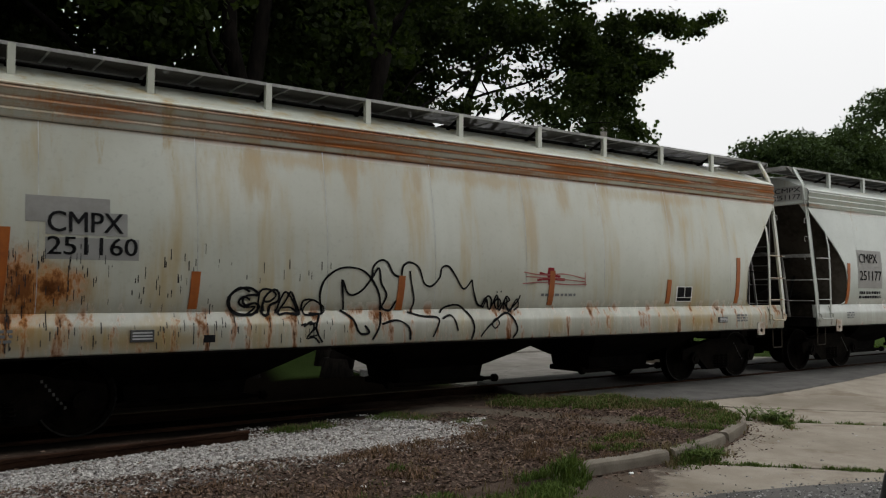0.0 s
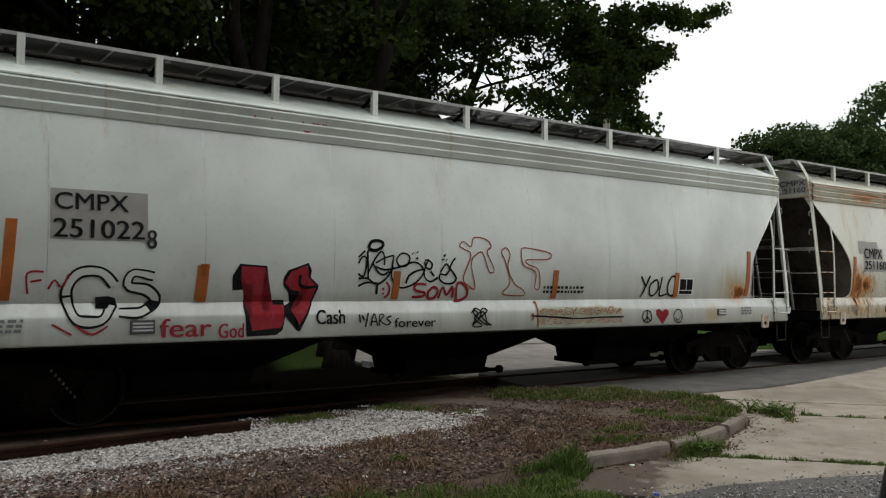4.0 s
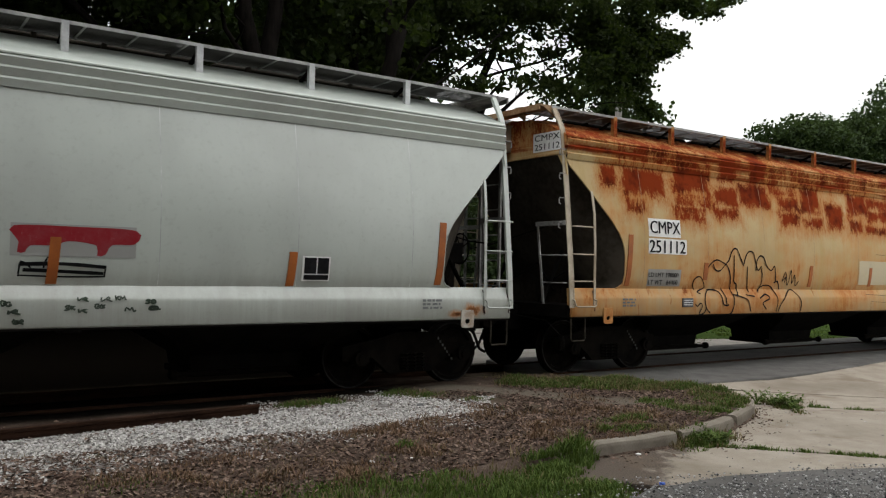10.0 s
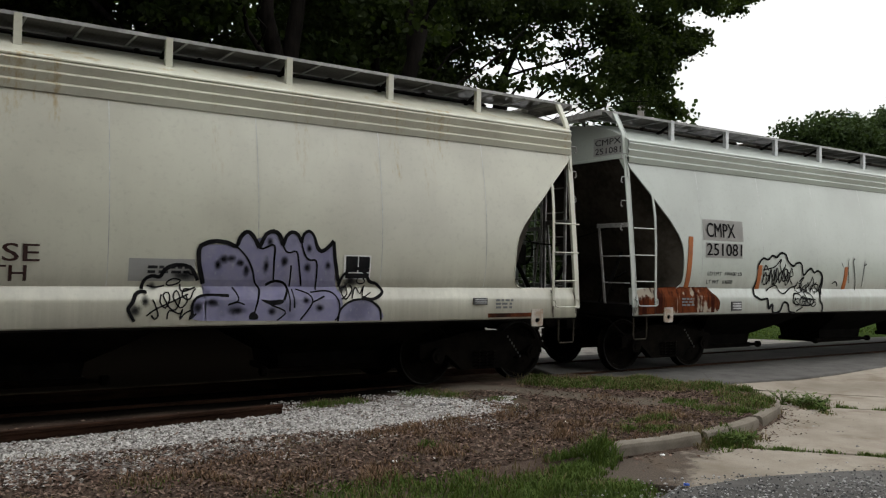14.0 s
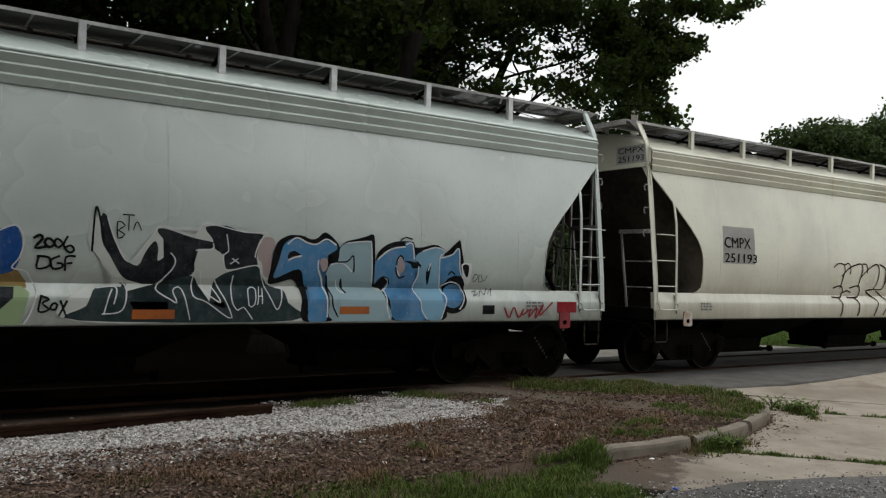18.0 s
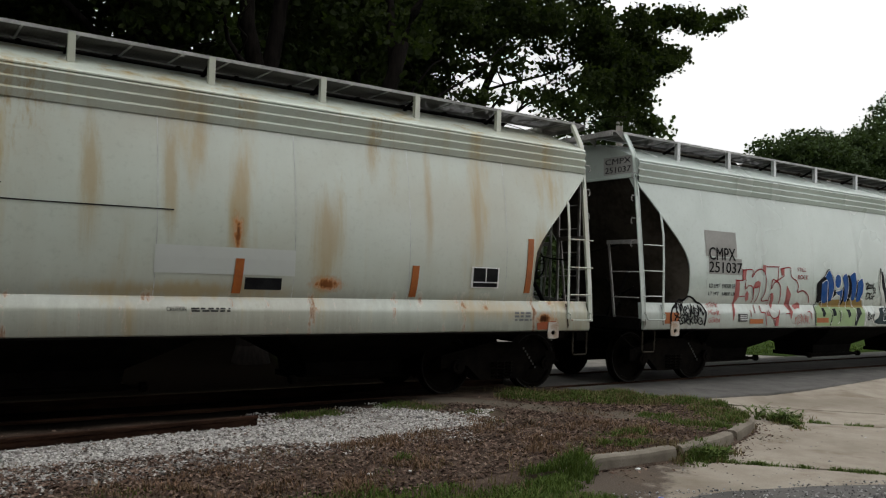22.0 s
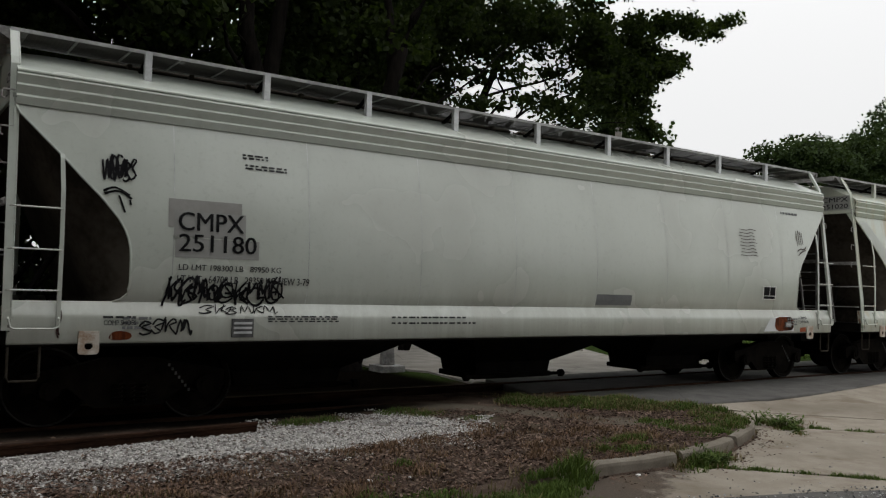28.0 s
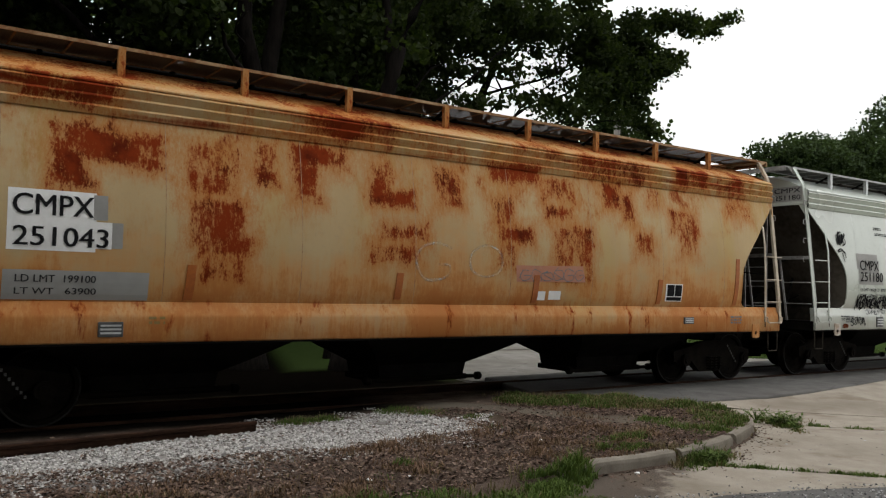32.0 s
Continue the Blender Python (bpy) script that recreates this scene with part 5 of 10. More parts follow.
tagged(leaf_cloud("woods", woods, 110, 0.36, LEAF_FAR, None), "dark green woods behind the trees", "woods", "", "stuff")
for i, (x, y, g) in enumerate(((1.5, 21.5, 0.22), (4.6, 24, 0.26), (-2.2, 22, 0.28), (9.6, 26, 0.24), (-6.5, 25, 0.3), (3.0, 28, 0.25))):
    tree("slender dark woodland tree", (x, y, G), 9, g, (random.uniform(-0.6, 0.6), 0.3), [(0.8, (x + 2, y, 11), 0.1), (0.7, (x - 2, y + 1, 10), 0.1)], around(6, x - 3, x + 3, y - 2, y + 2, 8, 12, 1.0, 1.7), 80, 0.24, LEAF, 50 + 9 * i)


def right_tree(foot, clumps, seed):
    tree("large round-crowned tree in the distance", foot, 7, 0.4, (0.3, 0.2), [(0.9, (foot[0] + 2, foot[1], 11), 0.2), (0.8, (foot[0] - 2, foot[1], 10), 0.2)], clumps, 300, 0.24, LEAF_FAR, seed)


EAST = 1.2
right_tree((63 + EAST, 40, G), [(x + EAST, y, z + 0.4, r * 1.1) for x, y, z, r in around(20, 61, 69, 38.5, 42, 4, 12.5, 1.6, 2.4) + around(26, 61, 73, 38.5, 42, 9, 13.6, 1.2, 1.9) + [(60.6, 40, 12.6, 1.1), (61.8, 40, 13.4, 1.2), (64, 40, 14.3, 1.4), (66.3, 40, 14.4, 1.4), (68.5, 40, 14.0, 1.5), (60.6, 40, 10.5, 1.5)]], 71)
right_tree((74 + EAST, 39, G), [(x + EAST, y, z + 0.4, r * 1.1) for x, y, z, r in around(34, 70, 83, 37, 42, 3, 14.5, 1.8, 3.0) + [(71.5, 40, 14.8, 1.4), (73.5, 40, 15.6, 1.4), (75.5, 40, 16.6, 1.5), (78, 40, 18.2, 1.8), (81, 40, 20.0, 2.0)]], 83)
right_tree((88 + EAST, 36, G), [(x + EAST, y, z + 0.4, r * 1.1) for x, y, z, r in around(34, 82, 102, 34, 42, 4, 21, 2.0, 3.4)], 97)

# foliage above the view, added only to shade the trees below it
canopy = around(80, -14, 14, 16, 32, 12.5, 20, 2.0, 3.0)
tagged(leaf_cloud("tree_canopy", canopy, 26, 0.5, LEAF_FAR, None), "unseen high foliage added to shade the woodland trees", "trees", "", "stuff")

# unseen trees added at the camera's back to shade the flanks of the train
behind = around(190, -46, 8, -19, -13.5, 0.5, 22, 2.2, 3.4) + around(120, -36, 1, -14, -7, 3, 26, 2.0, 3.2) + around(44, 6, 16, -22, -14, 0.5, 12, 2.2, 3.2) + around(26, -50, -38, -14, 8, 0.5, 12, 2.2, 3.4)
tagged(leaf_cloud("street_trees", behind, 30, 0.9, LEAF_FAR, None), "unseen row of dark green trees added to shade the train", "trees", "", "stuff")

# ---- marks, lettering and graffiti on the flanks ----
def spray(name, a, worn=0.25, rough=0.75):
    n = Nodes(name, rough, 0.0, 0.04)
    at = n.place()
    n.bump(n.noise(40, at), 0.05)
    col = n.mix(n.ramp(n.noise(5, at, 5, 0.7), 0.35, 0.75, 0.0, worn), a, tuple(0.7 * c + 0.10 for c in a))
    col = n.mix(n.ramp(n.noise(2.2, n.place((1, 1, 1), (3.3, 0, 1.1)), 3, 0.5), 0.52, 0.72, 0.0, 0.6 * worn), col, tuple(0.45 * c for c in a))
    return n.done(n.mix(n.ramp(n.noise(26, n.place((1, 1, 0.5)), 5, 0.75), 0.56, 0.74, 0.0, 0.5 * worn), col, (0.42, 0.43, 0.41)))


STENCIL = spray("faded_black_stencil", (0.02, 0.02, 0.022), 0.5)
SPRAY_BLACK, SPRAY_RED = spray("black_spray", (0.006, 0.006, 0.007), 0.12), spray("red_spray", (0.24, 0.018, 0.025), 0.25)
SPRAY_ORANGE, SPRAY_YELLOW = spray("orange_brown_spray", (0.28, 0.075, 0.03), 0.4), spray("faded_yellow_spray", (0.46, 0.42, 0.25), 0.5)
SPRAY_BROWN, SPRAY_PURPLE = spray("dark_brown_spray", (0.035, 0.016, 0.014), 0.2), spray("purple_spray", (0.21, 0.205, 0.315), 1.0)
SPRAY_GREY, SPRAY_PINK = spray("grey_smudge", (0.16, 0.165, 0.165), 0.6), spray("pale_red_spray", (0.36, 0.12, 0.11), 0.6)
SPRAY_BLUE, SPRAY_SKY = spray("deep_blue_spray", (0.012, 0.066, 0.235), 0.45), spray("mid_blue_spray", (0.062, 0.205, 0.385), 0.9)
SPRAY_GREEN, SPRAY_OCHRE = spray("pale_green_spray", (0.25, 0.34, 0.18), 0.4), spray("ochre_spray", (0.24, 0.16, 0.05), 0.5)
SPRAY_DARK, SPRAY_WHITE = spray("slate_black_spray", (0.012, 0.015, 0.018), 0.3), spray("white_spray", (0.6, 0.62, 0.62), 0.3)
SPRAY_ICE, SPRAY_ICE_GREY = spray("light_blue_spray", (0.19, 0.37, 0.50), 0.6), spray("pale_grey_blue_spray", (0.27, 0.385, 0.42), 0.4)
SPRAY_SLATE, SPRAY_PINK2 = spray("dark_slate_spray", (0.02, 0.034, 0.036), 0.3), spray("dusty_pink_spray", (0.36, 0.29, 0.28), 0.4)
SPRAY_PAINT = spray("bare_car_paint", (0.50, 0.525, 0.49), 0.2)
SPRAY_SAGE = spray("faded_sage_spray", (0.38, 0.42, 0.33), 0.6)
SPRAY_SAGE_DARK = spray("dark_green_spray", (0.04, 0.055, 0.04), 0.5)
SPRAY_SALMON = spray("salmon_spray", (0.42, 0.19, 0.12), 0.6)
PATCH_GREY2 = spray("pale_grey_patch", (0.30, 0.30, 0.285), 0.4)
CREAM = spray("cream_patch", (0.52, 0.45, 0.31), 0.5)


def scab():
    """Scaling rust: dark crust, red-brown rust and pale paint left between."""
    n = Nodes("scabbed_rust", 0.85, 0.0, 0.1)
    at = n.place((1.6, 1.6, 1.0))
    col = n.mix(n.ramp(n.noise(2.5, at, 5, 0.65), 0.35, 0.62), (0.020, 0.008, 0.005), (0.15, 0.040, 0.014))
    col = n.mix(n.ramp(n.noise(11, at, 5, 0.7), 0.52, 0.7, 0.0, 0.8), col, (0.022, 0.009, 0.006))
    flake = n.math("ADD", n.noise(1.3, n.place((1.2, 1.2, 1.0), (4.2, 0, 0)), 4, 0.6), n.math("MULTIPLY", n.noise(22, at, 4), 0.22))
    col = n.mix(n.ramp(flake, 0.68, 0.78, 0.0, 0.8), col, (0.42, 0.36, 0.27))
    n.bump(n.noise(18, at, 5), 0.6, 0.01)
    return n.done(col)


RUST = scab()
PLATE = plain("dark_plate", (0.05, 0.05, 0.05), (0.11, 0.11, 0.11), 8, 0.5, 0.3)


def face_v(z):
    """Half width at any height, the side sill included."""
    if z > 1.478:
        return flank(z)
    line = ((1.0, 1.602), (1.29, 1.602), (1.315, 1.60), (1.335, 1.593), (1.36, 1.581), (1.46, 1.532), (1.478, 1.523))
    for (a, va), (b, vb) in zip(line, line[1:]):
        if z <= b:
            return va + (vb - va) * max(z - a, 0) / (b - a)
    return 1.523


def on_face(u, z, off=0.006):
    return (u, -face_v(z) - off, z)


def mark(k, name, bm, mat, label=""):
    me = bpy.data.meshes.new(name)
    bm.to_mesh(me)
    bm.free()
    return link(name, me, mat, CARS[k], label)


LAYER = collections.Counter()


def lift(k, kind):
    """Marks painted later lie a hair above earlier ones: patches, then fills, then strokes."""
    LAYER[k, kind] += 1
    base, step = {"patch": (0.003, 0.0004), "fill": (0.0062, 0.00007), "stroke": (0.0108, 0.00006)}[kind]
    return base + step * LAYER[k, kind]


GLYPHS = {}


def lettering(k, words, u0, u1, z0, z1, mat, put=lambda u, z, i: on_face(u, z, 0.0132 + 0.0003 * i)):
    """Painted words: the first letter carries the others."""
    if words not in GLYPHS:
        cu = bpy.data.curves.new("words", "FONT")
        cu.body, cu.resolution_u, cu.offset = words, 3, 0.0
        ob = new("words", cu)
        me = bpy.data.meshes.new_from_object(ob.evaluated_get(bpy.context.evaluated_depsgraph_get()))
        bpy.data.objects.remove(ob)
        home = list(range(len(me.vertices)))

        def root(a):
            while home[a] != a:
                a = home[a]
            return a

        for p in me.polygons:
            for a in p.vertices[1:]:
                home[root(a)] = root(p.vertices[0])
        letters = collections.defaultdict(list)
        for p in me.polygons:
            letters[root(p.vertices[0])].append(tuple(p.vertices))
        GLYPHS[words] = ([v.co.copy() for v in me.vertices], list(letters.values()))
    co, letters = GLYPHS[words]
    xa, xb = min(c.x for c in co), max(c.x for c in co)
    ya, yb = min(c.y for c in co), max(c.y for c in co)
    fat = 0.018 * (z1 - z0)          # heavier strokes
    first = None
    for faces in letters:
        used = sorted({a for f in faces for a in f})
        spot = {a: i for i, a in enumerate(used)}
        vs, fs = [], []
        for i, dx in enumerate((-fat, 0.0, fat)):
            for a in used:
                c = co[a]
                vs.append(put(u0 + dx + (c.x - xa) / (xb - xa) * (u1 - u0), z0 + (c.y - ya) / (yb - ya) * (z1 - z0), i))
            fs += [tuple(spot[a] + i * len(used) for a in f) for f in faces]
        me = bpy.data.meshes.new("letter")
        me.from_pydata(vs, [], fs)
        ob = link("letter" if first else "lettering", me, mat, first or CARS[k])
        first = first or ob
    return first


def sheet(bm, u0, u1, z0, z1, off):
    n = max(2, int((z1 - z0) / 0.06))
    skin(bm, [[on_face(u0, z0 + (z1 - z0) * i / n, off), on_face(u1, z0 + (z1 - z0) * i / n, off)] for i in range(n + 1)])


def patch(k, name, u0, u1, z0, z1, mat, label=""):
    bm = bmesh.new()
    sheet(bm, u0, u1, z0, z1, 0.0135 if name == "sill_reflector" else lift(k, "patch"))
    return mark(k, name, bm, mat, label)


def reflector(k, u, z0, z1):
    bm = bmesh.new()
    n, lean = 6, 0.03 * (z1 - z0)
    rows = []
    for i in range(n + 1):
        z = z0 + (z1 - z0) * i / n
        c = u + lean * (2 * i / n - 1)
        rows.append([on_face(c - 0.055, z, 0.002), on_face(c - 0.055, z, 0.013), on_face(c + 0.055, z, 0.013), on_face(c + 0.055, z, 0.002)])
    skin(bm, rows)
    return mark(k, "reflector", bm, ORANGE, "orange reflective strip")


def placard(k, u0, u1, z0, z1):
    bm = bmesh.new()
    sheet(bm, u0, u1, z0, z1, 0.0095)
    ob = mark(k, "placard", bm, SIGN_WHITE, "white stencil panel with black squares")
    w, h = u1 - u0, z1 - z0
    for a, b, c, d in ((0.07, 0.5, 0.3, 0.95), (0.54, 0.95, 0.3, 0.95), (0.07, 0.95, 0.05, 0.25)):
        bm = bmesh.new()
        sheet(bm, u0 + a * w, u0 + b * w, z0 + c * h, z0 + d * h, 0.0135)
        me = bpy.data.meshes.new("square")
        bm.to_mesh(me)
        bm.free()
        link("square", me, BLACK, ob)


def sill_plate(k, u0, u1, z0, z1):
    """A small framed plate on the sill."""
    bm = bmesh.new()
    box(bm, u0, u1, -1.625, -1.60, z0, z1, 0.006)
    ob = mark(k, "sill_plate", bm, PLATE, "small framed metal plate")
    for i in range(3):
        bm = bmesh.new()
        a = z0 + (z1 - z0) * (0.2 + 0.25 * i)
        box(bm, u0 + 0.025, u1 - 0.025, -1.633, -1.624, a, a + (z1 - z0) * 0.12)
        mark(k, "plate_bar", bm, GALV).parent = ob


def curve(pts, step=0.045):
    """Points along a smooth line through pts."""
    p = [Vector(q) for q in pts]
    if len(p) == 2:
        return [p[0].lerp(p[1], i / 4) for i in range(5)]
    shut = (p[0] - p[-1]).length < 1e-6
    out = []
    for i in range(len(p) - 1):
        a = p[i - 1] if i else (p[-2] if shut else p[0])
        d = p[i + 2] if i + 2 < len(p) else (p[1] if shut else p[-1])
        b, c = p[i], p[i + 1]
        n = max(2, min(12, int((c - b).length / step) + 1))
        for j in range(n):
            f = j / n
            out.append(0.5 * (2 * b + (c - a) * f + (2 * a - 5 * b + 4 * c - d) * f * f + (3 * b - a - 3 * c + d) * f ** 3))
    return out + [p[-1]]


def graffiti(k, mat, wide, label, strokes):
    off, first = lift(k, "stroke"), None
    for s in strokes:
        bm = bmesh.new()
        line = curve(s)
        rows = []
        for i, c in enumerate(line):
            d = line[min(i + 1, len(line) - 1)] - line[max(i - 1, 0)]
            d = d.normalized() if d.length > 1e-6 else Vector((1, 0))
            w = wide / 2 * (0.85 + 0.3 * noise.noise((c.x * 4, c.y * 4, k)))
            m = Vector((-d.y, d.x)) * w
            rows.append([on_face(c.x - m.x, c.y - m.y, off), on_face(c.x + m.x, c.y + m.y, off)])
        skin(bm, rows)
        if first is None:
            first = mark(k, "graffiti", bm, mat, label)
        else:
            mark(k, "stroke", bm, mat).parent = first
    return first


def fill(k, mat, label, pts, rounded=False):
    """A painted area, with rounded corners if so wished."""
    bm = bmesh.new()
    line = curve(pts + pts[:1], 0.06)[:-1] if rounded else [Vector(q) for q in pts]
    if rounded:
        line = [Vector((c.x, max(c.y, 1.035))) for c in line]
    f = bm.faces.new([bm.verts.new((c.x, 0, c.y)) for c in line])
    bmesh.ops.triangulate(bm, faces=[f])
    zs = [c.y for c in line]
    z = math.floor(min(zs) / 0.04) * 0.04
    while z < max(zs):
        bmesh.ops.bisect_plane(bm, geom=list(bm.verts) + list(bm.edges) + list(bm.faces), plane_co=(0, 0, z), plane_no=(0, 0, 1))
        z += 0.04
    off = lift(k, "fill")
    for v in bm.verts:
        v.co = on_face(v.co.x, v.co.z, off)
    return mark(k, "graffiti", bm, mat, label)


def soft_spray():
    """Black overspray, thick in the middle and thinning out to nothing."""
    n = Nodes("soft_black_spray", 0.75, 0.0, 0.08)
    v = n.t.nodes.new("ShaderNodeVectorMath")
    v.operation = "LENGTH"
    n.t.links.new(n.place((2, 0, 2), (-1, 0, -1), "Generated"), v.inputs[0])
    d = n.math("ADD", v.outputs["Value"], n.math("MULTIPLY", n.math("SUBTRACT", n.noise(9, n.place(), 4, 0.6), 0.5), 0.7))
    n.put(n.ramp(d, 0.9, 0.05, 0.0, 0.9), n.bsdf.inputs["Alpha"])
    return n.done((0.012, 0.012, 0.015))


def faint_spray():
    """Washed-out pale paint, worn through in patches."""
    n = Nodes("faint_pale_spray", 0.7, 0.0, 0.05)
    n.put(n.ramp(n.noise(7, n.place(), 5, 0.7), 0.35, 0.7, 0.05, 0.5), n.bsdf.inputs["Alpha"])
    return n.done((0.42, 0.42, 0.36))


SOFT_BLACK, FAINT = soft_spray(), faint_spray()


def smudge(k, u, z, ru, rz):
    """A soft puff of black spray."""
    bm = bmesh.new()
    off = lift(k, "fill") + 0.002
    rows = []
    for i in range(7):
        h = 2 * i / 6 - 1
        rows.append([on_face(u + ru * (2 * j / 6 - 1), z + rz * h, off) for j in range(7)])
    skin(bm, rows)
    return mark(k, "smudge", bm, SOFT_BLACK, "soft puff of black spray paint")


def bars(k, u0, u1, z0, z1, rows, mat):
    """Small worn lettering as rows of short bars."""
    rng, first = random.Random(int(u0 * 100) + k), None
    h = (z1 - z0) / rows
    for r in range(rows):
        u = u0
        while u < u1 - 0.02:
            w = min(rng.uniform(0.03, 0.11), u1 - u)
            bm = bmesh.new()
            sheet(bm, u, u + w, z0 + r * h + 0.2 * h, z0 + r * h + 0.8 * h, 0.009)
            if first is None:
                first = mark(k, "lettering", bm, mat, "row of small worn stencil marks")
            else:
                mark(k, "bar", bm, mat).parent = first
            u += w + rng.uniform(0.015, 0.04)
    return first


def scuffs(k, u0, u1, z0, z1, count):
    rng = random.Random(k)
    bm = bmesh.new()
    for _ in range(count):
        u, z = u0 + (u1 - u0) * rng.random() ** 1.7, rng.uniform(z0, z1)
        h = rng.uniform(0.03, 0.14)
        w = rng.uniform(0.005, 0.013)
        sheet(bm, u, u + w, z, min(z + h, z1 + 0.1), 0.0045)
    return tagged(mark(k, "scuff_mark", bm, STENCIL), "short dark vertical scuffs", "", "", "stuff")


def scrawl(k, mat, wide, label, u0, u1, z0, z1, letters, seed):
    """A quick tag: overlapping looped letters."""
    r2 = random.Random(seed)
    w = (u1 - u0) / letters
    strokes = []
    for i in range(letters):
        a = u0 + w * i
        z, h = z0 + (z1 - z0) * r2.uniform(0.0, 0.15), (z1 - z0) * r2.uniform(0.7, 1.0)
        form = r2.choice((
            ((0.1, 0.9), (0.15, 0.1), (0.3, 0.5), (0.7, 0.95), (0.9, 0.6), (0.4, 0.45), (1.0, 0.0)),
            ((0.9, 0.85), (0.4, 1.0), (0.1, 0.5), (0.4, 0.0), (0.9, 0.2), (0.95, 0.5), (0.5, 0.45)),
            ((0.0, 0.6), (0.5, 1.0), (0.9, 0.8), (0.3, 0.5), (0.8, 0.2), (0.3, 0.0), (0.0, 0.15)),
            ((0.1, 0.0), (0.3, 1.0), (0.5, 0.3), (0.8, 1.0), (1.0, 0.0), (1.2, 0.3)),
            ((0.5, 1.0), (0.1, 0.6), (0.3, 0.05), (0.9, 0.2), (0.8, 0.8), (0.3, 0.7), (1.1, 0.1)),
            ((0.2, 1.0), (0.25, 0.0), (0.4, 0.5), (0.9, 0.9), (0.5, 0.45), (1.0, 0.05))))
        strokes.append([(a + 1.1 * w * (x + r2.uniform(-0.1, 0.1)), z + h * (y + r2.uniform(-0.08, 0.08))) for x, y in form])
        if r2.random() < 0.4:
            c = a + w * r2.random()
            strokes.append([(c, z + h * 0.2), (c + 0.3 * w, z + h * r2.uniform(0.8, 1.2))])
    return graffiti(k, mat, wide, label, strokes)


def end_number(k, words, z0, z1):
    """Lettering on the car's end sheet, below the roof."""
    lettering(k, words, 0.62, 1.24, z0, z1, BLACK, lambda u, z, i: (-0.0045 - 0.0003 * i, -u, z))


for k, number in enumerate(("251177", "251160", "251022", "251112", "251081", "251193", "251037", "251020", "251180", "251043")):
    bm = bmesh.new()
    box(bm, -0.003, 0.001, -1.28, -0.58, 3.77, 4.09)
    mark(k, "number_patch", bm, PATCH_GREY2 if k not in (3, 9) else SIGN_WHITE)
    end_number(k, "CMPX", 3.955, 4.06)
    end_number(k, number, 3.80, 3.905)


for k in range(10):
    for x in (0.0, LONG):        # rust drips below the brackets at the sill's ends
        s = 1 if x == 0.0 else -1
        r2 = random.Random(k * 2 + int(x))
        lines = []
        for u in (0.03, 0.49, 0.50):
            z = 1.44
            line = [(x + s * u, z)]
            while z > r2.uniform(1.08, 1.25):
                z -= r2.uniform(0.05, 0.1)
                line.append((x + s * (u + r2.uniform(-0.02, 0.02)), z))
            lines.append(line)
        graffiti(k, SPRAY_BROWN, 0.02, "dark brown rust drips", lines)

for k in range(10):              # small stencils near both ends of the sill
    bars(k, 1.16, 1.48, 1.16, 1.32, 3, SPRAY_GREY)
    bars(k, LONG - 1.60, LONG - 1.26, 1.16, 1.32, 3, SPRAY_GREY)

patch(6, "sill_plate", 0.54, 0.93, 1.11, 1.31, ORANGE, "orange-brown plate on the sill end")

# ---- marks on the cars ----
patch(0, "number_patch", 1.68, 2.77, 1.84, 2.71, PATCH_GREY)
lettering(0, "CMPX", 1.74, 2.55, 2.42, 2.63, BLACK)
lettering(0, "251177", 1.74, 2.71, 2.02, 2.24, BLACK)
reflector(0, 1.26, 1.49, 2.4)
reflector(3, 14.36, 1.52, 2.41)
reflector(2, 1.32, 1.51, 2.38)
reflector(9, 9.2, 1.52, 1.95)
reflector(9, 12.1, 1.52, 1.95)
bars(0, 1.74, 2.72, 1.59, 1.79, 2, STENCIL)
patch(1, "paint_patch", 1.57, 2.44, 2.47, 2.76, PATCH_GREY)
patch(1, "number_patch", 1.77, 2.63, 2.34, 2.6, PATCH_GREY2)
patch(1, "number_patch", 1.77, 2.76, 2.07, 2.31, PATCH_GREY2)
lettering(1, "CMPX", 1.79, 2.58, 2.37, 2.6, BLACK)
lettering(1, "251160", 1.79, 2.74, 2.12, 2.32, BLACK)
reflector(1, 1.35, 1.51, 2.4)
reflector(1, 3.42, 1.51, 1.96)
reflector(1, 6.35, 1.47, 1.95)
reflector(1, 9.22, 1.52, 2.07)
reflector(1, 12.1, 1.53, 1.96)
reflector(1, 14.16, 1.52, 2.41)
placard(1, 12.31, 12.76, 1.56, 1.84)
sill_plate(1, 2.68, 2.95, 1.14, 1.28)
sill_plate(1, 13.52, 13.79, 1.16, 1.27)
patch(1, "sill_mark", 3.54, 3.68, 1.11, 1.2, BLACK)
fill(1, SPRAY_RED, "red spray blot", [(9.14, 2.12), (9.27, 2.12), (9.28, 1.97), (9.24, 1.83), (9.15, 1.84), (9.12, 1.98)])
graffiti(1, SPRAY_RED, 0.045, "wiped red spray strokes", [
    [(8.95, 2.03), (9.15, 2.0), (9.4, 1.98)], [(8.9, 1.92), (9.15, 1.94), (9.5, 1.93)]])
graffiti(1, SPRAY_PINK, 0.02, "thin wiped red strokes", [
    [(8.62, 2.04), (9.0, 2.0), (9.5, 2.02), (9.95, 1.95)], [(8.66, 1.97), (9.2, 1.95), (9.98, 1.9)], [(8.6, 1.86), (9.0, 1.88), (9.6, 1.85), (10.0, 1.86)], [(9.96, 2.05), (9.97, 1.83)]])
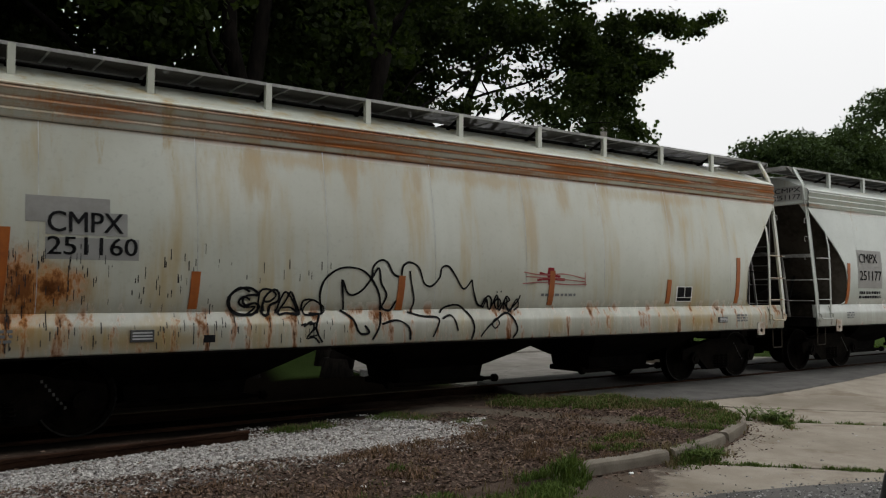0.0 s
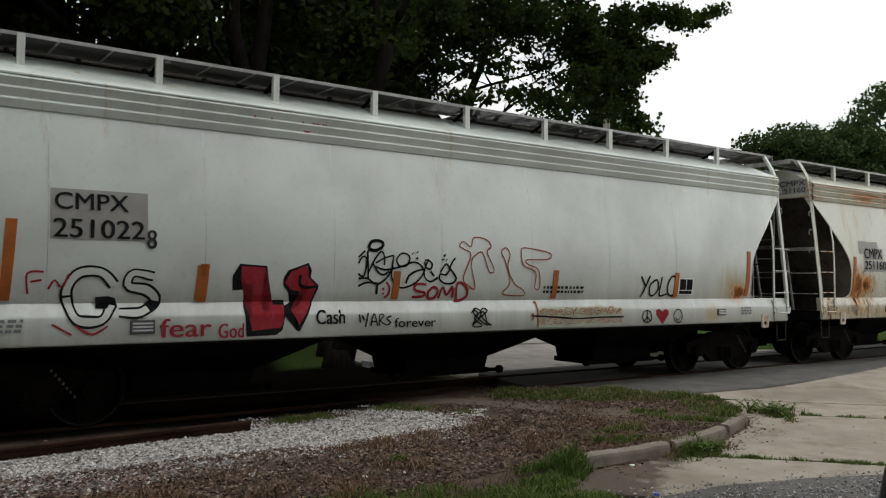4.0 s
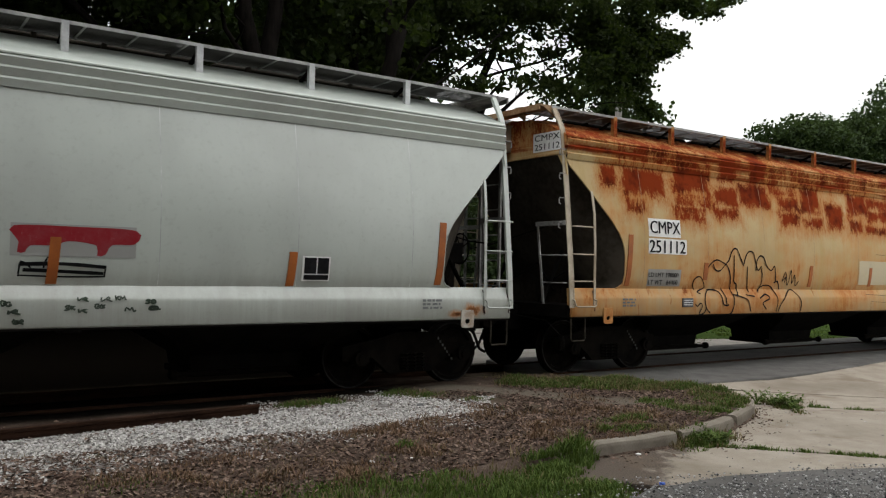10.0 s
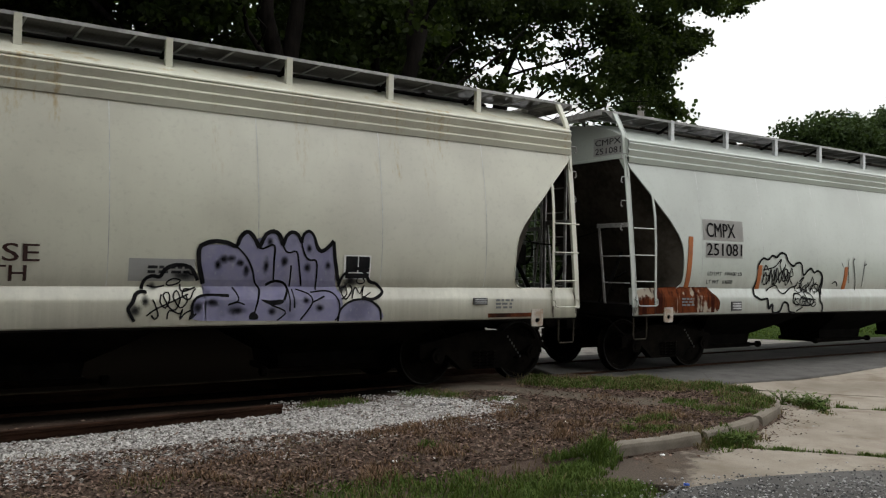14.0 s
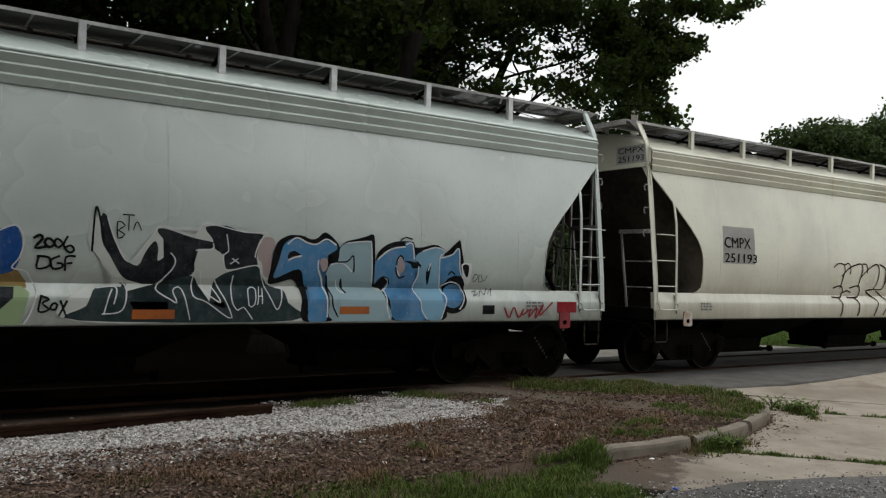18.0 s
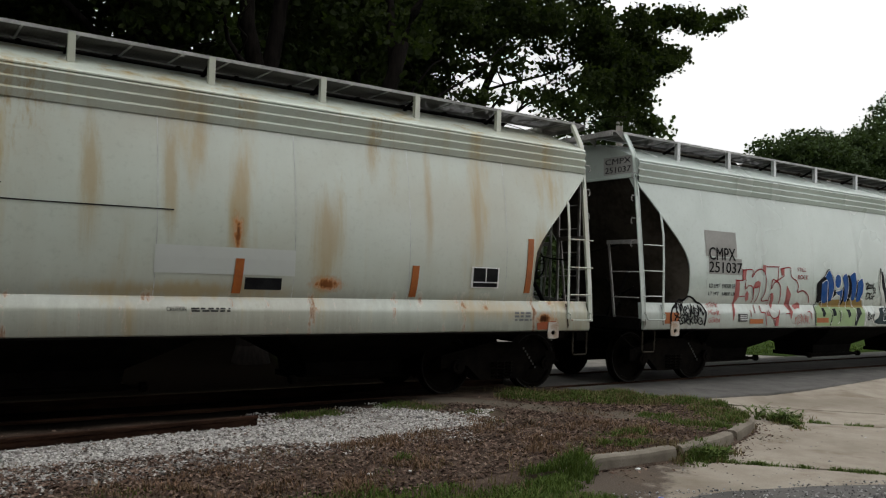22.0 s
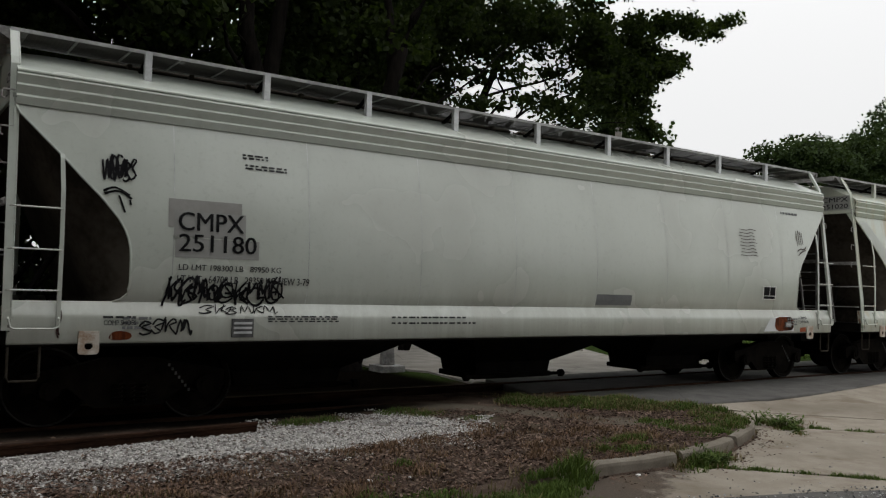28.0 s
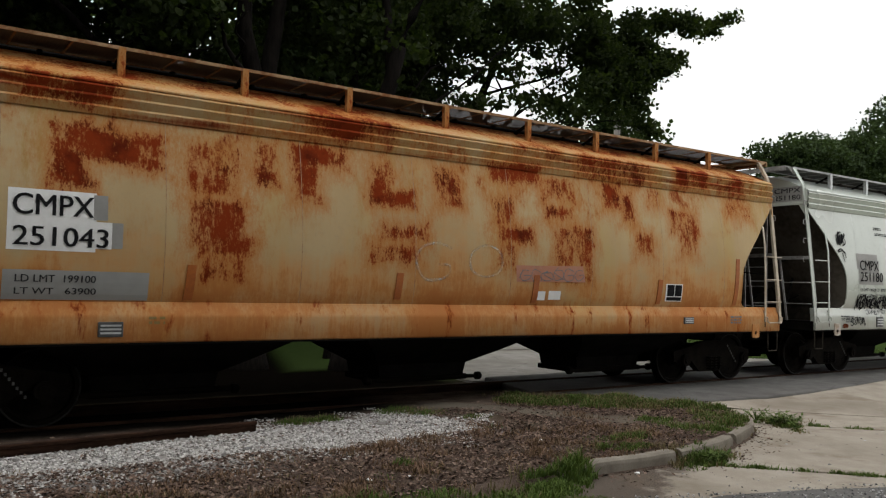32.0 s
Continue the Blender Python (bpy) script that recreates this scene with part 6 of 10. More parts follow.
graffiti(1, SPRAY_BLACK, 0.03, "small black tag", [
    [(7.86, 1.5), (7.9, 1.66), (7.99, 1.62), (8.0, 1.47)], [(8.06, 1.56), (8.12, 1.63), (8.19, 1.56), (8.13, 1.47), (8.06, 1.56)], [(8.25, 1.46), (8.27, 1.66), (8.36, 1.6), (8.27, 1.55), (8.38, 1.45)], [(8.42, 1.5), (8.5, 1.62), (8.55, 1.5), (8.46, 1.45)], [(8.08, 1.72), (8.1, 1.73)], [(8.16, 1.73), (8.18, 1.74)], [(7.98, 1.25), (8.06, 1.33), (8.12, 1.25), (8.04, 1.18), (7.98, 1.25)]])
bars(1, 9, 9.76, 1.65, 1.72, 1, SPRAY_GREY)
graffiti(1, SPRAY_BLACK, 0.036, "black outlined bubble letters", [
    [(5.14, 1.44), (5.09, 1.68), (5.15, 1.88), (5.34, 2.02), (5.53, 2.05), (5.73, 2.01), (5.89, 1.87), (6, 1.68), (6.04, 1.47)],
    [(5.46, 1.48), (5.41, 1.88), (5.49, 1.72), (5.59, 1.68), (5.74, 1.76), (5.87, 1.93), (5.88, 2.05), (5.98, 2.15), (6.11, 2.14), (6.22, 1.97), (6.35, 1.93)],
    [(5.87, 1.91), (5.98, 2.05), (6.02, 1.85), (6.12, 1.68), (6.06, 1.51), (6.2, 1.47), (6.29, 1.6), (6.38, 1.47)],
    [(6.35, 1.95), (6.38, 2.09), (6.49, 2.14), (6.64, 2.07), (6.74, 1.85), (6.87, 1.81), (7.01, 1.94), (7.04, 2.07), (7.16, 2.1), (7.3, 1.95), (7.45, 1.77), (7.6, 1.91)]])
graffiti(1, SPRAY_BLACK, 0.036, "black outlined bubble letters", [
    [(6.49, 2.02), (6.52, 1.85), (6.58, 1.6), (6.54, 1.44)],
    [(7.6, 1.91), (7.64, 1.73), (7.73, 1.55), (7.86, 1.5)],
    [(5.1, 1.44), (5.03, 1.25), (5.12, 1.06)]])
graffiti(1, SPRAY_BLACK, 0.036, "black outlined bubble letters", [
    [(5.41, 1.48), (5.58, 1.36), (5.68, 1.17), (5.83, 1.17), (5.76, 1.27)],
    [(6.04, 1.45), (5.98, 1.23), (5.88, 1.07)],
    [(6.03, 1.28), (6.29, 1.33), (6.48, 1.22), (6.5, 1.05)],
    [(6.48, 1.44), (6.73, 1.38), (7, 1.34), (6.89, 1.08)],
    [(7.03, 1.42), (7.15, 1.51), (7.38, 1.53), (7.56, 1.4), (7.64, 1.19), (7.58, 1.02)],
    [(7.06, 1.34), (7.24, 1.38), (7.34, 1.16)],
    [(7.76, 1.06), (7.94, 1.23), (8.28, 1.41), (8.44, 1.27), (8.48, 1.13), (8.38, 1.02)]])
graffiti(1, SPRAY_BLACK, 0.034, "small black tag", [
    [(4.12, 1.72), (3.99, 1.77), (3.87, 1.68), (3.84, 1.57), (3.93, 1.45), (4.09, 1.44), (4.2, 1.53), (4.06, 1.53), (3.98, 1.59), (4.04, 1.66), (4.13, 1.62)],
    [(4.24, 1.45), (4.25, 1.72), (4.38, 1.75), (4.47, 1.68), (4.39, 1.6), (4.3, 1.59), (4.32, 1.47)],
    [(4.48, 1.45), (4.6, 1.72), (4.8, 1.45), (4.69, 1.52), (4.57, 1.52)],
    [(4.84, 1.48), (4.85, 1.6), (4.97, 1.62), (5.1, 1.56), (5.14, 1.44), (4.94, 1.44)],
    [(4.85, 1.27), (4.96, 1.33), (5, 1.25), (4.89, 1.12), (5, 1.13), (5.08, 1.05)]])
graffiti(1, SPRAY_BLACK, 0.034, "small black tag", [
    [(7.82, 1.52), (7.88, 1.64), (7.98, 1.46), (8.09, 1.68), (8.17, 1.45), (8.28, 1.64), (8.35, 1.43), (8.52, 1.59), (8.56, 1.68)]])
scuffs(1, 1.4, 3.9, 1.05, 2.2, 90)
graffiti(1, SPRAY_BLACK, 0.04, "black outlined letters", [
    [(4.24, 1.68), (4.14, 1.76), (4, 1.76), (3.87, 1.68), (3.87, 1.54), (3.98, 1.45), (4.17, 1.44), (4.26, 1.53), (4.19, 1.58), (4.07, 1.55), (4.03, 1.63), (4.12, 1.68), (4.24, 1.68)],
    [(4.3, 1.44), (4.32, 1.65), (4.44, 1.75), (4.51, 1.7), (4.5, 1.6), (4.4, 1.55), (4.38, 1.44), (4.3, 1.44)],
    [(4.51, 1.44), (4.61, 1.61), (4.67, 1.72), (4.75, 1.58), (4.81, 1.44), (4.71, 1.44), (4.62, 1.45), (4.51, 1.44)]])
graffiti(1, SPRAY_BLACK, 0.026, "black outlined letters", [
    [(4.87, 1.44), (4.89, 1.55), (4.99, 1.61), (5.13, 1.55), (5.17, 1.46), (4.99, 1.42), (4.87, 1.44)],
    [(4.81, 1.29), (4.88, 1.31)],
    [(4.93, 1.29), (5.04, 1.32), (5.02, 1.25), (4.92, 1.15), (5.07, 1.16)]])
scuffs(1, 0.2, 5.6, 1.06, 1.33, 110)
scuffs(1, 2.0, 6.0, 1.6, 2.1, 40)
patch(2, "number_patch", 1.72, 2.76, 2.18, 2.74, PATCH_GREY)
lettering(2, "CMPX", 1.76, 2.54, 2.51, 2.7, BLACK)
lettering(2, "251022", 1.75, 2.72, 2.2, 2.41, BLACK)
reflector(2, 3.43, 1.48, 1.94)
reflector(2, 6.17, 1.5, 1.89)
reflector(2, 9.19, 1.5, 1.95)
reflector(2, 12.19, 1.5, 1.95)
reflector(2, 14.35, 1.52, 2.4)
reflector(2, 3.4, 1.51, 1.92)
placard(2, 12.25, 12.66, 1.55, 1.85)
sill_plate(2, 13.36, 13.61, 1.16, 1.28)
fill(2, SPRAY_BLACK, "black shade of a red letter", [(3.79, 1.80), (3.88, 1.95), (4.24, 1.93), (4.21, 1.50), (4.30, 1.50), (4.50, 1.50), (4.50, 1.34), (4.46, 1.12), (4.37, 1.06), (3.98, 1.05), (3.95, 1.41), (3.96, 1.63), (3.80, 1.62)])
fill(2, SPRAY_RED, "solid red letter", [(3.90, 1.92), (4.22, 1.91), (4.18, 1.53), (4.20, 1.35), (4.28, 1.35), (4.32, 1.47), (4.49, 1.47), (4.47, 1.22), (4.43, 1.15), (4.05, 1.12), (4.03, 1.35), (4.02, 1.44), (4.06, 1.69), (3.91, 1.72)])
fill(2, SPRAY_BLACK, "black shade of a red figure", [(4.47, 1.78), (4.53, 1.88), (4.81, 1.98), (4.86, 1.89), (4.85, 1.79), (4.97, 1.69), (4.96, 1.63), (4.88, 1.43), (4.70, 1.10), (4.66, 1.10), (4.48, 1.31), (4.50, 1.43), (4.65, 1.50), (4.69, 1.56), (4.55, 1.59), (4.47, 1.69)])
fill(2, SPRAY_RED, "solid red figure", [(4.49, 1.72), (4.57, 1.86), (4.80, 1.95), (4.82, 1.79), (4.93, 1.69), (4.93, 1.65), (4.86, 1.43), (4.69, 1.18), (4.58, 1.37), (4.71, 1.43), (4.80, 1.59), (4.58, 1.63)])
graffiti(2, SPRAY_BLACK, 0.04, "black inner line of a red figure", [[(4.70, 1.82), (4.70, 1.70), (4.78, 1.66), (4.93, 1.67)]])
sill_plate(2, 2.58, 2.86, 1.12, 1.28)
lettering(2, "Cash", 4.93, 5.35, 1.18, 1.37, SPRAY_BLACK)
lettering(2, "God", 3.62, 3.94, 1.04, 1.22, SPRAY_RED)
lettering(2, "8", 2.75, 2.86, 2.10, 2.32, STENCIL)
graffiti(2, SPRAY_ORANGE, 0.022, "thin orange outline letters", [
    [(7.25, 2.28), (7.33, 2.35), (7.46, 2.27), (7.52, 2.41), (7.76, 2.39), (7.85, 2.28), (7.77, 2.2), (7.91, 1.94), (7.82, 1.9), (7.72, 2.12), (7.64, 2.2), (7.47, 2.04), (7.56, 1.66), (7.43, 1.7), (7.33, 1.81), (7.46, 2.15), (7.34, 2.23), (7.25, 2.28)],
    [(8.05, 2.21), (8.14, 2.28), (8.22, 2.18), (8.18, 1.98), (8.32, 1.74), (8.52, 1.63), (8.54, 1.55), (8.24, 1.55), (8.1, 1.59), (8.23, 1.74), (8.13, 2.06), (8.05, 2.21)]])
graffiti(2, SPRAY_ORANGE, 0.022, "thin orange outline letters", [
    [(8.45, 2.22), (8.5, 2.29), (8.98, 2.24), (9.09, 2.18), (8.99, 2.12), (8.55, 2.1), (8.6, 2.03), (8.81, 1.95), (8.85, 1.67), (8.75, 1.67), (8.75, 1.91), (8.5, 2.02), (8.45, 2.22)]])
graffiti(2, SPRAY_BLACK, 0.025, "black marker drawings", [
    [(11.49, 1.17), (11.45, 1.25), (11.37, 1.28), (11.28, 1.25), (11.24, 1.17), (11.29, 1.09), (11.38, 1.07), (11.46, 1.1), (11.49, 1.17)],
    [(11.37, 1.27), (11.36, 1.08)],
    [(11.37, 1.17), (11.29, 1.1)],
    [(11.37, 1.17), (11.44, 1.1)],
    [(12.32, 1.17), (12.28, 1.26), (12.2, 1.29), (12.12, 1.25), (12.08, 1.17), (12.12, 1.09), (12.21, 1.05), (12.29, 1.09), (12.32, 1.17)],
    [(12.13, 1.14), (12.2, 1.09), (12.26, 1.15)],
    [(7.47, 1.29), (7.53, 1.33), (7.6, 1.27), (7.5, 1.1), (7.68, 1.1), (7.53, 1.21), (7.64, 1.3), (7.73, 1.28), (7.77, 1.09)]])
fill(2, SPRAY_RED, "red painted heart", [(11.78, 1.03), (11.62, 1.2), (11.62, 1.28), (11.69, 1.31), (11.77, 1.25), (11.85, 1.3), (11.94, 1.28), (11.95, 1.21)])
graffiti(2, SPRAY_RED, 0.03, "red tag on the eave", [
    [(4.12, 3.91), (4.17, 3.95), (4.12, 3.84), (4.17, 3.75), (4.32, 3.79), (4.38, 3.88), (4.54, 3.87), (4.63, 3.9), (4.61, 3.96), (4.44, 3.96), (4.36, 3.91)],
    [(4.8, 3.92), (4.8, 3.74), (4.92, 3.75), (4.93, 3.91), (4.86, 3.93)],
    [(4.97, 3.92), (4.97, 3.76)],
    [(5.02, 3.9), (5.01, 3.75), (5.1, 3.77), (5.09, 3.88)],
    [(5.13, 3.92), (5.15, 3.77), (5.2, 3.84)]])
for wide, mat, words in ((0.15, SPRAY_BLACK, "black double outline tag"), (0.09, SPRAY_PAINT, "paint left bare inside an outline tag")):
    graffiti(2, mat, wide, words, [
        [(2.40, 1.68), (2.26, 1.82), (2.03, 1.81), (1.91, 1.64), (1.93, 1.46), (2.02, 1.29), (2.26, 1.28), (2.36, 1.41), (2.38, 1.48), (2.21, 1.48)],
        [(2.84, 1.78), (2.62, 1.82), (2.55, 1.73), (2.58, 1.66), (2.77, 1.62), (2.87, 1.50), (2.70, 1.37), (2.46, 1.37)]])
lettering(2, "fear", 2.92, 3.53, 1.07, 1.29, SPRAY_RED)
graffiti(2, SPRAY_RED, 0.025, "small red tag", [
    [(1.52, 1.58), (1.51, 1.8), (1.67, 1.82)],
    [(1.54, 1.71), (1.65, 1.73)],
    [(1.72, 1.63), (1.78, 1.73), (1.86, 1.65), (1.92, 1.8)],
    [(1.76, 1.25), (1.96, 1.13)],
    [(2, 1.23), (2.17, 1.13), (2.34, 1.22)]])
graffiti(2, SPRAY_BLACK, 0.032, "black looping tag", [
    [(5.55, 2.07), (5.65, 2.16)],
    [(5.55, 1.85), (5.64, 1.82), (5.68, 2.05), (5.61, 2.08), (5.55, 1.99)],
    [(5.69, 2.16), (5.71, 1.77)],
    [(5.56, 1.78), (5.69, 1.79), (5.85, 1.71), (6.01, 1.8), (6.1, 1.96)],
    [(5.71, 1.87), (5.8, 2.04), (5.91, 2.16), (5.96, 2.08), (5.96, 1.97)],
    [(5.77, 2), (5.87, 1.87), (5.96, 1.84), (6.04, 1.89)],
    [(5.82, 2), (5.96, 2.07), (6.11, 2.11)],
    [(6.11, 2.1), (6.09, 1.95), (6.08, 1.83), (6.14, 1.71), (6.26, 1.66), (6.43, 1.7), (6.57, 1.8), (6.62, 1.91), (6.54, 2), (6.42, 2.02), (6.25, 1.96), (5.98, 1.91), (5.82, 1.95)]])
graffiti(2, SPRAY_BLACK, 0.032, "black looping tag", [
    [(6.16, 2.06), (6.24, 2.14), (6.34, 2.13), (6.38, 2.07), (6.32, 1.97), (6.2, 1.97), (6.16, 2.06)],
    [(6.33, 1.72), (6.37, 1.83), (6.5, 1.9), (6.61, 1.92)],
    [(5.86, 1.71), (5.86, 1.57)],
    [(5.56, 1.68), (5.69, 1.73), (5.85, 1.72)],
    [(6.63, 2.05), (6.69, 2.06), (6.76, 2.01), (6.74, 1.93), (6.66, 1.95), (6.63, 2.03)],
    [(6.69, 2.05), (6.63, 1.91), (6.65, 1.8), (6.75, 1.75), (6.87, 1.81)],
    [(6.74, 1.9), (6.8, 1.83)]])
graffiti(2, SPRAY_BLACK, 0.032, "black looping tag", [
    [(6.91, 1.89), (7.01, 2.01), (7.07, 1.93), (7.01, 1.85), (6.91, 1.86), (6.9, 1.79), (6.99, 1.73), (7.13, 1.73), (7.2, 1.8), (7.12, 1.91), (7.08, 1.95), (7.12, 2.04), (7.18, 2.1)]])
graffiti(2, SPRAY_BLACK, 0.055, "black ring and dots", [
    [(5.71, 2.2), (5.74, 2.28), (5.84, 2.31), (5.93, 2.28), (5.92, 2.22), (5.82, 2.17), (5.74, 2.18), (5.71, 2.2)],
    [(6.42, 2.15), (6.43, 2.14)],
    [(6.5, 2.17), (6.51, 2.16)],
    [(6.49, 2.09), (6.51, 2.07)],
    [(6.97, 2.14), (6.99, 2.12)],
    [(6.95, 2.08), (6.96, 2.06)],
    [(7.01, 2.07), (7.02, 2.06)]])
graffiti(2, SPRAY_RED, 0.05, "red spray letters", [
    [(6.68, 1.71), (6.5, 1.71), (6.49, 1.63), (6.66, 1.59), (6.63, 1.54), (6.45, 1.53)],
    [(6.78, 1.66), (6.72, 1.6), (6.74, 1.51), (6.84, 1.52), (6.89, 1.62), (6.83, 1.67), (6.78, 1.66)],
    [(6.91, 1.51), (6.97, 1.67), (7.05, 1.56), (7.14, 1.68), (7.16, 1.52)],
    [(7.24, 1.46), (7.22, 1.71), (7.32, 1.73), (7.42, 1.64), (7.41, 1.53), (7.3, 1.48), (7.2, 1.48)]])
graffiti(2, SPRAY_RED, 0.035, "red spray face", [
    [(6, 1.74), (6.06, 1.67), (6.05, 1.57), (5.99, 1.52)],
    [(5.95, 1.66), (5.97, 1.63)],
    [(5.96, 1.59), (5.97, 1.57)]])
graffiti(2, SPRAY_BLACK, 0.026, "black marker letters", [
    [(5.57, 1.3), (5.59, 1.19)],
    [(5.61, 1.29), (5.65, 1.22)],
    [(5.71, 1.32), (5.67, 1.13)],
    [(5.75, 1.14), (5.8, 1.31), (5.86, 1.14)],
    [(5.77, 1.2), (5.84, 1.2)],
    [(5.89, 1.14), (5.89, 1.29), (5.96, 1.28), (5.9, 1.21), (6, 1.15)],
    [(6.08, 1.27), (6, 1.24), (6.07, 1.18), (6.01, 1.15)],
    [(7.49, 1.11), (7.71, 1.27), (7.78, 1.33), (7.71, 1.36), (7.64, 1.3), (7.71, 1.19), (7.86, 1.1)],
    [(7.86, 1.11), (7.72, 1.13), (7.54, 1.26), (7.51, 1.33), (7.58, 1.36), (7.66, 1.29), (7.57, 1.16), (7.49, 1.11)]])
bars(2, 8.94, 9.83, 1.57, 1.71, 2, BLACK)
graffiti(2, SPRAY_BLACK, 0.04, "black spray letters", [
    [(11.23, 1.87), (11.35, 1.71)],
    [(11.46, 1.89), (11.25, 1.51)],
    [(11.6, 1.81), (11.47, 1.72), (11.48, 1.57), (11.58, 1.54), (11.69, 1.65), (11.67, 1.79), (11.6, 1.81)],
    [(11.78, 1.88), (11.74, 1.55), (11.94, 1.57)],
    [(12.05, 1.88), (11.95, 1.73), (11.98, 1.57), (12.11, 1.54), (12.21, 1.68), (12.17, 1.85), (12.05, 1.88)]])
lettering(2, "forever", 6.13, 6.83, 1.11, 1.24, SPRAY_BLACK)
fill(2, SPRAY_SAGE, "faded green sill painting", [(8.79, 1.37), (10.71, 1.35), (10.7, 1.06), (8.82, 1.04)])
graffiti(2, SPRAY_ORANGE, 0.03, "orange edge of a sill painting", [
    [(8.65, 1.22), (8.7, 1.27), (8.68, 1.15), (8.71, 1.23)],
    [(8.74, 1.43), (8.8, 1.45)],
    [(8.79, 1.43), (8.8, 1.06)]])
scrawl(2, SPRAY_ORANGE, 0.016, "orange looped writing", 8.83, 10.71, 1.22, 1.36, 11, 41)
scrawl(2, SPRAY_PINK, 0.014, "faded red looped writing", 8.83, 10.71, 1.08, 1.18, 11, 42)
scrawl(2, SPRAY_YELLOW, 0.012, "faded yellow looped writing", 8.83, 10.71, 1.08, 1.35, 14, 43)
graffiti(2, SPRAY_BLACK, 0.032, "black line through a sill painting", [
    [(8.68, 1.23), (9.18, 1.2), (9.66, 1.17), (10.16, 1.18), (10.77, 1.18)]])
patch(3, "number_patch", 1.81, 2.66, 2.39, 2.71, SIGN_WHITE)
patch(3, "number_patch", 1.8, 2.82, 2.09, 2.36, SIGN_WHITE)
patch(3, "paint_patch", 1.81, 2.69, 1.52, 1.82, PATCH_GREY)
lettering(3, "CMPX", 1.85, 2.64, 2.45, 2.67, BLACK)
lettering(3, "251112", 1.82, 2.77, 2.11, 2.33, BLACK)
lettering(3, "LD LMT 198000", 1.82, 2.61, 1.68, 1.76, BLACK)
lettering(3, "LT WT   64400", 1.83, 2.61, 1.55, 1.63, BLACK)
reflector(3, 1.33, 1.52, 2.4)
reflector(3, 3.38, 1.64, 1.96)
reflector(3, 6.82, 1.53, 1.97)
reflector(3, 9.19, 1.55, 1.97)
reflector(3, 12.135, 1.53, 1.96)
placard(3, 12.29, 12.69, 1.6, 1.91)
graffiti(3, STENCIL, 0.009, "thin dark scrapes", [
    [(9.87, 2.71), (10.6, 2.69), (11.4, 2.65)],
    [(9.4, 2.28), (9.85, 2.26)],
    [(10.09, 2.26), (11.04, 2.2)]])
graffiti(3, STENCIL, 0.009, "thin dark scrapes along the sill", [
    [(9.0, 1.38), (10.0, 1.345), (10.69, 1.32)],
    [(9.2, 1.215), (9.8, 1.195), (10.46, 1.17)]])
sill_plate(3, 2.71, 3, 1.15, 1.31)
sill_plate(3, 13.84, 14.19, 1.17, 1.31)
patch(3, "paint_patch", 8.72, 10.21, 1.59, 2.12, CREAM)
graffiti(3, SPRAY_BLACK, 0.03, "black outlined bubble letters", [
    [(3.41, 1.64), (3.39, 1.78), (3.49, 1.93), (3.67, 2.02), (3.86, 1.98), (4.01, 1.91), (4.12, 1.71), (4.16, 1.51)],
    [(3.58, 1.94), (3.65, 1.84), (3.79, 1.82), (3.93, 1.93), (4.05, 2.03), (4.1, 2.15), (4.18, 2.24), (4.29, 2.24), (4.4, 2.08), (4.51, 1.92)],
    [(4.2, 2.12), (4.24, 1.63), (4.32, 1.59), (4.38, 1.42), (4.31, 1.34)],
    [(4.51, 1.96), (4.58, 2.13), (4.68, 2.21), (4.81, 2.18), (4.9, 1.97), (4.98, 1.85), (5.08, 1.93)],
    [(4.63, 1.92), (4.66, 1.63), (4.74, 1.42)]])
graffiti(3, SPRAY_BLACK, 0.03, "black outlined bubble letters", [
    [(4.91, 1.84), (4.92, 2.01), (5.02, 2.13), (5.15, 2.1), (5.25, 1.94), (5.42, 1.85), (5.52, 1.94), (5.6, 1.64)],
    [(5.09, 1.89), (5.13, 1.64), (5.05, 1.42)]])
graffiti(3, SPRAY_BLACK, 0.03, "black outlined bubble letters", [
    [(3.47, 1.46), (3.7, 1.46), (3.83, 1.39), (3.9, 1.19), (4.06, 1.18)],
    [(3.89, 1.5), (3.96, 1.35), (4, 1.15)],
    [(3.47, 1.45), (3.35, 1.31), (3.4, 1.11), (3.5, 1.04)],
    [(4.16, 1.51), (4.23, 1.26), (4.16, 1.06), (4.07, 1)],
    [(4.21, 1.38), (4.41, 1.34), (4.66, 1.26), (4.74, 1.05)],
    [(4.61, 1.37), (4.87, 1.34)],
    [(5, 1.42), (5.16, 1.54), (5.38, 1.55), (5.55, 1.47), (5.64, 1.25), (5.58, 1.04)],
    [(5.03, 1.3), (5.25, 1.38), (5.36, 1.3), (5.14, 1.21), (5.25, 1.09)],
    [(5.64, 1.04), (5.81, 1.25), (6.13, 1.47), (6.34, 1.38), (6.46, 1.2), (6.4, 1.02)]])
graffiti(3, SPRAY_BLACK, 0.03, "black outlined bubble letters", [
    [(5.54, 1.6), (5.65, 1.64), (5.78, 1.47)]])
graffiti(3, SPRAY_BLACK, 0.026, "small black tag", [
    [(3.11, 1.46), (3.04, 1.58), (3.11, 1.68), (3.23, 1.7), (3.32, 1.62), (3.39, 1.5), (3.27, 1.46), (3.17, 1.42), (3.26, 1.39)],
    [(3.07, 1.2), (3.13, 1.16), (3.22, 1.22), (3.27, 1.16), (3.18, 1.02), (3.32, 1.04), (3.4, 1.15)],
    [(5.89, 1.6), (5.93, 1.73), (5.82, 1.64), (5.91, 1.82), (6.01, 1.56), (6.1, 1.87), (6.16, 1.6), (6.23, 1.78), (6.3, 1.56), (6.39, 1.65)]])
patch(4, "number_patch", 1.72, 2.85, 2.34, 2.72, PATCH_GREY)
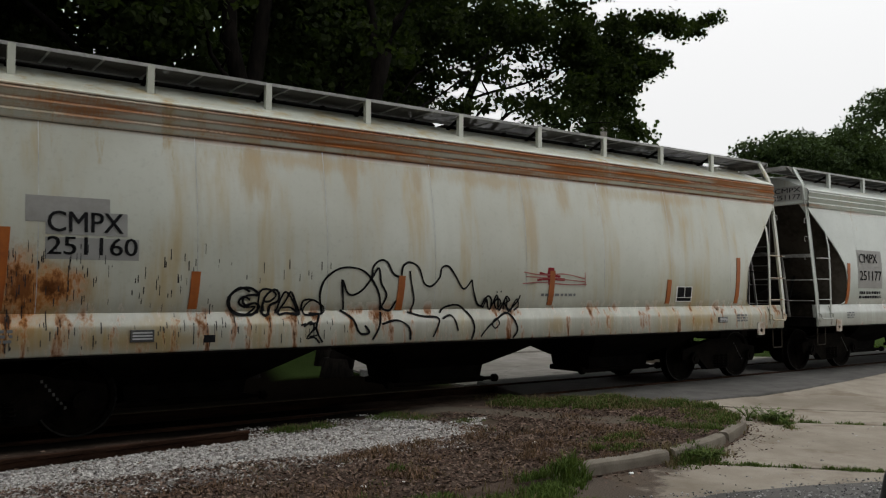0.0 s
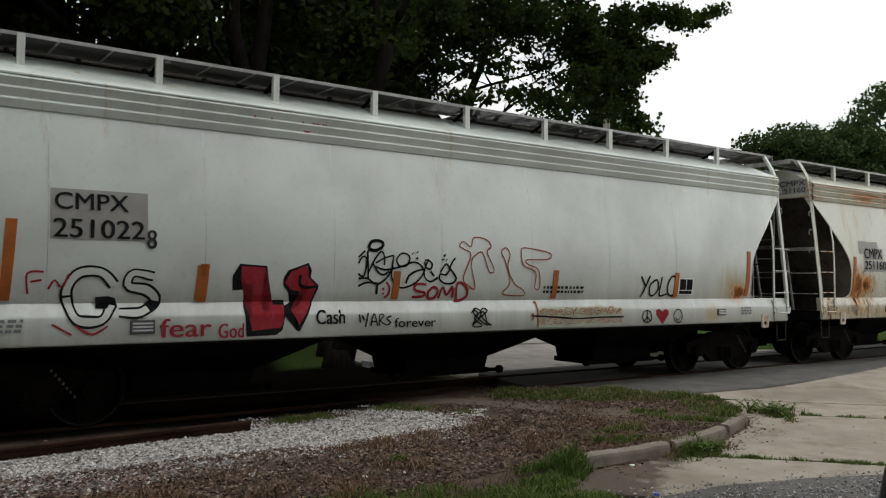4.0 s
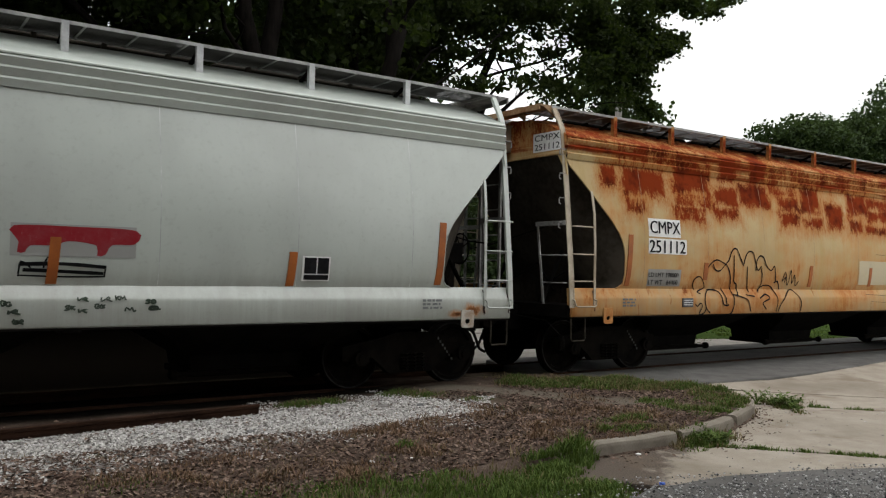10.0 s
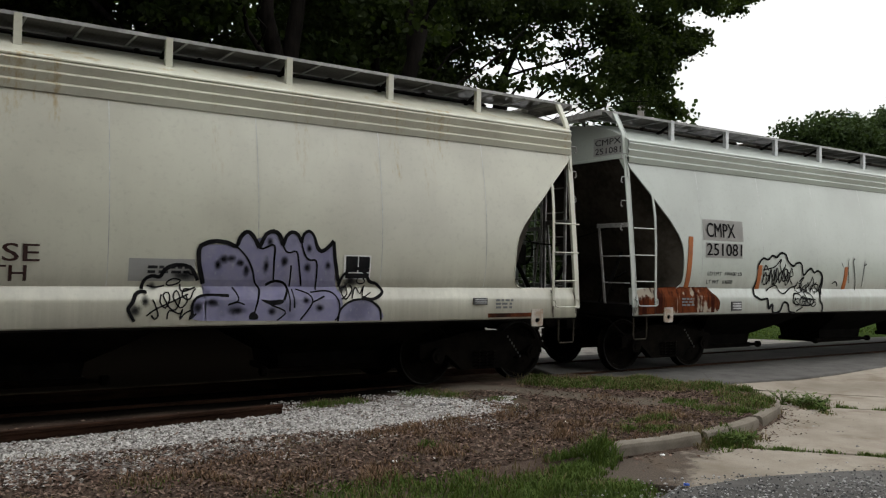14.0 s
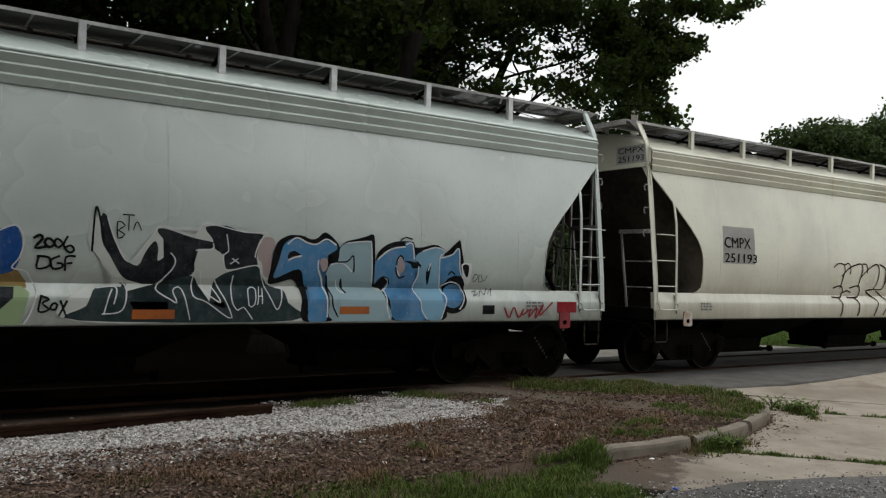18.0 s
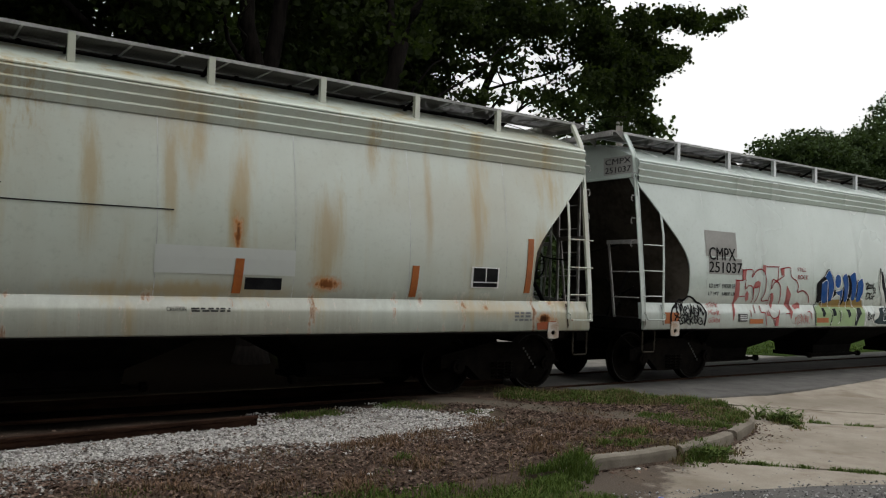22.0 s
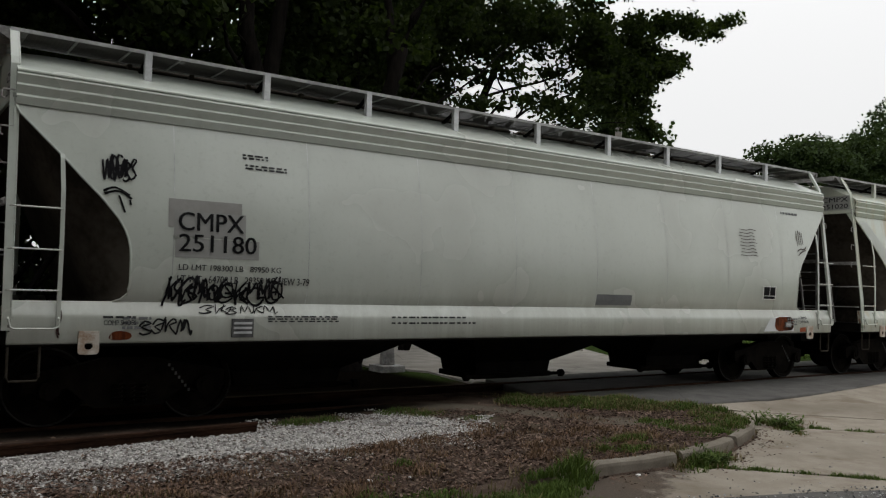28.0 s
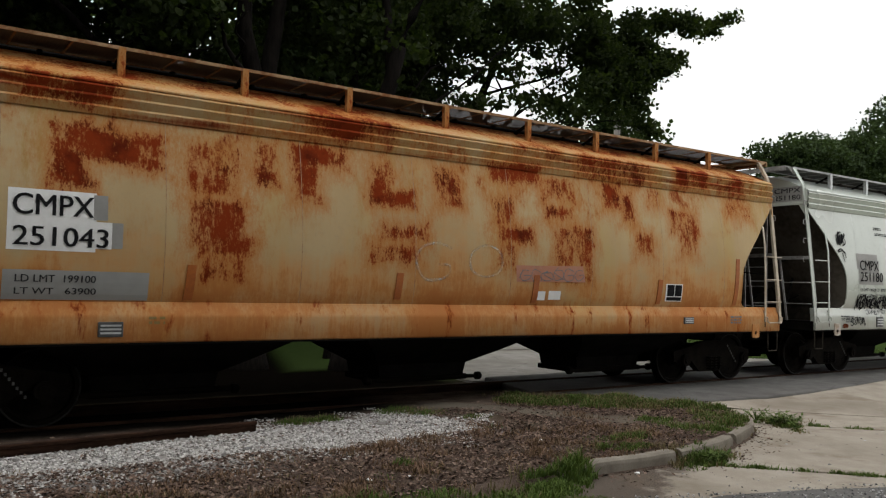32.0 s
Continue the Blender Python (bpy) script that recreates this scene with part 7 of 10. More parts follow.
patch(4, "number_patch", 1.78, 2.82, 2.03, 2.3, PATCH_GREY2)
lettering(4, "CMPX", 1.81, 2.6, 2.4, 2.66, BLACK)
lettering(4, "251081", 1.81, 2.79, 2.07, 2.29, BLACK)
lettering(4, "LD LMT  199400 LB", 1.85, 2.81, 1.71, 1.78, STENCIL)
lettering(4, "LT WT   63600", 1.84, 2.56, 1.56, 1.63, STENCIL)
reflector(4, 1.36, 1.49, 2.39)
reflector(4, 3.34, 1.47, 1.92)
reflector(4, 6.22, 1.47, 1.93)
reflector(4, 9.3, 1.49, 2)
reflector(4, 12.1, 1.48, 1.92)
placard(4, 12.24, 12.64, 1.55, 1.87)
sill_plate(4, 2.5, 2.78, 1.07, 1.24)
reflector(4, 14.41, 1.51, 2.41)
fill(4, SILL_RUST, "rusted end of the sill", [(0.08, 1.44), (0.34, 1.48), (1.06, 1.5), (1.91, 1.5), (1.99, 1.41), (2.1, 1.34), (2.19, 1.23), (2.17, 1.12), (2.09, 1.05), (1.43, 1.05), (0.51, 1.04), (0.09, 1.03)])
patch(4, "paint_patch", 8.87, 10.16, 1.79, 2.14, PATCH_GREY2)
fill(4, SPRAY_RED, "red paint wiped over a grey patch", [(8.9, 2.11), (9.54, 2.12), (10.16, 2.1), (10.15, 1.95), (9.9, 1.93), (9.83, 1.82), (9.74, 1.81), (9.73, 1.92), (9.45, 1.96), (9.3, 1.91), (9.06, 1.9), (9.02, 1.83), (8.94, 1.83), (8.95, 1.94), (8.9, 2.01)], True)
graffiti(4, SPRAY_BLACK, 0.05, "black strokes over old lettering", [
    [(8.97, 1.7), (9.4, 1.71), (9.84, 1.68)],
    [(9.0, 1.64), (9.35, 1.63), (9.82, 1.61)]])
graffiti(4, SPRAY_BLACK, 0.022, "black strokes over old lettering", [
    [(8.96, 1.57), (8.98, 1.73), (9.08, 1.66)],
    [(9.2, 1.66), (9.24, 1.78), (9.3, 1.7)],
    [(8.97, 1.58), (9.4, 1.57), (9.84, 1.575)],
    [(9.84, 1.7), (9.83, 1.57)]])
for i, (u, z) in enumerate(((9.59, 1.33), (9.47, 1.23), (9.59, 1.2), (9.77, 1.25), (9.84, 1.33), (9.99, 1.34), (10.09, 1.21), (10.33, 1.3), (10.36, 1.22), (8.84, 1.28), (8.91, 1.19), (8.96, 1.09))):
    scrawl(4, SPRAY_SAGE_DARK, 0.022, "dark green smudged dab", u - 0.05, u + 0.06, z - 0.03, z + 0.03, 1 + i % 2, 400 + i)
graffiti(4, SPRAY_BLACK, 0.05, "black cloud outline graffiti", [
    [(3.18, 1.35), (3.25, 1.55), (3.31, 1.75), (3.29, 1.91), (3.43, 2.05), (3.58, 2.03), (3.72, 2.11), (3.85, 2.08), (3.97, 2.16), (4.13, 2.14), (4.23, 2), (4.39, 1.92), (4.5, 1.98), (4.66, 1.96), (4.74, 1.75), (4.88, 1.84), (4.99, 1.88), (5.1, 1.8), (5.21, 1.84), (5.37, 1.75), (5.42, 1.53), (5.34, 1.36)],
    [(3.18, 1.35), (3.37, 1.27), (3.57, 1.28), (3.6, 1.1), (3.72, 1.18), (3.74, 1.02), (3.96, 1.05), (4.07, 1.21), (4.22, 1.17), (4.25, 1.04), (4.43, 1)],
    [(5.39, 1.75), (5.36, 1.53), (5.28, 1.27), (5.37, 1.14), (5.34, 1.01)]])
graffiti(4, SPRAY_BLACK, 0.03, "black scribbled tag", [
    [(3.44, 1.59), (3.53, 1.79), (3.59, 1.55), (3.68, 1.83), (3.79, 1.55), (3.88, 1.87), (3.99, 1.58), (4.08, 1.83), (4.2, 1.54), (4.31, 1.71), (4.24, 1.79), (4.14, 1.63)],
    [(3.44, 1.83), (3.78, 1.89), (3.93, 2), (4, 2.04), (3.96, 1.94), (4.03, 1.79)],
    [(3.59, 1.43), (3.89, 1.54), (4.08, 1.38), (4.41, 1.5), (4.57, 1.54)],
    [(4.44, 1.37), (4.38, 1.21), (4.59, 1.16), (4.92, 1.15), (5.08, 1.23), (4.92, 1.28), (4.7, 1.28), (4.6, 1.37), (4.44, 1.37)]])
graffiti(4, SPRAY_BLACK, 0.03, "black scribbled tag", [
    [(4.62, 1.62), (4.77, 1.71), (4.67, 1.54), (4.84, 1.45), (5, 1.58), (5.05, 1.71), (5.12, 1.54), (5, 1.41)],
    [(4.59, 1.24), (4.72, 1.33), (4.86, 1.2), (4.78, 1.41), (4.98, 1.37), (5.08, 1.19)],
    [(4.48, 1.04), (4.7, 1.12)],
    [(5.75, 1.58), (5.89, 1.62), (5.97, 1.53)],
    [(6.54, 2.11), (6.49, 2.02), (6.65, 1.45)],
    [(6.98, 2.01), (6.93, 1.97)],
    [(7.96, 2.1), (7.89, 1.91), (7.86, 1.52)],
    [(8.55, 2.05), (8.44, 1.83), (8.42, 1.79)]])
scrawl(4, SPRAY_BLACK, 0.026, "black scribbled tag", 3.44, 4.4, 1.54, 1.89, 5, 8)
scrawl(4, SPRAY_BLACK, 0.024, "black scribbled tag", 4.49, 5.29, 1.38, 1.62, 4, 9)
scrawl(4, SPRAY_BLACK, 0.022, "black scribbled tag", 4.39, 5.12, 1.13, 1.32, 4, 10)
graffiti(4, SPRAY_BLACK, 0.02, "short black drips", [
    [(6.05, 2.02), (6.11, 1.92)],
    [(6.32, 2.11), (6.3, 1.94), (6.36, 1.6)],
    [(6.92, 2.06), (6.87, 1.77), (6.87, 1.51)],
    [(8.02, 2.13), (7.92, 2.05), (7.91, 1.64)],
    [(8.53, 2.11), (8.55, 2.01), (8.38, 1.8)],
    [(7.81, 1.33), (7.93, 1.15), (8, 1.33)]])
patch(5, "number_patch", 1.77, 2.71, 2.04, 2.73, PATCH_GREY)
lettering(5, "CMPX", 1.8, 2.57, 2.33, 2.53, BLACK)
lettering(5, "251193", 1.81, 2.76, 2.06, 2.23, BLACK)
graffiti(5, SPRAY_BROWN, 0.036, "dark brown outlined letters", [
    [(5.38, 2.06), (5.52, 2.14), (5.74, 2.13), (5.79, 2), (5.72, 1.82), (5.65, 1.63)],
    [(5.39, 1.63), (5.65, 1.68), (5.76, 1.61), (5.74, 1.45), (5.4, 1.44)],
    [(5.69, 1.89), (5.91, 2.04), (6.13, 2.12), (6.4, 2.16), (6.48, 2.06), (6.42, 1.9), (6.32, 1.66)],
    [(5.77, 2.12), (5.93, 2.16), (6.01, 2.04), (6, 1.93)],
    [(6.46, 2.16), (6.61, 2.16), (6.67, 2.07), (6.67, 1.96)],
    [(6.41, 1.87), (6.55, 1.97), (6.79, 2.1), (7.04, 2.17), (7.15, 2.02), (7.06, 1.75), (6.94, 1.62)]])
graffiti(5, SPRAY_BROWN, 0.036, "dark brown outlined letters", [
    [(7.14, 2.17), (7.34, 2.12), (7.43, 2), (7.32, 1.65), (6.94, 1.62), (6.69, 1.57), (7.13, 1.36), (6.94, 1.04)],
    [(7.07, 1.59), (7.52, 1.36), (7.3, 1.05)],
    [(6.01, 1.64), (6.29, 1.69), (6.4, 1.65), (6.39, 1.46), (5.96, 1.44)],
    [(5.73, 1.51), (5.92, 1.58), (6.1, 1.54)],
    [(5.6, 1.44), (5.72, 1.33), (5.71, 1.15), (5.63, 1.05)],
    [(6.22, 1.44), (6.36, 1.33), (6.36, 1.14), (6.28, 1.05)]])
lettering(5, "ESE", 7.45, 7.99, 1.74, 1.93, SPRAY_BROWN)
lettering(5, "TH", 7.51, 7.87, 1.53, 1.7, SPRAY_BROWN)
patch(5, "paint_patch", 8.91, 9.66, 1.54, 1.8, PATCH_GREY2)
bars(5, 9.12, 9.66, 1.62, 1.73, 2, STENCIL)
placard(5, 11.61, 12.01, 1.58, 1.9)
sill_plate(5, 13.69, 13.94, 1.23, 1.33)
patch(5, "rust_scab", 13.96, 14.89, 1.04, 1.1, RUST)
fill(5, SPRAY_PURPLE, "purple filled block letters", [(9.76, 1.49), (9.73, 1.73), (9.73, 1.93), (9.85, 1.98), (10.09, 1.98), (10.16, 2), (10.23, 2.1), (10.29, 2.13), (10.35, 2.1), (10.43, 1.98), (10.49, 2.06), (10.55, 2.13), (10.62, 2.15), (10.69, 2.11), (10.75, 2.03), (10.79, 2.1), (10.86, 2.16), (10.93, 2.14), (10.98, 2.07), (11.05, 2.16), (11.11, 2.17), (11.17, 2.12), (11.21, 2), (11.26, 1.94), (11.37, 1.98), (11.43, 2.05), (11.47, 1.76), (11.52, 1.5), (11.58, 1.38), (11.59, 1.21), (11.53, 1.05), (10.62, 1.06), (9.69, 1.08), (9.64, 1.14), (9.64, 1.26), (9.7, 1.35), (9.86, 1.39), (9.85, 1.46)], True)
fill(5, SPRAY_PURPLE, "purple filled block letters", [(11.53, 1.035), (11.57, 1.19), (11.73, 1.3), (11.96, 1.31), (12.14, 1.2), (12.17, 1.035)], True)
fill(5, SPRAY_BLACK, "black wedge in a purple letter", [(10.48, 1.32), (10.61, 1.31), (10.77, 1.32), (10.76, 1.27), (10.61, 1.25)], True)
fill(5, SPRAY_BLACK, "black blot under a purple letter", [(10.33, 1.08), (10.34, 1.15), (10.39, 1.17), (10.44, 1.13), (10.44, 1.08)], True)
smudge(5, 9.93, 1.73, 0.07, 0.09)
smudge(5, 10, 1.81, 0.09, 0.08)
smudge(5, 10.1, 1.82, 0.09, 0.07)
smudge(5, 10.21, 1.77, 0.08, 0.08)
smudge(5, 10.29, 1.68, 0.07, 0.11)
smudge(5, 10.54, 1.74, 0.07, 0.15)
smudge(5, 10.78, 1.8, 0.08, 0.10)
smudge(5, 11.09, 1.73, 0.08, 0.10)
smudge(5, 11.11, 1.97, 0.06, 0.08)
smudge(5, 11.38, 1.76, 0.07, 0.10)
smudge(5, 9.87, 1.29, 0.14, 0.08)
smudge(5, 10.18, 1.19, 0.18, 0.08)
smudge(5, 11.08, 1.31, 0.08, 0.07)
smudge(5, 11.27, 1.21, 0.10, 0.08)
smudge(5, 8.99, 1.2, 0.12, 0.12)
smudge(5, 9.1, 1.31, 0.08, 0.10)
smudge(5, 9.18, 1.48, 0.07, 0.07)
smudge(5, 9.54, 1.61, 0.21, 0.10)
smudge(5, 10.58, 2.04, 0.07, 0.08)
smudge(5, 10.62, 1.17, 0.09, 0.08)
smudge(5, 11.73, 1.56, 0.21, 0.13)
smudge(5, 9.7, 1.23, 0.09, 0.13)
smudge(5, 11.61, 1.45, 0.09, 0.09)
graffiti(5, SPRAY_BLACK, 0.062, "thick black edges of purple letters", [
    [(9.77, 1.51), (9.71, 1.73), (9.7, 1.92), (9.75, 1.98), (9.87, 2.02), (10.04, 2.01), (10.15, 1.97), (10.2, 2.08), (10.28, 2.15), (10.36, 2.1), (10.44, 1.96)],
    [(10.44, 1.96), (10.48, 2.04), (10.53, 2.13), (10.62, 2.17), (10.7, 2.13), (10.75, 2)],
    [(10.75, 2), (10.8, 2.12), (10.87, 2.17), (10.95, 2.14), (11, 2.04)],
    [(11, 2.04), (11.03, 2.15), (11.1, 2.19), (11.17, 2.13), (11.22, 1.99), (11.28, 1.94), (11.37, 1.99), (11.45, 2.08)],
    [(11.45, 2.07), (11.48, 1.83), (11.54, 1.56)]])
graffiti(5, SPRAY_BLACK, 0.027, "black inner edges of purple letters", [
    [(10.15, 1.97), (10.24, 1.89), (10.31, 1.8), (10.37, 1.67), (10.41, 1.53), (10.47, 1.45), (10.44, 1.32), (10.4, 1.17), (10.38, 1.1)],
    [(10.44, 1.96), (10.49, 1.95), (10.56, 1.98), (10.64, 1.99), (10.64, 1.75), (10.65, 1.54)],
    [(10.75, 2), (10.8, 1.92), (10.86, 1.91), (10.94, 1.92), (10.99, 1.68), (11.03, 1.49)],
    [(11, 2.04), (11.05, 1.89), (11.12, 1.82), (11.21, 1.81), (11.23, 1.61), (11.23, 1.44)],
    [(10.87, 1.75), (10.87, 1.61), (10.87, 1.48)],
    [(10.9, 1.45), (10.92, 1.32), (10.92, 1.21)],
    [(10.85, 1.45), (10.86, 1.32), (10.86, 1.17)]])
graffiti(5, SPRAY_BLACK, 0.04, "black inner edges of purple letters", [
    [(10.55, 1.5), (10.66, 1.55), (10.78, 1.53), (10.84, 1.45), (10.78, 1.31)],
    [(9.64, 1.12), (9.63, 1.25), (9.68, 1.34), (9.81, 1.38), (10.08, 1.37)],
    [(11.54, 1.56), (11.59, 1.46), (11.67, 1.5)]])
graffiti(5, SPRAY_BLACK, 0.024, "black inner edges of purple letters", [
    [(10.13, 1.47), (10.18, 1.39), (10.19, 1.31), (10.06, 1.26), (10.18, 1.29), (10.27, 1.26)],
    [(10.61, 1.25), (10.75, 1.2), (10.8, 1.15), (10.69, 1.06)],
    [(10.95, 1.45), (11.12, 1.39), (11.17, 1.3), (11.11, 1.19), (11, 1.06)],
    [(11.16, 1.28), (11.34, 1.36)],
    [(11.15, 1.41), (11.37, 1.43), (11.49, 1.38), (11.55, 1.25), (11.54, 1.11), (11.49, 1.05)]])
graffiti(5, SPRAY_BLACK, 0.05, "black cloud outline", [
    [(8.98, 1.08), (8.93, 1.17), (8.91, 1.23), (8.96, 1.3), (8.99, 1.38), (9.05, 1.42), (9.12, 1.41)],
    [(9.06, 1.45), (9.09, 1.55), (9.17, 1.6), (9.26, 1.59), (9.31, 1.67), (9.4, 1.72), (9.53, 1.73), (9.63, 1.68), (9.7, 1.55)],
    [(11.56, 1.48), (11.58, 1.58), (11.65, 1.67), (11.78, 1.73), (11.93, 1.67), (12, 1.56), (12.11, 1.53)],
    [(12.11, 1.53), (12.21, 1.42), (12.05, 1.32), (11.88, 1.35)]])
graffiti(5, SPRAY_BLACK, 0.032, "black edge of a purple bubble", [
    [(11.53, 1.035), (11.57, 1.19), (11.73, 1.3), (11.96, 1.31), (12.14, 1.2), (12.17, 1.035)]])
graffiti(5, SPRAY_BLACK, 0.022, "black looping tag", [
    [(9.11, 1.14), (9.24, 1.23), (9.59, 1.39)],
    [(9.18, 1.33), (9.22, 1.23), (9.24, 1.14), (9.2, 1.1), (9.17, 1.15)],
    [(9.28, 1.39), (9.26, 1.3), (9.32, 1.23), (9.37, 1.33), (9.36, 1.41), (9.3, 1.38), (9.37, 1.23), (9.44, 1.21), (9.49, 1.33), (9.46, 1.43), (9.41, 1.36), (9.49, 1.23), (9.57, 1.3), (9.56, 1.39)],
    [(9.63, 1.44), (9.55, 1.45), (9.52, 1.36), (9.6, 1.33), (9.66, 1.43), (9.69, 1.45)],
    [(9.34, 1.1), (9.37, 1.2), (9.49, 1.16), (9.52, 1.22), (9.49, 1.09), (9.54, 1.16), (9.64, 1.2), (9.6, 1.09), (9.68, 1.16)],
    [(9.34, 1.52), (9.41, 1.57), (9.5, 1.55), (9.46, 1.51), (9.37, 1.49), (9.34, 1.52)],
    [(9.6, 1.73), (9.64, 1.61), (9.58, 1.65)],
    [(9.12, 1.49), (9.22, 1.47), (9.32, 1.49)],
    [(9.5, 1.51), (9.52, 1.42), (9.68, 1.47)]])
graffiti(5, SPRAY_BLACK, 0.02, "black looping tag", [
    [(11.58, 1.32), (11.67, 1.39), (11.66, 1.48), (11.59, 1.42), (11.64, 1.32), (11.76, 1.45), (11.72, 1.5)],
    [(11.73, 1.33), (11.81, 1.48), (11.86, 1.39), (11.94, 1.5), (11.89, 1.35), (12.03, 1.41)],
    [(11.81, 1.56), (11.87, 1.62), (11.94, 1.55), (11.87, 1.52), (11.81, 1.56)]])
patch(6, "paint_patch", 1.66, 2.60, 2.36, 2.84, PATCH_GREY)
patch(6, "number_patch", 1.75, 2.74, 2.03, 2.34, PATCH_GREY2)
lettering(6, "CMPX", 1.75, 2.54, 2.29, 2.53, BLACK)
lettering(6, "251037", 1.75, 2.74, 2.06, 2.26, BLACK)
lettering(6, "LD LMT  198200 LB", 1.77, 2.54, 1.77, 1.85, STENCIL)
lettering(6, "LT WT   64800 LB", 1.77, 2.55, 1.63, 1.7, STENCIL)
patch(6, "sill_reflector", 3, 3.44, 1.1, 1.19, ORANGE)
patch(6, "sill_reflector", 5.32, 5.76, 1.11, 1.21, ORANGE)
patch(6, "sill_reflector", 8.32, 8.8, 1.08, 1.19, ORANGE)
patch(6, "sill_reflector", 10.94, 11.38, 1.13, 1.23, ORANGE)
sill_plate(6, 2.66, 2.92, 1.14, 1.29)
patch(6, "sill_mark", 14.73, 15.14, 1.14, 1.31, SPRAY_RED)
patch(6, "sill_mark", 13.28, 13.5, 1.12, 1.25, BLACK)
lettering(6, "STILL", 4.59, 4.91, 2.16, 2.24, SPRAY_RED)
lettering(6, "ROCK", 4.62, 4.99, 2, 2.09, SPRAY_RED)
graffiti(6, SPRAY_BLACK, 0.025, "small black tag", [
    [(7.87, 1.83), (7.9, 2.33), (8, 1.92)]])
graffiti(6, SPRAY_BLACK, 0.045, "black cloud round a scribble", [
    [(0.72, 1.08), (0.70, 1.28), (0.80, 1.40), (0.90, 1.42), (0.96, 1.54), (1.08, 1.53), (1.20, 1.60), (1.34, 1.57), (1.46, 1.50), (1.60, 1.46), (1.67, 1.32), (1.66, 1.18), (1.62, 1.07)]])
scrawl(6, SPRAY_BLACK, 0.03, "black scribbled tag", 0.8, 1.58, 1.24, 1.46, 6, 61)
scrawl(6, SPRAY_BLACK, 0.03, "black scribbled tag", 0.8, 1.56, 1.08, 1.26, 6, 62)
for i, z in enumerate((1.40, 1.26, 1.12)):
    scrawl(6, SPRAY_PINK, 0.014, "thin faded red scrawl", 1.74, 2.08, z, z + 0.1, 4, 63 + i)
graffiti(6, SPRAY_RED, 0.03, "small red tag", [
    [(13.68, 1.22), (13.77, 1.07), (13.86, 1.22), (13.96, 1.07), (14.05, 1.2), (14.02, 1.1), (14.18, 1.19), (14.15, 1.07), (14.31, 1.22), (14.28, 1.05), (14.44, 1.27), (14.37, 1.1), (14.63, 1.3)]])
fill(6, SPRAY_PINK, "faded red letter shade", [(2.57, 1.94), (2.69, 1.93), (2.71, 1.62), (2.61, 1.49), (2.53, 1.23), (2.49, 1.14), (2.48, 1.32), (2.55, 1.49)])
fill(6, SPRAY_PINK, "faded red letter shade", [(2.77, 2.13), (2.9, 2.13), (2.88, 1.95), (2.77, 1.93)])
fill(6, SPRAY_PINK, "faded red letter shade", [(3.13, 1.8), (3.18, 1.9), (3.27, 1.94), (3.36, 1.91), (3.36, 1.83), (3.25, 1.79)])
fill(6, SPRAY_PINK, "faded red letter shade", [(2.94, 1.74), (3, 1.68), (3.01, 1.57), (2.96, 1.52), (2.91, 1.58), (2.9, 1.68)])
fill(6, SPRAY_PINK, "faded red letter shade", [(3.42, 2.25), (3.53, 2.25), (3.52, 2.08), (3.42, 2.13)])
fill(6, SPRAY_PINK, "faded red letter shade", [(3.73, 1.7), (3.8, 1.7), (3.84, 1.6), (3.83, 1.46), (3.75, 1.39), (3.76, 1.58)])
fill(6, SPRAY_PINK, "faded red letter shade", [(4, 2.19), (4.14, 2.21), (4.15, 2.06), (4.06, 2.06)])
fill(6, SPRAY_PINK, "faded red letter shade", [(4.25, 1.87), (4.42, 1.69), (4.39, 1.61), (4.31, 1.57), (4.33, 1.42), (4.39, 1.36), (4.47, 1.34), (4.39, 1.17), (4.35, 1.35), (4.25, 1.47)])
fill(6, SPRAY_PINK, "faded red letter shade", [(4.5, 1.45), (4.69, 1.53), (4.8, 1.49), (4.75, 1.4), (4.66, 1.41), (4.57, 1.38)])
fill(6, SPRAY_PINK, "faded red letter shade", [(3.57, 1.35), (3.68, 1.25), (3.57, 1.25)])
fill(6, SPRAY_PINK, "faded red letter shade", [(4, 1.35), (3.95, 1.05), (3.85, 1.05), (3.87, 1.18), (3.96, 1.24)])
graffiti(6, SPRAY_RED, 0.024, "red outlined letters", [
    [(2.57, 1.94), (2.57, 1.93), (2.78, 1.93), (2.78, 1.94), (2.77, 2.13), (2.77, 2.13), (3.08, 2.14), (3.07, 2), (3.17, 2.1), (3.3, 2.16), (3.42, 2.15), (3.51, 2.05), (3.54, 1.91), (3.52, 1.72), (3.44, 1.55), (3.66, 1.56)],
    [(3.53, 2.22), (3.94, 2.23), (3.94, 2.22), (3.91, 1.96), (3.75, 1.97), (3.72, 1.78), (3.8, 1.9), (3.91, 1.93), (4.01, 1.85), (4.05, 1.69), (4.04, 1.5)],
    [(4, 2.19), (4.34, 2.23), (4.36, 2.13), (4.41, 2.03), (4.58, 1.96), (4.65, 1.85), (4.63, 1.73), (4.78, 1.77), (4.92, 1.74), (5.04, 1.65), (5.09, 1.52)],
    [(4.15, 2.06), (3.92, 1.96)]])
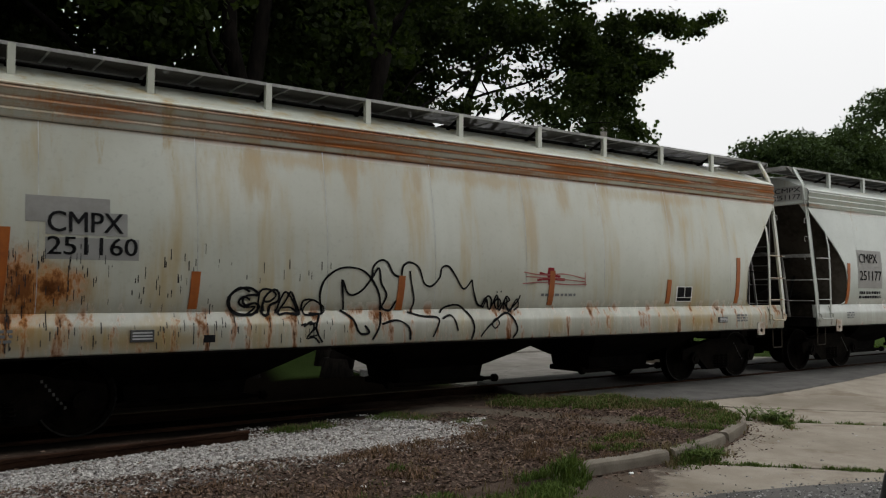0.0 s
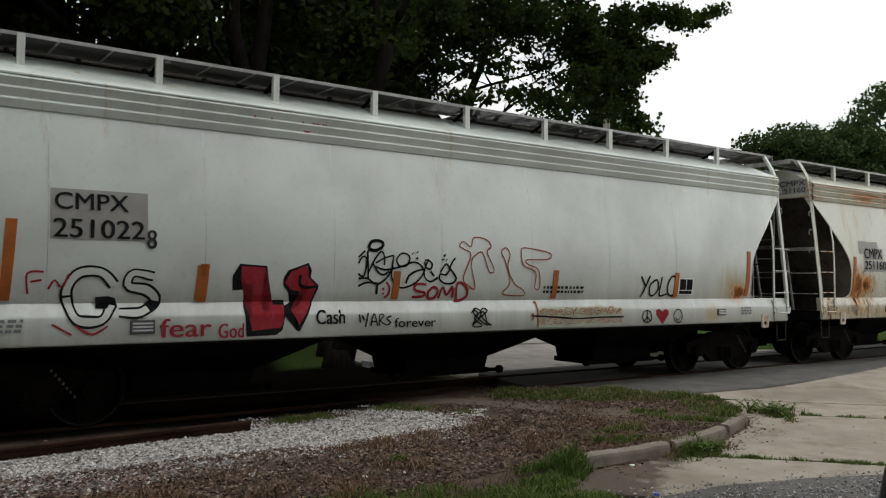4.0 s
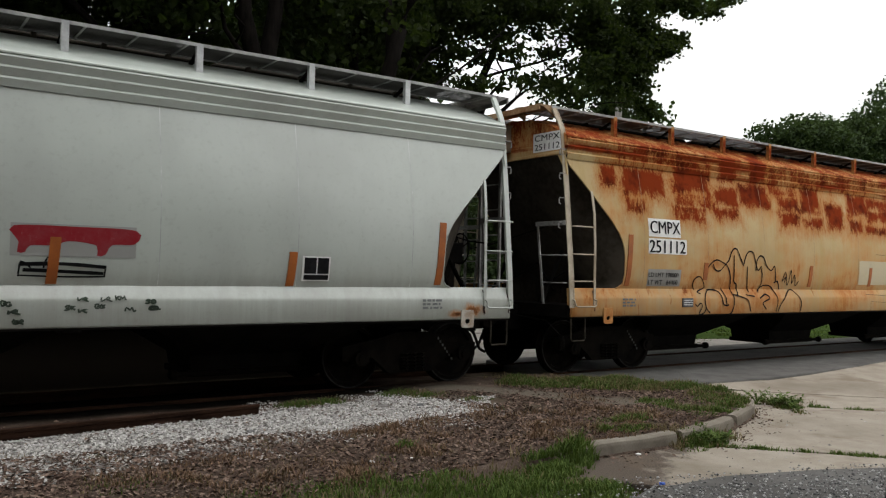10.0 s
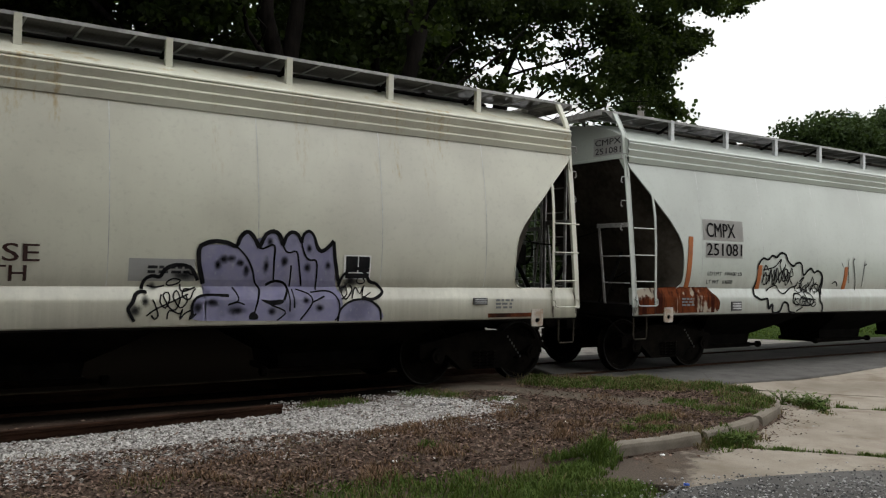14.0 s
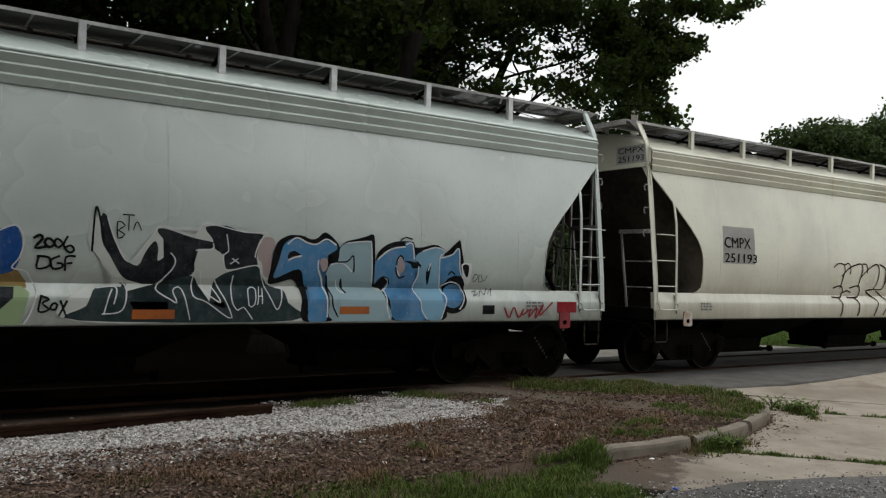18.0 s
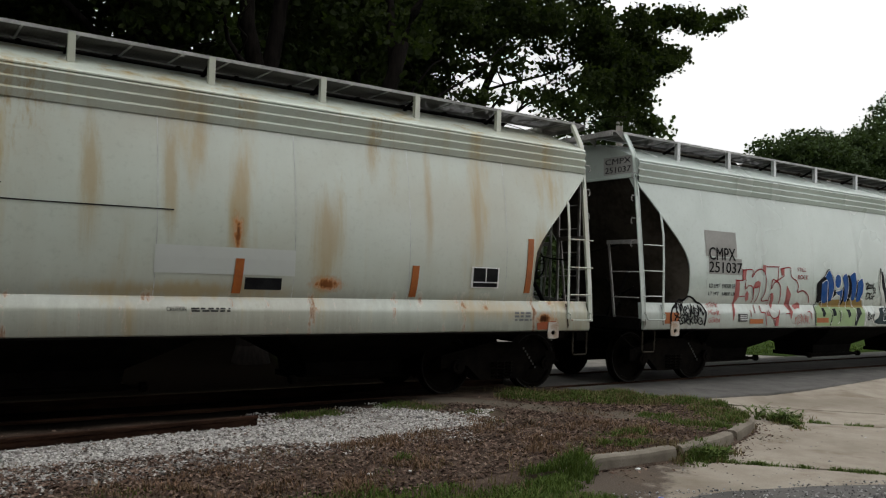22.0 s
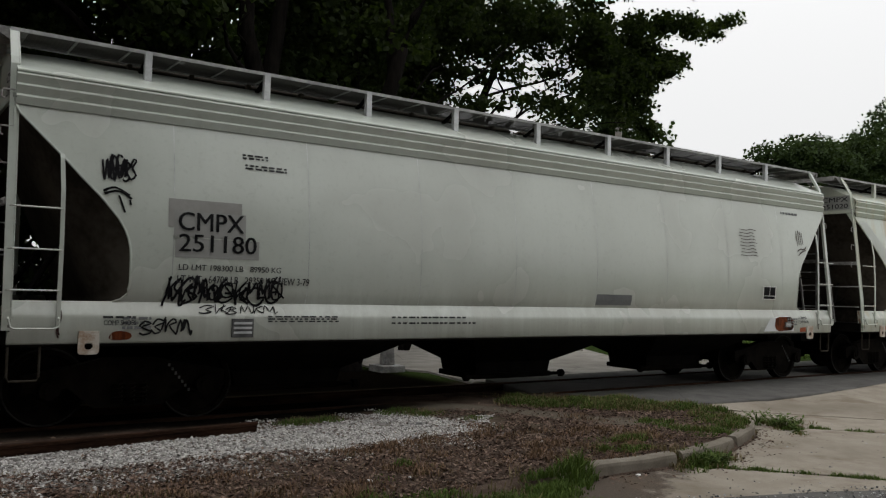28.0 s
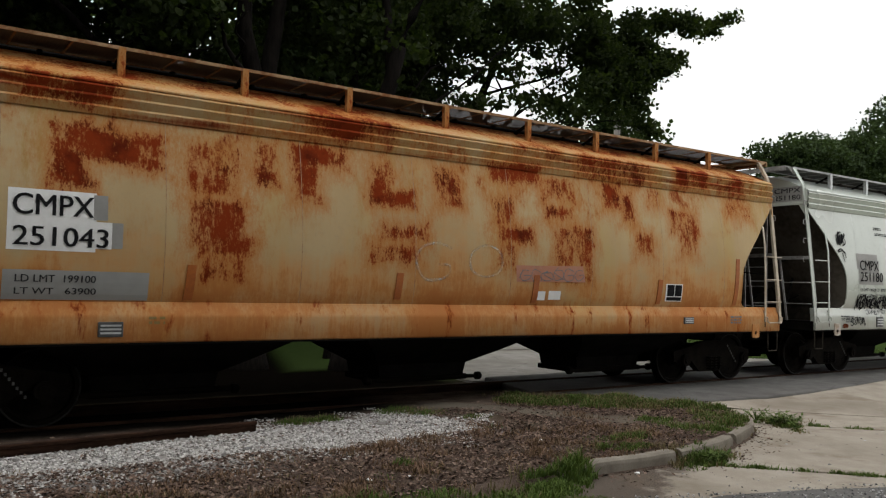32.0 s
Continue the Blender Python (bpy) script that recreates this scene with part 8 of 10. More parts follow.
graffiti(6, SPRAY_RED, 0.024, "red outlined letters", [
    [(2.88, 1.95), (2.87, 1.77), (2.97, 1.83), (3.09, 1.82), (3.14, 1.73), (3.15, 1.59), (3.12, 1.51)],
    [(3.14, 1.79), (3.32, 1.81), (3.3, 1.64), (3.23, 1.51)],
    [(2.71, 1.62), (2.89, 1.63)],
    [(3.39, 1.45), (3.38, 1.32), (3.51, 1.31), (3.55, 1.07)],
    [(3.62, 1.37), (3.7, 1.24), (3.82, 1.2), (3.95, 1.25), (4.01, 1.37)],
    [(3.81, 1.2), (3.85, 1.05)],
    [(3.66, 1.46), (3.67, 1.6), (3.73, 1.7)],
    [(3.03, 1.36), (3.06, 1.23)],
    [(3.2, 1.46), (3.17, 1.3)],
    [(4.21, 1.3), (4.36, 1.3)],
    [(4.98, 1.33), (5.1, 1.33), (5.14, 1.18)]])
scrawl(6, SPRAY_PINK, 0.012, "thin red scrawl", 4.52, 5.03, 1.08, 1.29, 7, 4)
fill(6, SPRAY_OCHRE, "ochre band across the letters", [(5.45, 1.49), (5.53, 1.59), (7.14, 1.62), (7.23, 1.49), (7.24, 1.42), (5.43, 1.41)])
fill(6, SPRAY_GREEN, "pale green letter bases", [(5.28, 1.4), (5.49, 1.51), (5.55, 1.43), (5.83, 1.42), (6.24, 1.46), (6.49, 1.47), (6.75, 1.43), (7.19, 1.44), (7.27, 1.37), (7.19, 1.03), (5.29, 1.04)])
fill(6, SPRAY_BLACK, "black shade of deep blue letters", [(5.33, 1.91), (5.47, 2.02), (5.6, 2.09), (5.68, 2.18), (5.77, 2.25), (5.87, 2.18), (5.97, 2.05), (6, 1.87), (6.02, 1.69), (5.95, 1.58), (5.69, 1.54), (5.4, 1.53), (5.38, 1.71)], True)
fill(6, SPRAY_BLACK, "black shade of deep blue letters", [(6.49, 2.11), (6.6, 2.13), (6.68, 2), (6.7, 1.74), (6.63, 1.59), (6.52, 1.56), (6.56, 1.81)], True)
fill(6, SPRAY_BLACK, "black shade of deep blue letters", [(6.89, 2.01), (6.96, 2.05), (6.96, 1.83), (6.89, 1.63), (6.9, 1.82)], True)
fill(6, SPRAY_BLACK, "black shade of deep blue letters", [(6.32, 1.86), (6.42, 1.82), (6.4, 1.55), (6.32, 1.51)], True)
fill(6, SPRAY_BLACK, "black shade of deep blue letters", [(6.01, 1.8), (6.08, 1.8), (6.08, 1.71), (5.98, 1.65)], True)
fill(6, SPRAY_BLUE, "blue filled letters", [(5.52, 1.94), (5.63, 1.97), (5.73, 2), (5.73, 1.79), (5.76, 1.55), (5.56, 1.56)], True)
fill(6, SPRAY_BLUE, "blue filled letters", [(5.64, 2.07), (5.71, 2.14), (5.78, 2.22), (5.87, 2.15), (5.96, 1.97), (5.98, 1.8), (5.93, 1.6), (5.82, 1.56), (5.79, 1.79), (5.73, 2)], True)
fill(6, SPRAY_BLUE, "blue filled letters", [(6.25, 2), (6.23, 1.91), (6.18, 1.86), (6.11, 1.86), (6.04, 1.91), (6.02, 1.99), (6.04, 2.08), (6.09, 2.13), (6.17, 2.13), (6.23, 2.08)], True)
fill(6, SPRAY_BLUE, "blue filled letters", [(6.07, 1.76), (6.2, 1.79), (6.31, 1.84), (6.34, 1.7), (6.29, 1.56), (6.25, 1.66), (6.17, 1.71)], True)
fill(6, SPRAY_BLUE, "blue filled letters", [(6.31, 2.1), (6.44, 2.18), (6.49, 2.11), (6.56, 1.92), (6.55, 1.74), (6.52, 1.57), (6.43, 1.57), (6.41, 1.81), (6.35, 1.99)], True)
fill(6, SPRAY_BLUE, "blue filled letters", [(6.61, 2.11), (6.71, 2.19), (6.81, 2.21), (6.87, 2.05), (6.9, 1.82), (6.83, 1.6), (6.71, 1.62), (6.71, 1.82), (6.67, 2)], True)
fill(6, SPRAY_BLUE, "blue filled letters", [(6.94, 2.01), (7.05, 2.06), (7.11, 2.08), (7.17, 1.95), (7.17, 1.76), (7.09, 1.59), (6.92, 1.58), (6.96, 1.83)], True)
graffiti(6, SPRAY_WHITE, 0.017, "white edges of deep blue letters", [
    [(5.4, 1.44), (5.55, 1.57), (5.6, 1.46)],
    [(5.52, 1.94), (5.72, 2), (5.75, 1.72), (5.81, 1.51), (5.89, 1.37), (5.88, 1.08)],
    [(5.62, 2.07), (5.78, 2.22), (5.9, 2.11), (5.98, 1.94), (5.98, 1.76), (5.93, 1.59)],
    [(5.93, 1.59), (6.06, 1.67), (6.21, 1.69), (6.27, 1.59), (6.27, 1.42)],
    [(6.27, 2), (6.25, 1.92), (6.21, 1.86), (6.14, 1.84), (6.08, 1.86), (6.02, 1.91), (6, 1.99), (6.02, 2.07), (6.06, 2.13), (6.13, 2.15), (6.2, 2.14), (6.25, 2.08), (6.27, 2)],
    [(6.05, 1.78), (6.24, 1.8), (6.32, 1.87), (6.34, 1.7), (6.3, 1.5)],
    [(6.3, 2.1), (6.45, 2.19)],
    [(6.51, 2.11), (6.56, 1.92), (6.56, 1.74), (6.52, 1.43)]])
graffiti(6, SPRAY_WHITE, 0.017, "white edges of deep blue letters", [
    [(6.6, 2.13), (6.71, 2.19), (6.82, 2.21), (6.89, 2.05), (6.88, 1.73)],
    [(6.62, 1.63), (6.69, 1.61), (6.81, 1.45), (6.89, 1.37), (6.87, 1.15)],
    [(6.94, 2.01), (7.11, 2.08), (7.19, 1.95), (7.16, 1.75), (7.09, 1.63), (7.22, 1.6), (7.29, 1.49), (7.34, 1.38), (7.28, 1.15), (7.22, 1.035)],
    [(6.3, 1.37), (6.26, 1.19), (6.14, 1.08)]])
fill(6, SPRAY_DARK, "black letter counters", [(5.55, 1.41), (5.65, 1.42), (5.67, 1.31), (5.63, 1.23), (5.55, 1.24)])
fill(6, SPRAY_DARK, "black letter counters", [(5.96, 1.4), (6.09, 1.41), (6.08, 1.26), (5.95, 1.24)])
fill(6, SPRAY_DARK, "black letter counters", [(6.51, 1.39), (6.65, 1.39), (6.66, 1.26), (6.57, 1.2)])
fill(6, SPRAY_DARK, "black letter counters", [(6.97, 1.43), (7.12, 1.43), (7.11, 1.31), (6.98, 1.18), (6.9, 1.04), (6.8, 1.04), (6.86, 1.26)])
graffiti(6, SPRAY_BLACK, 0.03, "black edges of blue letters", [
    [(5.33, 1.91), (5.35, 1.76), (5.36, 1.51), (5.29, 1.44), (5.28, 1.05)],
    [(5.89, 1.38), (5.9, 1.2), (5.83, 1.05)],
    [(6.21, 1.36), (6.25, 1.26), (6.21, 1.13)]])
graffiti(6, SPRAY_BLACK, 0.03, "black hand-sprayed letters", [
    [(7.28, 1.95), (7.34, 1.99), (7.37, 1.95), (7.3, 1.85), (7.42, 1.87)],
    [(7.43, 1.96), (7.39, 1.91), (7.44, 1.86), (7.49, 1.9), (7.43, 1.96)],
    [(7.51, 1.96), (7.49, 1.9), (7.53, 1.86), (7.57, 1.91), (7.51, 1.96)],
    [(7.62, 1.99), (7.58, 1.89), (7.64, 1.81), (7.69, 1.84), (7.65, 1.89), (7.6, 1.86)],
    [(7.34, 1.76), (7.33, 1.63), (7.45, 1.66), (7.44, 1.75), (7.32, 1.76)],
    [(7.55, 1.77), (7.46, 1.72), (7.49, 1.63), (7.58, 1.65), (7.57, 1.69), (7.52, 1.69)],
    [(7.61, 1.61), (7.61, 1.76), (7.71, 1.77)],
    [(7.62, 1.69), (7.68, 1.7)]])
graffiti(6, SPRAY_BLACK, 0.03, "black hand-sprayed letters", [
    [(7.38, 1.34), (7.36, 1.17), (7.46, 1.19), (7.39, 1.26), (7.46, 1.3), (7.37, 1.34)],
    [(7.5, 1.26), (7.47, 1.2), (7.52, 1.19), (7.54, 1.24), (7.5, 1.26)],
    [(7.57, 1.29), (7.64, 1.1)],
    [(7.64, 1.29), (7.56, 1.12)]])
graffiti(6, SPRAY_BLACK, 0.018, "small black letters", [
    [(8.13, 2.18), (8.14, 1.99), (8.21, 2.04), (8.14, 2.08), (8.21, 2.14), (8.13, 2.18)],
    [(8.18, 2.26), (8.31, 2.26)],
    [(8.25, 2.25), (8.25, 2.08)],
    [(8.3, 2.09), (8.34, 2.19), (8.39, 2.09)]])
fill(6, SPRAY_PAINT, "pale shade of black letters", [(7.83, 2.14), (7.87, 2.19), (7.95, 2.24), (8.03, 2.19), (8.12, 1.89), (8.18, 1.87), (8.28, 1.74), (8.47, 1.99), (8.55, 2.12), (8.64, 2.17), (9.01, 2.08), (9.13, 2.24), (9.59, 2.16), (9.9, 2.16), (9.95, 2.1), (9.86, 1.95), (9.85, 1.81), (9.94, 1.6), (10.03, 1.49), (10.27, 1.55), (10.39, 1.32), (10.44, 1.05), (7.71, 1.07), (7.82, 1.44), (8.09, 1.48), (8.05, 1.62), (7.92, 1.8), (7.83, 1.93)], True)
fill(6, SPRAY_DARK, "black filled letters", [(7.95, 2.23), (8.01, 2.24), (8.09, 2), (8.23, 1.76), (8.37, 1.69), (8.42, 1.79), (8.47, 1.89), (8.55, 1.98), (8.59, 1.89), (8.59, 1.75), (8.72, 1.84), (8.78, 1.77), (8.76, 1.67), (8.62, 1.51), (8.51, 1.47), (8.36, 1.5), (8.21, 1.56), (8.07, 1.78), (7.97, 1.96)], True)
fill(6, SPRAY_DARK, "black filled letters", [(8.57, 2.09), (8.64, 2.13), (8.97, 2.04), (9.23, 1.99), (9.22, 1.92), (9.01, 1.9), (8.99, 1.81), (9.02, 1.64), (8.88, 1.54), (8.72, 1.5), (8.65, 1.5), (8.78, 1.69), (8.76, 1.83), (8.68, 1.96)], True)
fill(6, SPRAY_DARK, "black filled letters", [(9.13, 2.17), (9.38, 2.2), (9.59, 2.13), (9.86, 2.11), (9.79, 1.94), (9.75, 1.84), (9.8, 1.73), (9.62, 1.7), (9.41, 1.67), (9.36, 1.84), (9.25, 1.92), (9.25, 1.99), (9.18, 2.08)], True)
fill(6, SPRAY_SLATE, "dark slate lower half of black letters", [(7.93, 1.43), (8.15, 1.44), (8.19, 1.49), (8.26, 1.48), (8.26, 1.34), (8.4, 1.16), (8.73, 1.21), (8.59, 1.37), (8.64, 1.47), (8.75, 1.53), (9.02, 1.58), (9.05, 1.38), (9.4, 1.21), (9.26, 1.49), (9.32, 1.58), (9.46, 1.65), (9.8, 1.72), (9.85, 1.59), (9.98, 1.48), (10.16, 1.43), (10.21, 1.28), (10.27, 1.05), (7.77, 1.07), (7.85, 1.24)], True)
fill(6, SPRAY_PINK2, "pinkish shade beside a black letter", [(9.81, 2.05), (9.95, 2.09), (10.02, 2.02), (9.97, 1.84), (9.97, 1.6), (9.89, 1.61), (9.85, 1.77), (9.79, 1.84)], True)
graffiti(6, SPRAY_WHITE, 0.016, "white edges of black letters", [
    [(8.02, 1.14), (8.07, 1.34), (8.11, 1.42)],
    [(8, 1.14), (8.21, 1.18), (8.26, 1.42), (8.2, 1.51)],
    [(7.94, 1.43), (8.15, 1.44), (8.12, 1.25)],
    [(8.73, 1.85), (8.79, 1.77), (8.76, 1.66), (8.6, 1.47), (8.6, 1.4), (8.74, 1.31), (8.82, 1.27), (8.78, 1.41), (8.88, 1.43), (8.98, 1.07)],
    [(9.08, 1.66), (9.02, 1.63), (9.01, 1.36), (9.17, 1.28), (9.45, 1.09), (9.47, 1.16), (9.27, 1.55)],
    [(9.09, 1.65), (9.12, 1.48), (9.18, 1.38), (9.34, 1.27), (9.31, 1.35), (9.22, 1.49)]])
graffiti(6, SPRAY_WHITE, 0.016, "white edges of black letters", [
    [(9.39, 2.1), (9.42, 1.89), (9.36, 1.85), (9.39, 1.69), (9.48, 1.67), (9.8, 1.73), (9.86, 1.59), (9.91, 1.48), (10.07, 1.19), (10.14, 1.44), (10.05, 1.46)],
    [(9.5, 1.6), (9.48, 1.31), (9.56, 1.18), (9.63, 1.22), (9.75, 1.07)],
    [(9.7, 1.44), (9.79, 1.44), (9.77, 1.25), (9.7, 1.24), (9.7, 1.44)],
    [(9.84, 1.47), (9.81, 1.25)],
    [(9.88, 1.45), (9.87, 1.26)],
    [(9.82, 1.35), (9.88, 1.36)],
    [(9.45, 1.74), (9.55, 1.81)],
    [(9.47, 1.81), (9.56, 1.75)],
    [(8.55, 2.1), (8.64, 2.15), (8.99, 2.06), (9.13, 2.21), (9.59, 2.14), (9.91, 2.14)],
    [(9.86, 2.1), (9.78, 1.94), (9.76, 1.83)],
    [(8.02, 2.22), (8.11, 1.97), (8.27, 1.73), (8.47, 1.97), (8.56, 2.1)],
    [(9.23, 1.98), (9.22, 1.91), (9.02, 1.89)]])
fill(6, SPRAY_BLACK, "black shade of blue letters", [(9.96, 1.51), (9.97, 1.67), (9.99, 1.85), (10.04, 2.02), (10.12, 2.09), (10.22, 2.13), (10.38, 2.13), (10.5, 2.09), (10.59, 2.11), (10.7, 2.19), (10.84, 2.1), (10.9, 2.03), (10.91, 1.94), (10.74, 1.82), (10.7, 1.69), (10.8, 1.47), (10.82, 1.25), (10.83, 1.05), (10.42, 1.05), (10.4, 1.34), (10.36, 1.49), (10.26, 1.57), (10.15, 1.54)], True)
fill(6, SPRAY_SKY, "blue filled letters", [(10.12, 1.98), (10.19, 2.06), (10.3, 2.09), (10.46, 2.04), (10.58, 2.03), (10.72, 2.08), (10.84, 2.04), (10.88, 1.98), (10.71, 1.87), (10.63, 1.82), (10.64, 1.69), (10.7, 1.54), (10.76, 1.42), (10.75, 1.05), (10.5, 1.05), (10.52, 1.38), (10.44, 1.52), (10.39, 1.68), (10.29, 1.69), (10.03, 1.58), (10.06, 1.74), (10.1, 1.88)], True)
fill(6, SPRAY_BLACK, "black eye of a blue letter", [(10.19, 1.84), (10.21, 1.91), (10.29, 1.93), (10.38, 1.87), (10.28, 1.86), (10.22, 1.81)], True)
fill(6, SPRAY_PINK2, "pink gap between blue letters", [(10.7, 1.86), (10.75, 1.83), (10.75, 1.72), (10.69, 1.68), (10.64, 1.81)], True)
fill(6, SPRAY_BLACK, "black shade of blue letters", [(10.89, 1.96), (11, 2.08), (11.15, 2.12), (11.32, 2.17), (11.42, 2.19), (11.45, 1.92), (11.49, 1.51), (11.46, 1.85), (11.53, 2), (11.7, 2.1), (11.89, 2.13), (12.05, 2.12), (12.08, 2.05), (12.21, 2.06), (12.33, 2.09), (12.44, 2.1), (12.58, 2.03), (12.57, 1.97), (12.72, 2.04), (12.8, 2.16), (12.85, 2.16), (12.9, 1.81), (12.97, 1.66), (12.96, 1.56), (12.99, 1.38), (12.97, 1.24), (12.87, 1.16), (12.75, 1.13), (12.63, 1.16), (12.61, 1.27), (12.58, 1.04), (11.74, 1.05), (11.63, 1.31), (11.58, 1.45), (11.47, 1.49), (11.06, 1.47), (10.78, 1.63)], True)
fill(6, SPRAY_ICE_GREY, "pale grey-blue filled letter", [(10.92, 1.99), (11.02, 2.07), (11.22, 2.09), (11.37, 2.1), (11.4, 1.91), (11.44, 1.51), (11.6, 1.42), (11.64, 1.31), (11.69, 1.05), (10.84, 1.06), (10.82, 1.37), (10.77, 1.5), (10.74, 1.63), (10.79, 1.78), (10.9, 1.82)], True)
fill(6, SPRAY_SKY, "blue filled letters", [(11.46, 1.7), (11.46, 1.83), (11.57, 1.94), (11.74, 2.04), (11.9, 2.06), (11.92, 2.12), (12.03, 2.11), (12.08, 1.87), (12.18, 1.8), (12.16, 1.66), (12.1, 1.52), (12.09, 1.44), (12.16, 1.36), (12.2, 1.2), (12.28, 1.05), (11.79, 1.05), (11.7, 1.31), (11.62, 1.44), (11.67, 1.57), (11.6, 1.63), (11.52, 1.56), (11.47, 1.53)], True)
fill(6, SPRAY_ICE, "light blue filled letter", [(12.11, 1.95), (12.22, 2.01), (12.37, 2.06), (12.52, 2.06), (12.57, 2.01), (12.5, 1.91), (12.53, 1.52), (12.63, 1.37), (12.59, 1.2), (12.54, 1.04), (12.31, 1.05), (12.2, 1.24), (12.17, 1.38), (12.09, 1.46), (12.11, 1.55), (12.19, 1.72), (12.2, 1.82), (12.1, 1.87)], True)
fill(6, SPRAY_SKY, "blue filled letters", [(12.56, 1.55), (12.5, 1.91), (12.61, 1.94), (12.72, 1.98), (12.82, 2.06), (12.85, 1.82), (12.9, 1.68), (12.78, 1.67), (12.67, 1.63)], True)
fill(6, SPRAY_SKY, "blue filled letters", [(12.57, 1.38), (12.63, 1.49), (12.71, 1.55), (12.82, 1.54), (12.92, 1.48), (12.93, 1.37), (12.88, 1.27), (12.78, 1.21), (12.66, 1.23), (12.58, 1.3)], True)
fill(6, SPRAY_PINK2, "pink gap in a blue letter", [(11.82, 1.89), (11.87, 1.92), (11.89, 1.85), (11.93, 1.81), (11.91, 1.71), (11.85, 1.67), (11.81, 1.74)], True)
fill(6, SPRAY_BLACK, "black bar in a blue letter", [(11.91, 1.86), (12.06, 1.85), (12.18, 1.82), (12.18, 1.77), (12.05, 1.76), (12.02, 1.81)], True)
fill(6, SPRAY_BLACK, "black slit of a light blue letter", [(12.28, 1.66), (12.3, 1.77), (12.36, 1.84), (12.34, 1.73), (12.34, 1.59), (12.32, 1.53)], True)
fill(6, SPRAY_WHITE, "white edge of a black stroke", [(12.88, 1.83), (13.02, 1.86), (13.07, 1.82), (13.05, 1.56), (12.96, 1.57)], True)
fill(6, SPRAY_BLACK, "black exclamation stroke", [(12.9, 1.82), (13.01, 1.83), (13.01, 1.66), (12.96, 1.68)], True)
graffiti(6, SPRAY_WHITE, 0.022, "white edges of blue letters", [
    [(10.18, 2.01), (10.3, 2.1), (10.46, 2.04), (10.58, 2.03), (10.72, 2.1), (10.86, 2.03)],
    [(10.62, 1.83), (10.62, 1.72), (10.68, 1.58), (10.7, 1.5), (10.76, 1.36), (10.76, 1.09)],
    [(10.2, 1.81), (10.28, 1.85), (10.38, 1.87)]])
graffiti(6, SPRAY_WHITE, 0.022, "white edges of blue letters", [
    [(10.8, 1.77), (10.9, 1.8), (11, 1.78), (11.11, 1.69)],
    [(11.38, 2.1), (11.4, 1.91), (11.43, 1.53)],
    [(10.89, 1.57), (10.9, 1.5), (10.95, 1.43), (11.04, 1.4)],
    [(11.61, 1.47), (11.65, 1.37), (11.66, 1.2), (11.71, 1.06)],
    [(11.92, 2.08), (12.03, 2.1), (12.07, 1.88)],
    [(12.15, 1.79), (12.15, 1.66), (12.09, 1.52), (12.11, 1.43), (12.19, 1.31), (12.22, 1.17), (12.31, 1.05)],
    [(11.83, 1.92), (11.79, 1.82), (11.8, 1.72), (11.85, 1.65)],
    [(11.49, 1.86), (11.57, 1.93), (11.67, 2), (11.81, 2.04), (11.92, 2.05)],
    [(11.02, 2.06), (11.22, 2.09), (11.38, 2.1)]])
graffiti(6, SPRAY_WHITE, 0.022, "white edges of blue letters", [
    [(12.2, 2), (12.4, 2.06), (12.54, 2.04), (12.57, 1.99), (12.5, 1.91), (12.53, 1.52), (12.63, 1.36), (12.59, 1.17), (12.54, 1.05)],
    [(12.31, 1.73), (12.35, 1.84)],
    [(12.52, 1.92), (12.61, 1.94), (12.72, 1.98), (12.82, 2.06), (12.86, 1.75), (12.93, 1.63)],
    [(12.56, 1.52), (12.71, 1.58), (12.86, 1.54), (12.95, 1.42), (12.92, 1.28), (12.86, 1.19)],
    [(11.61, 1.63), (11.68, 1.58), (11.66, 1.48), (11.59, 1.44)]])
graffiti(6, SPRAY_BLACK, 0.024, "black edges of blue letters", [
    [(10.82, 1.81), (11.03, 1.82), (11.12, 1.9), (11.14, 1.68)],
    [(10.96, 1.59), (10.96, 1.5), (11.04, 1.4)],
    [(10.96, 1.58), (10.99, 1.47)],
    [(10.74, 1.63), (10.77, 1.5), (10.83, 1.36), (10.84, 1.24), (10.92, 1.09)],
    [(11.47, 1.49), (11.52, 1.58), (11.6, 1.63), (11.68, 1.6), (11.69, 1.52)],
    [(11.93, 1.65), (11.85, 1.62), (11.79, 1.72), (11.8, 1.87), (11.85, 1.93), (11.9, 1.88)],
    [(12.66, 1.68), (12.71, 1.73), (12.78, 1.69)],
    [(11.92, 2.07), (11.84, 2.12), (11.91, 2.18), (12.03, 2.16)]])
graffiti(6, SPRAY_BLACK, 0.012, "small black letters", [
    [(13.1, 1.61), (13.13, 1.7), (13.19, 1.68), (13.16, 1.61), (13.11, 1.59)],
    [(13.21, 1.7), (13.21, 1.59), (13.28, 1.61), (13.24, 1.7)],
    [(13.3, 1.59), (13.37, 1.7)],
    [(13.1, 1.44), (13.18, 1.46), (13.12, 1.38), (13.21, 1.42)],
    [(13.22, 1.38), (13.27, 1.47), (13.32, 1.4), (13.38, 1.5)],
    [(13.39, 1.42), (13.47, 1.5), (13.44, 1.39)]])
patch(7, "number_patch", 1.72, 2.74, 2.05, 2.28, PATCH_GREY2)
lettering(7, "251020", 1.74, 2.74, 2.06, 2.27, BLACK)
patch(7, "number_patch", 1.72, 2.49, 2.34, 2.68, PATCH_GREY2)
lettering(7, "CMPX", 1.74, 2.46, 2.39, 2.63, BLACK)
lettering(7, "CAPY   197000 LB   89500 KG", 1.8, 3.1, 1.86, 1.95, STENCIL)
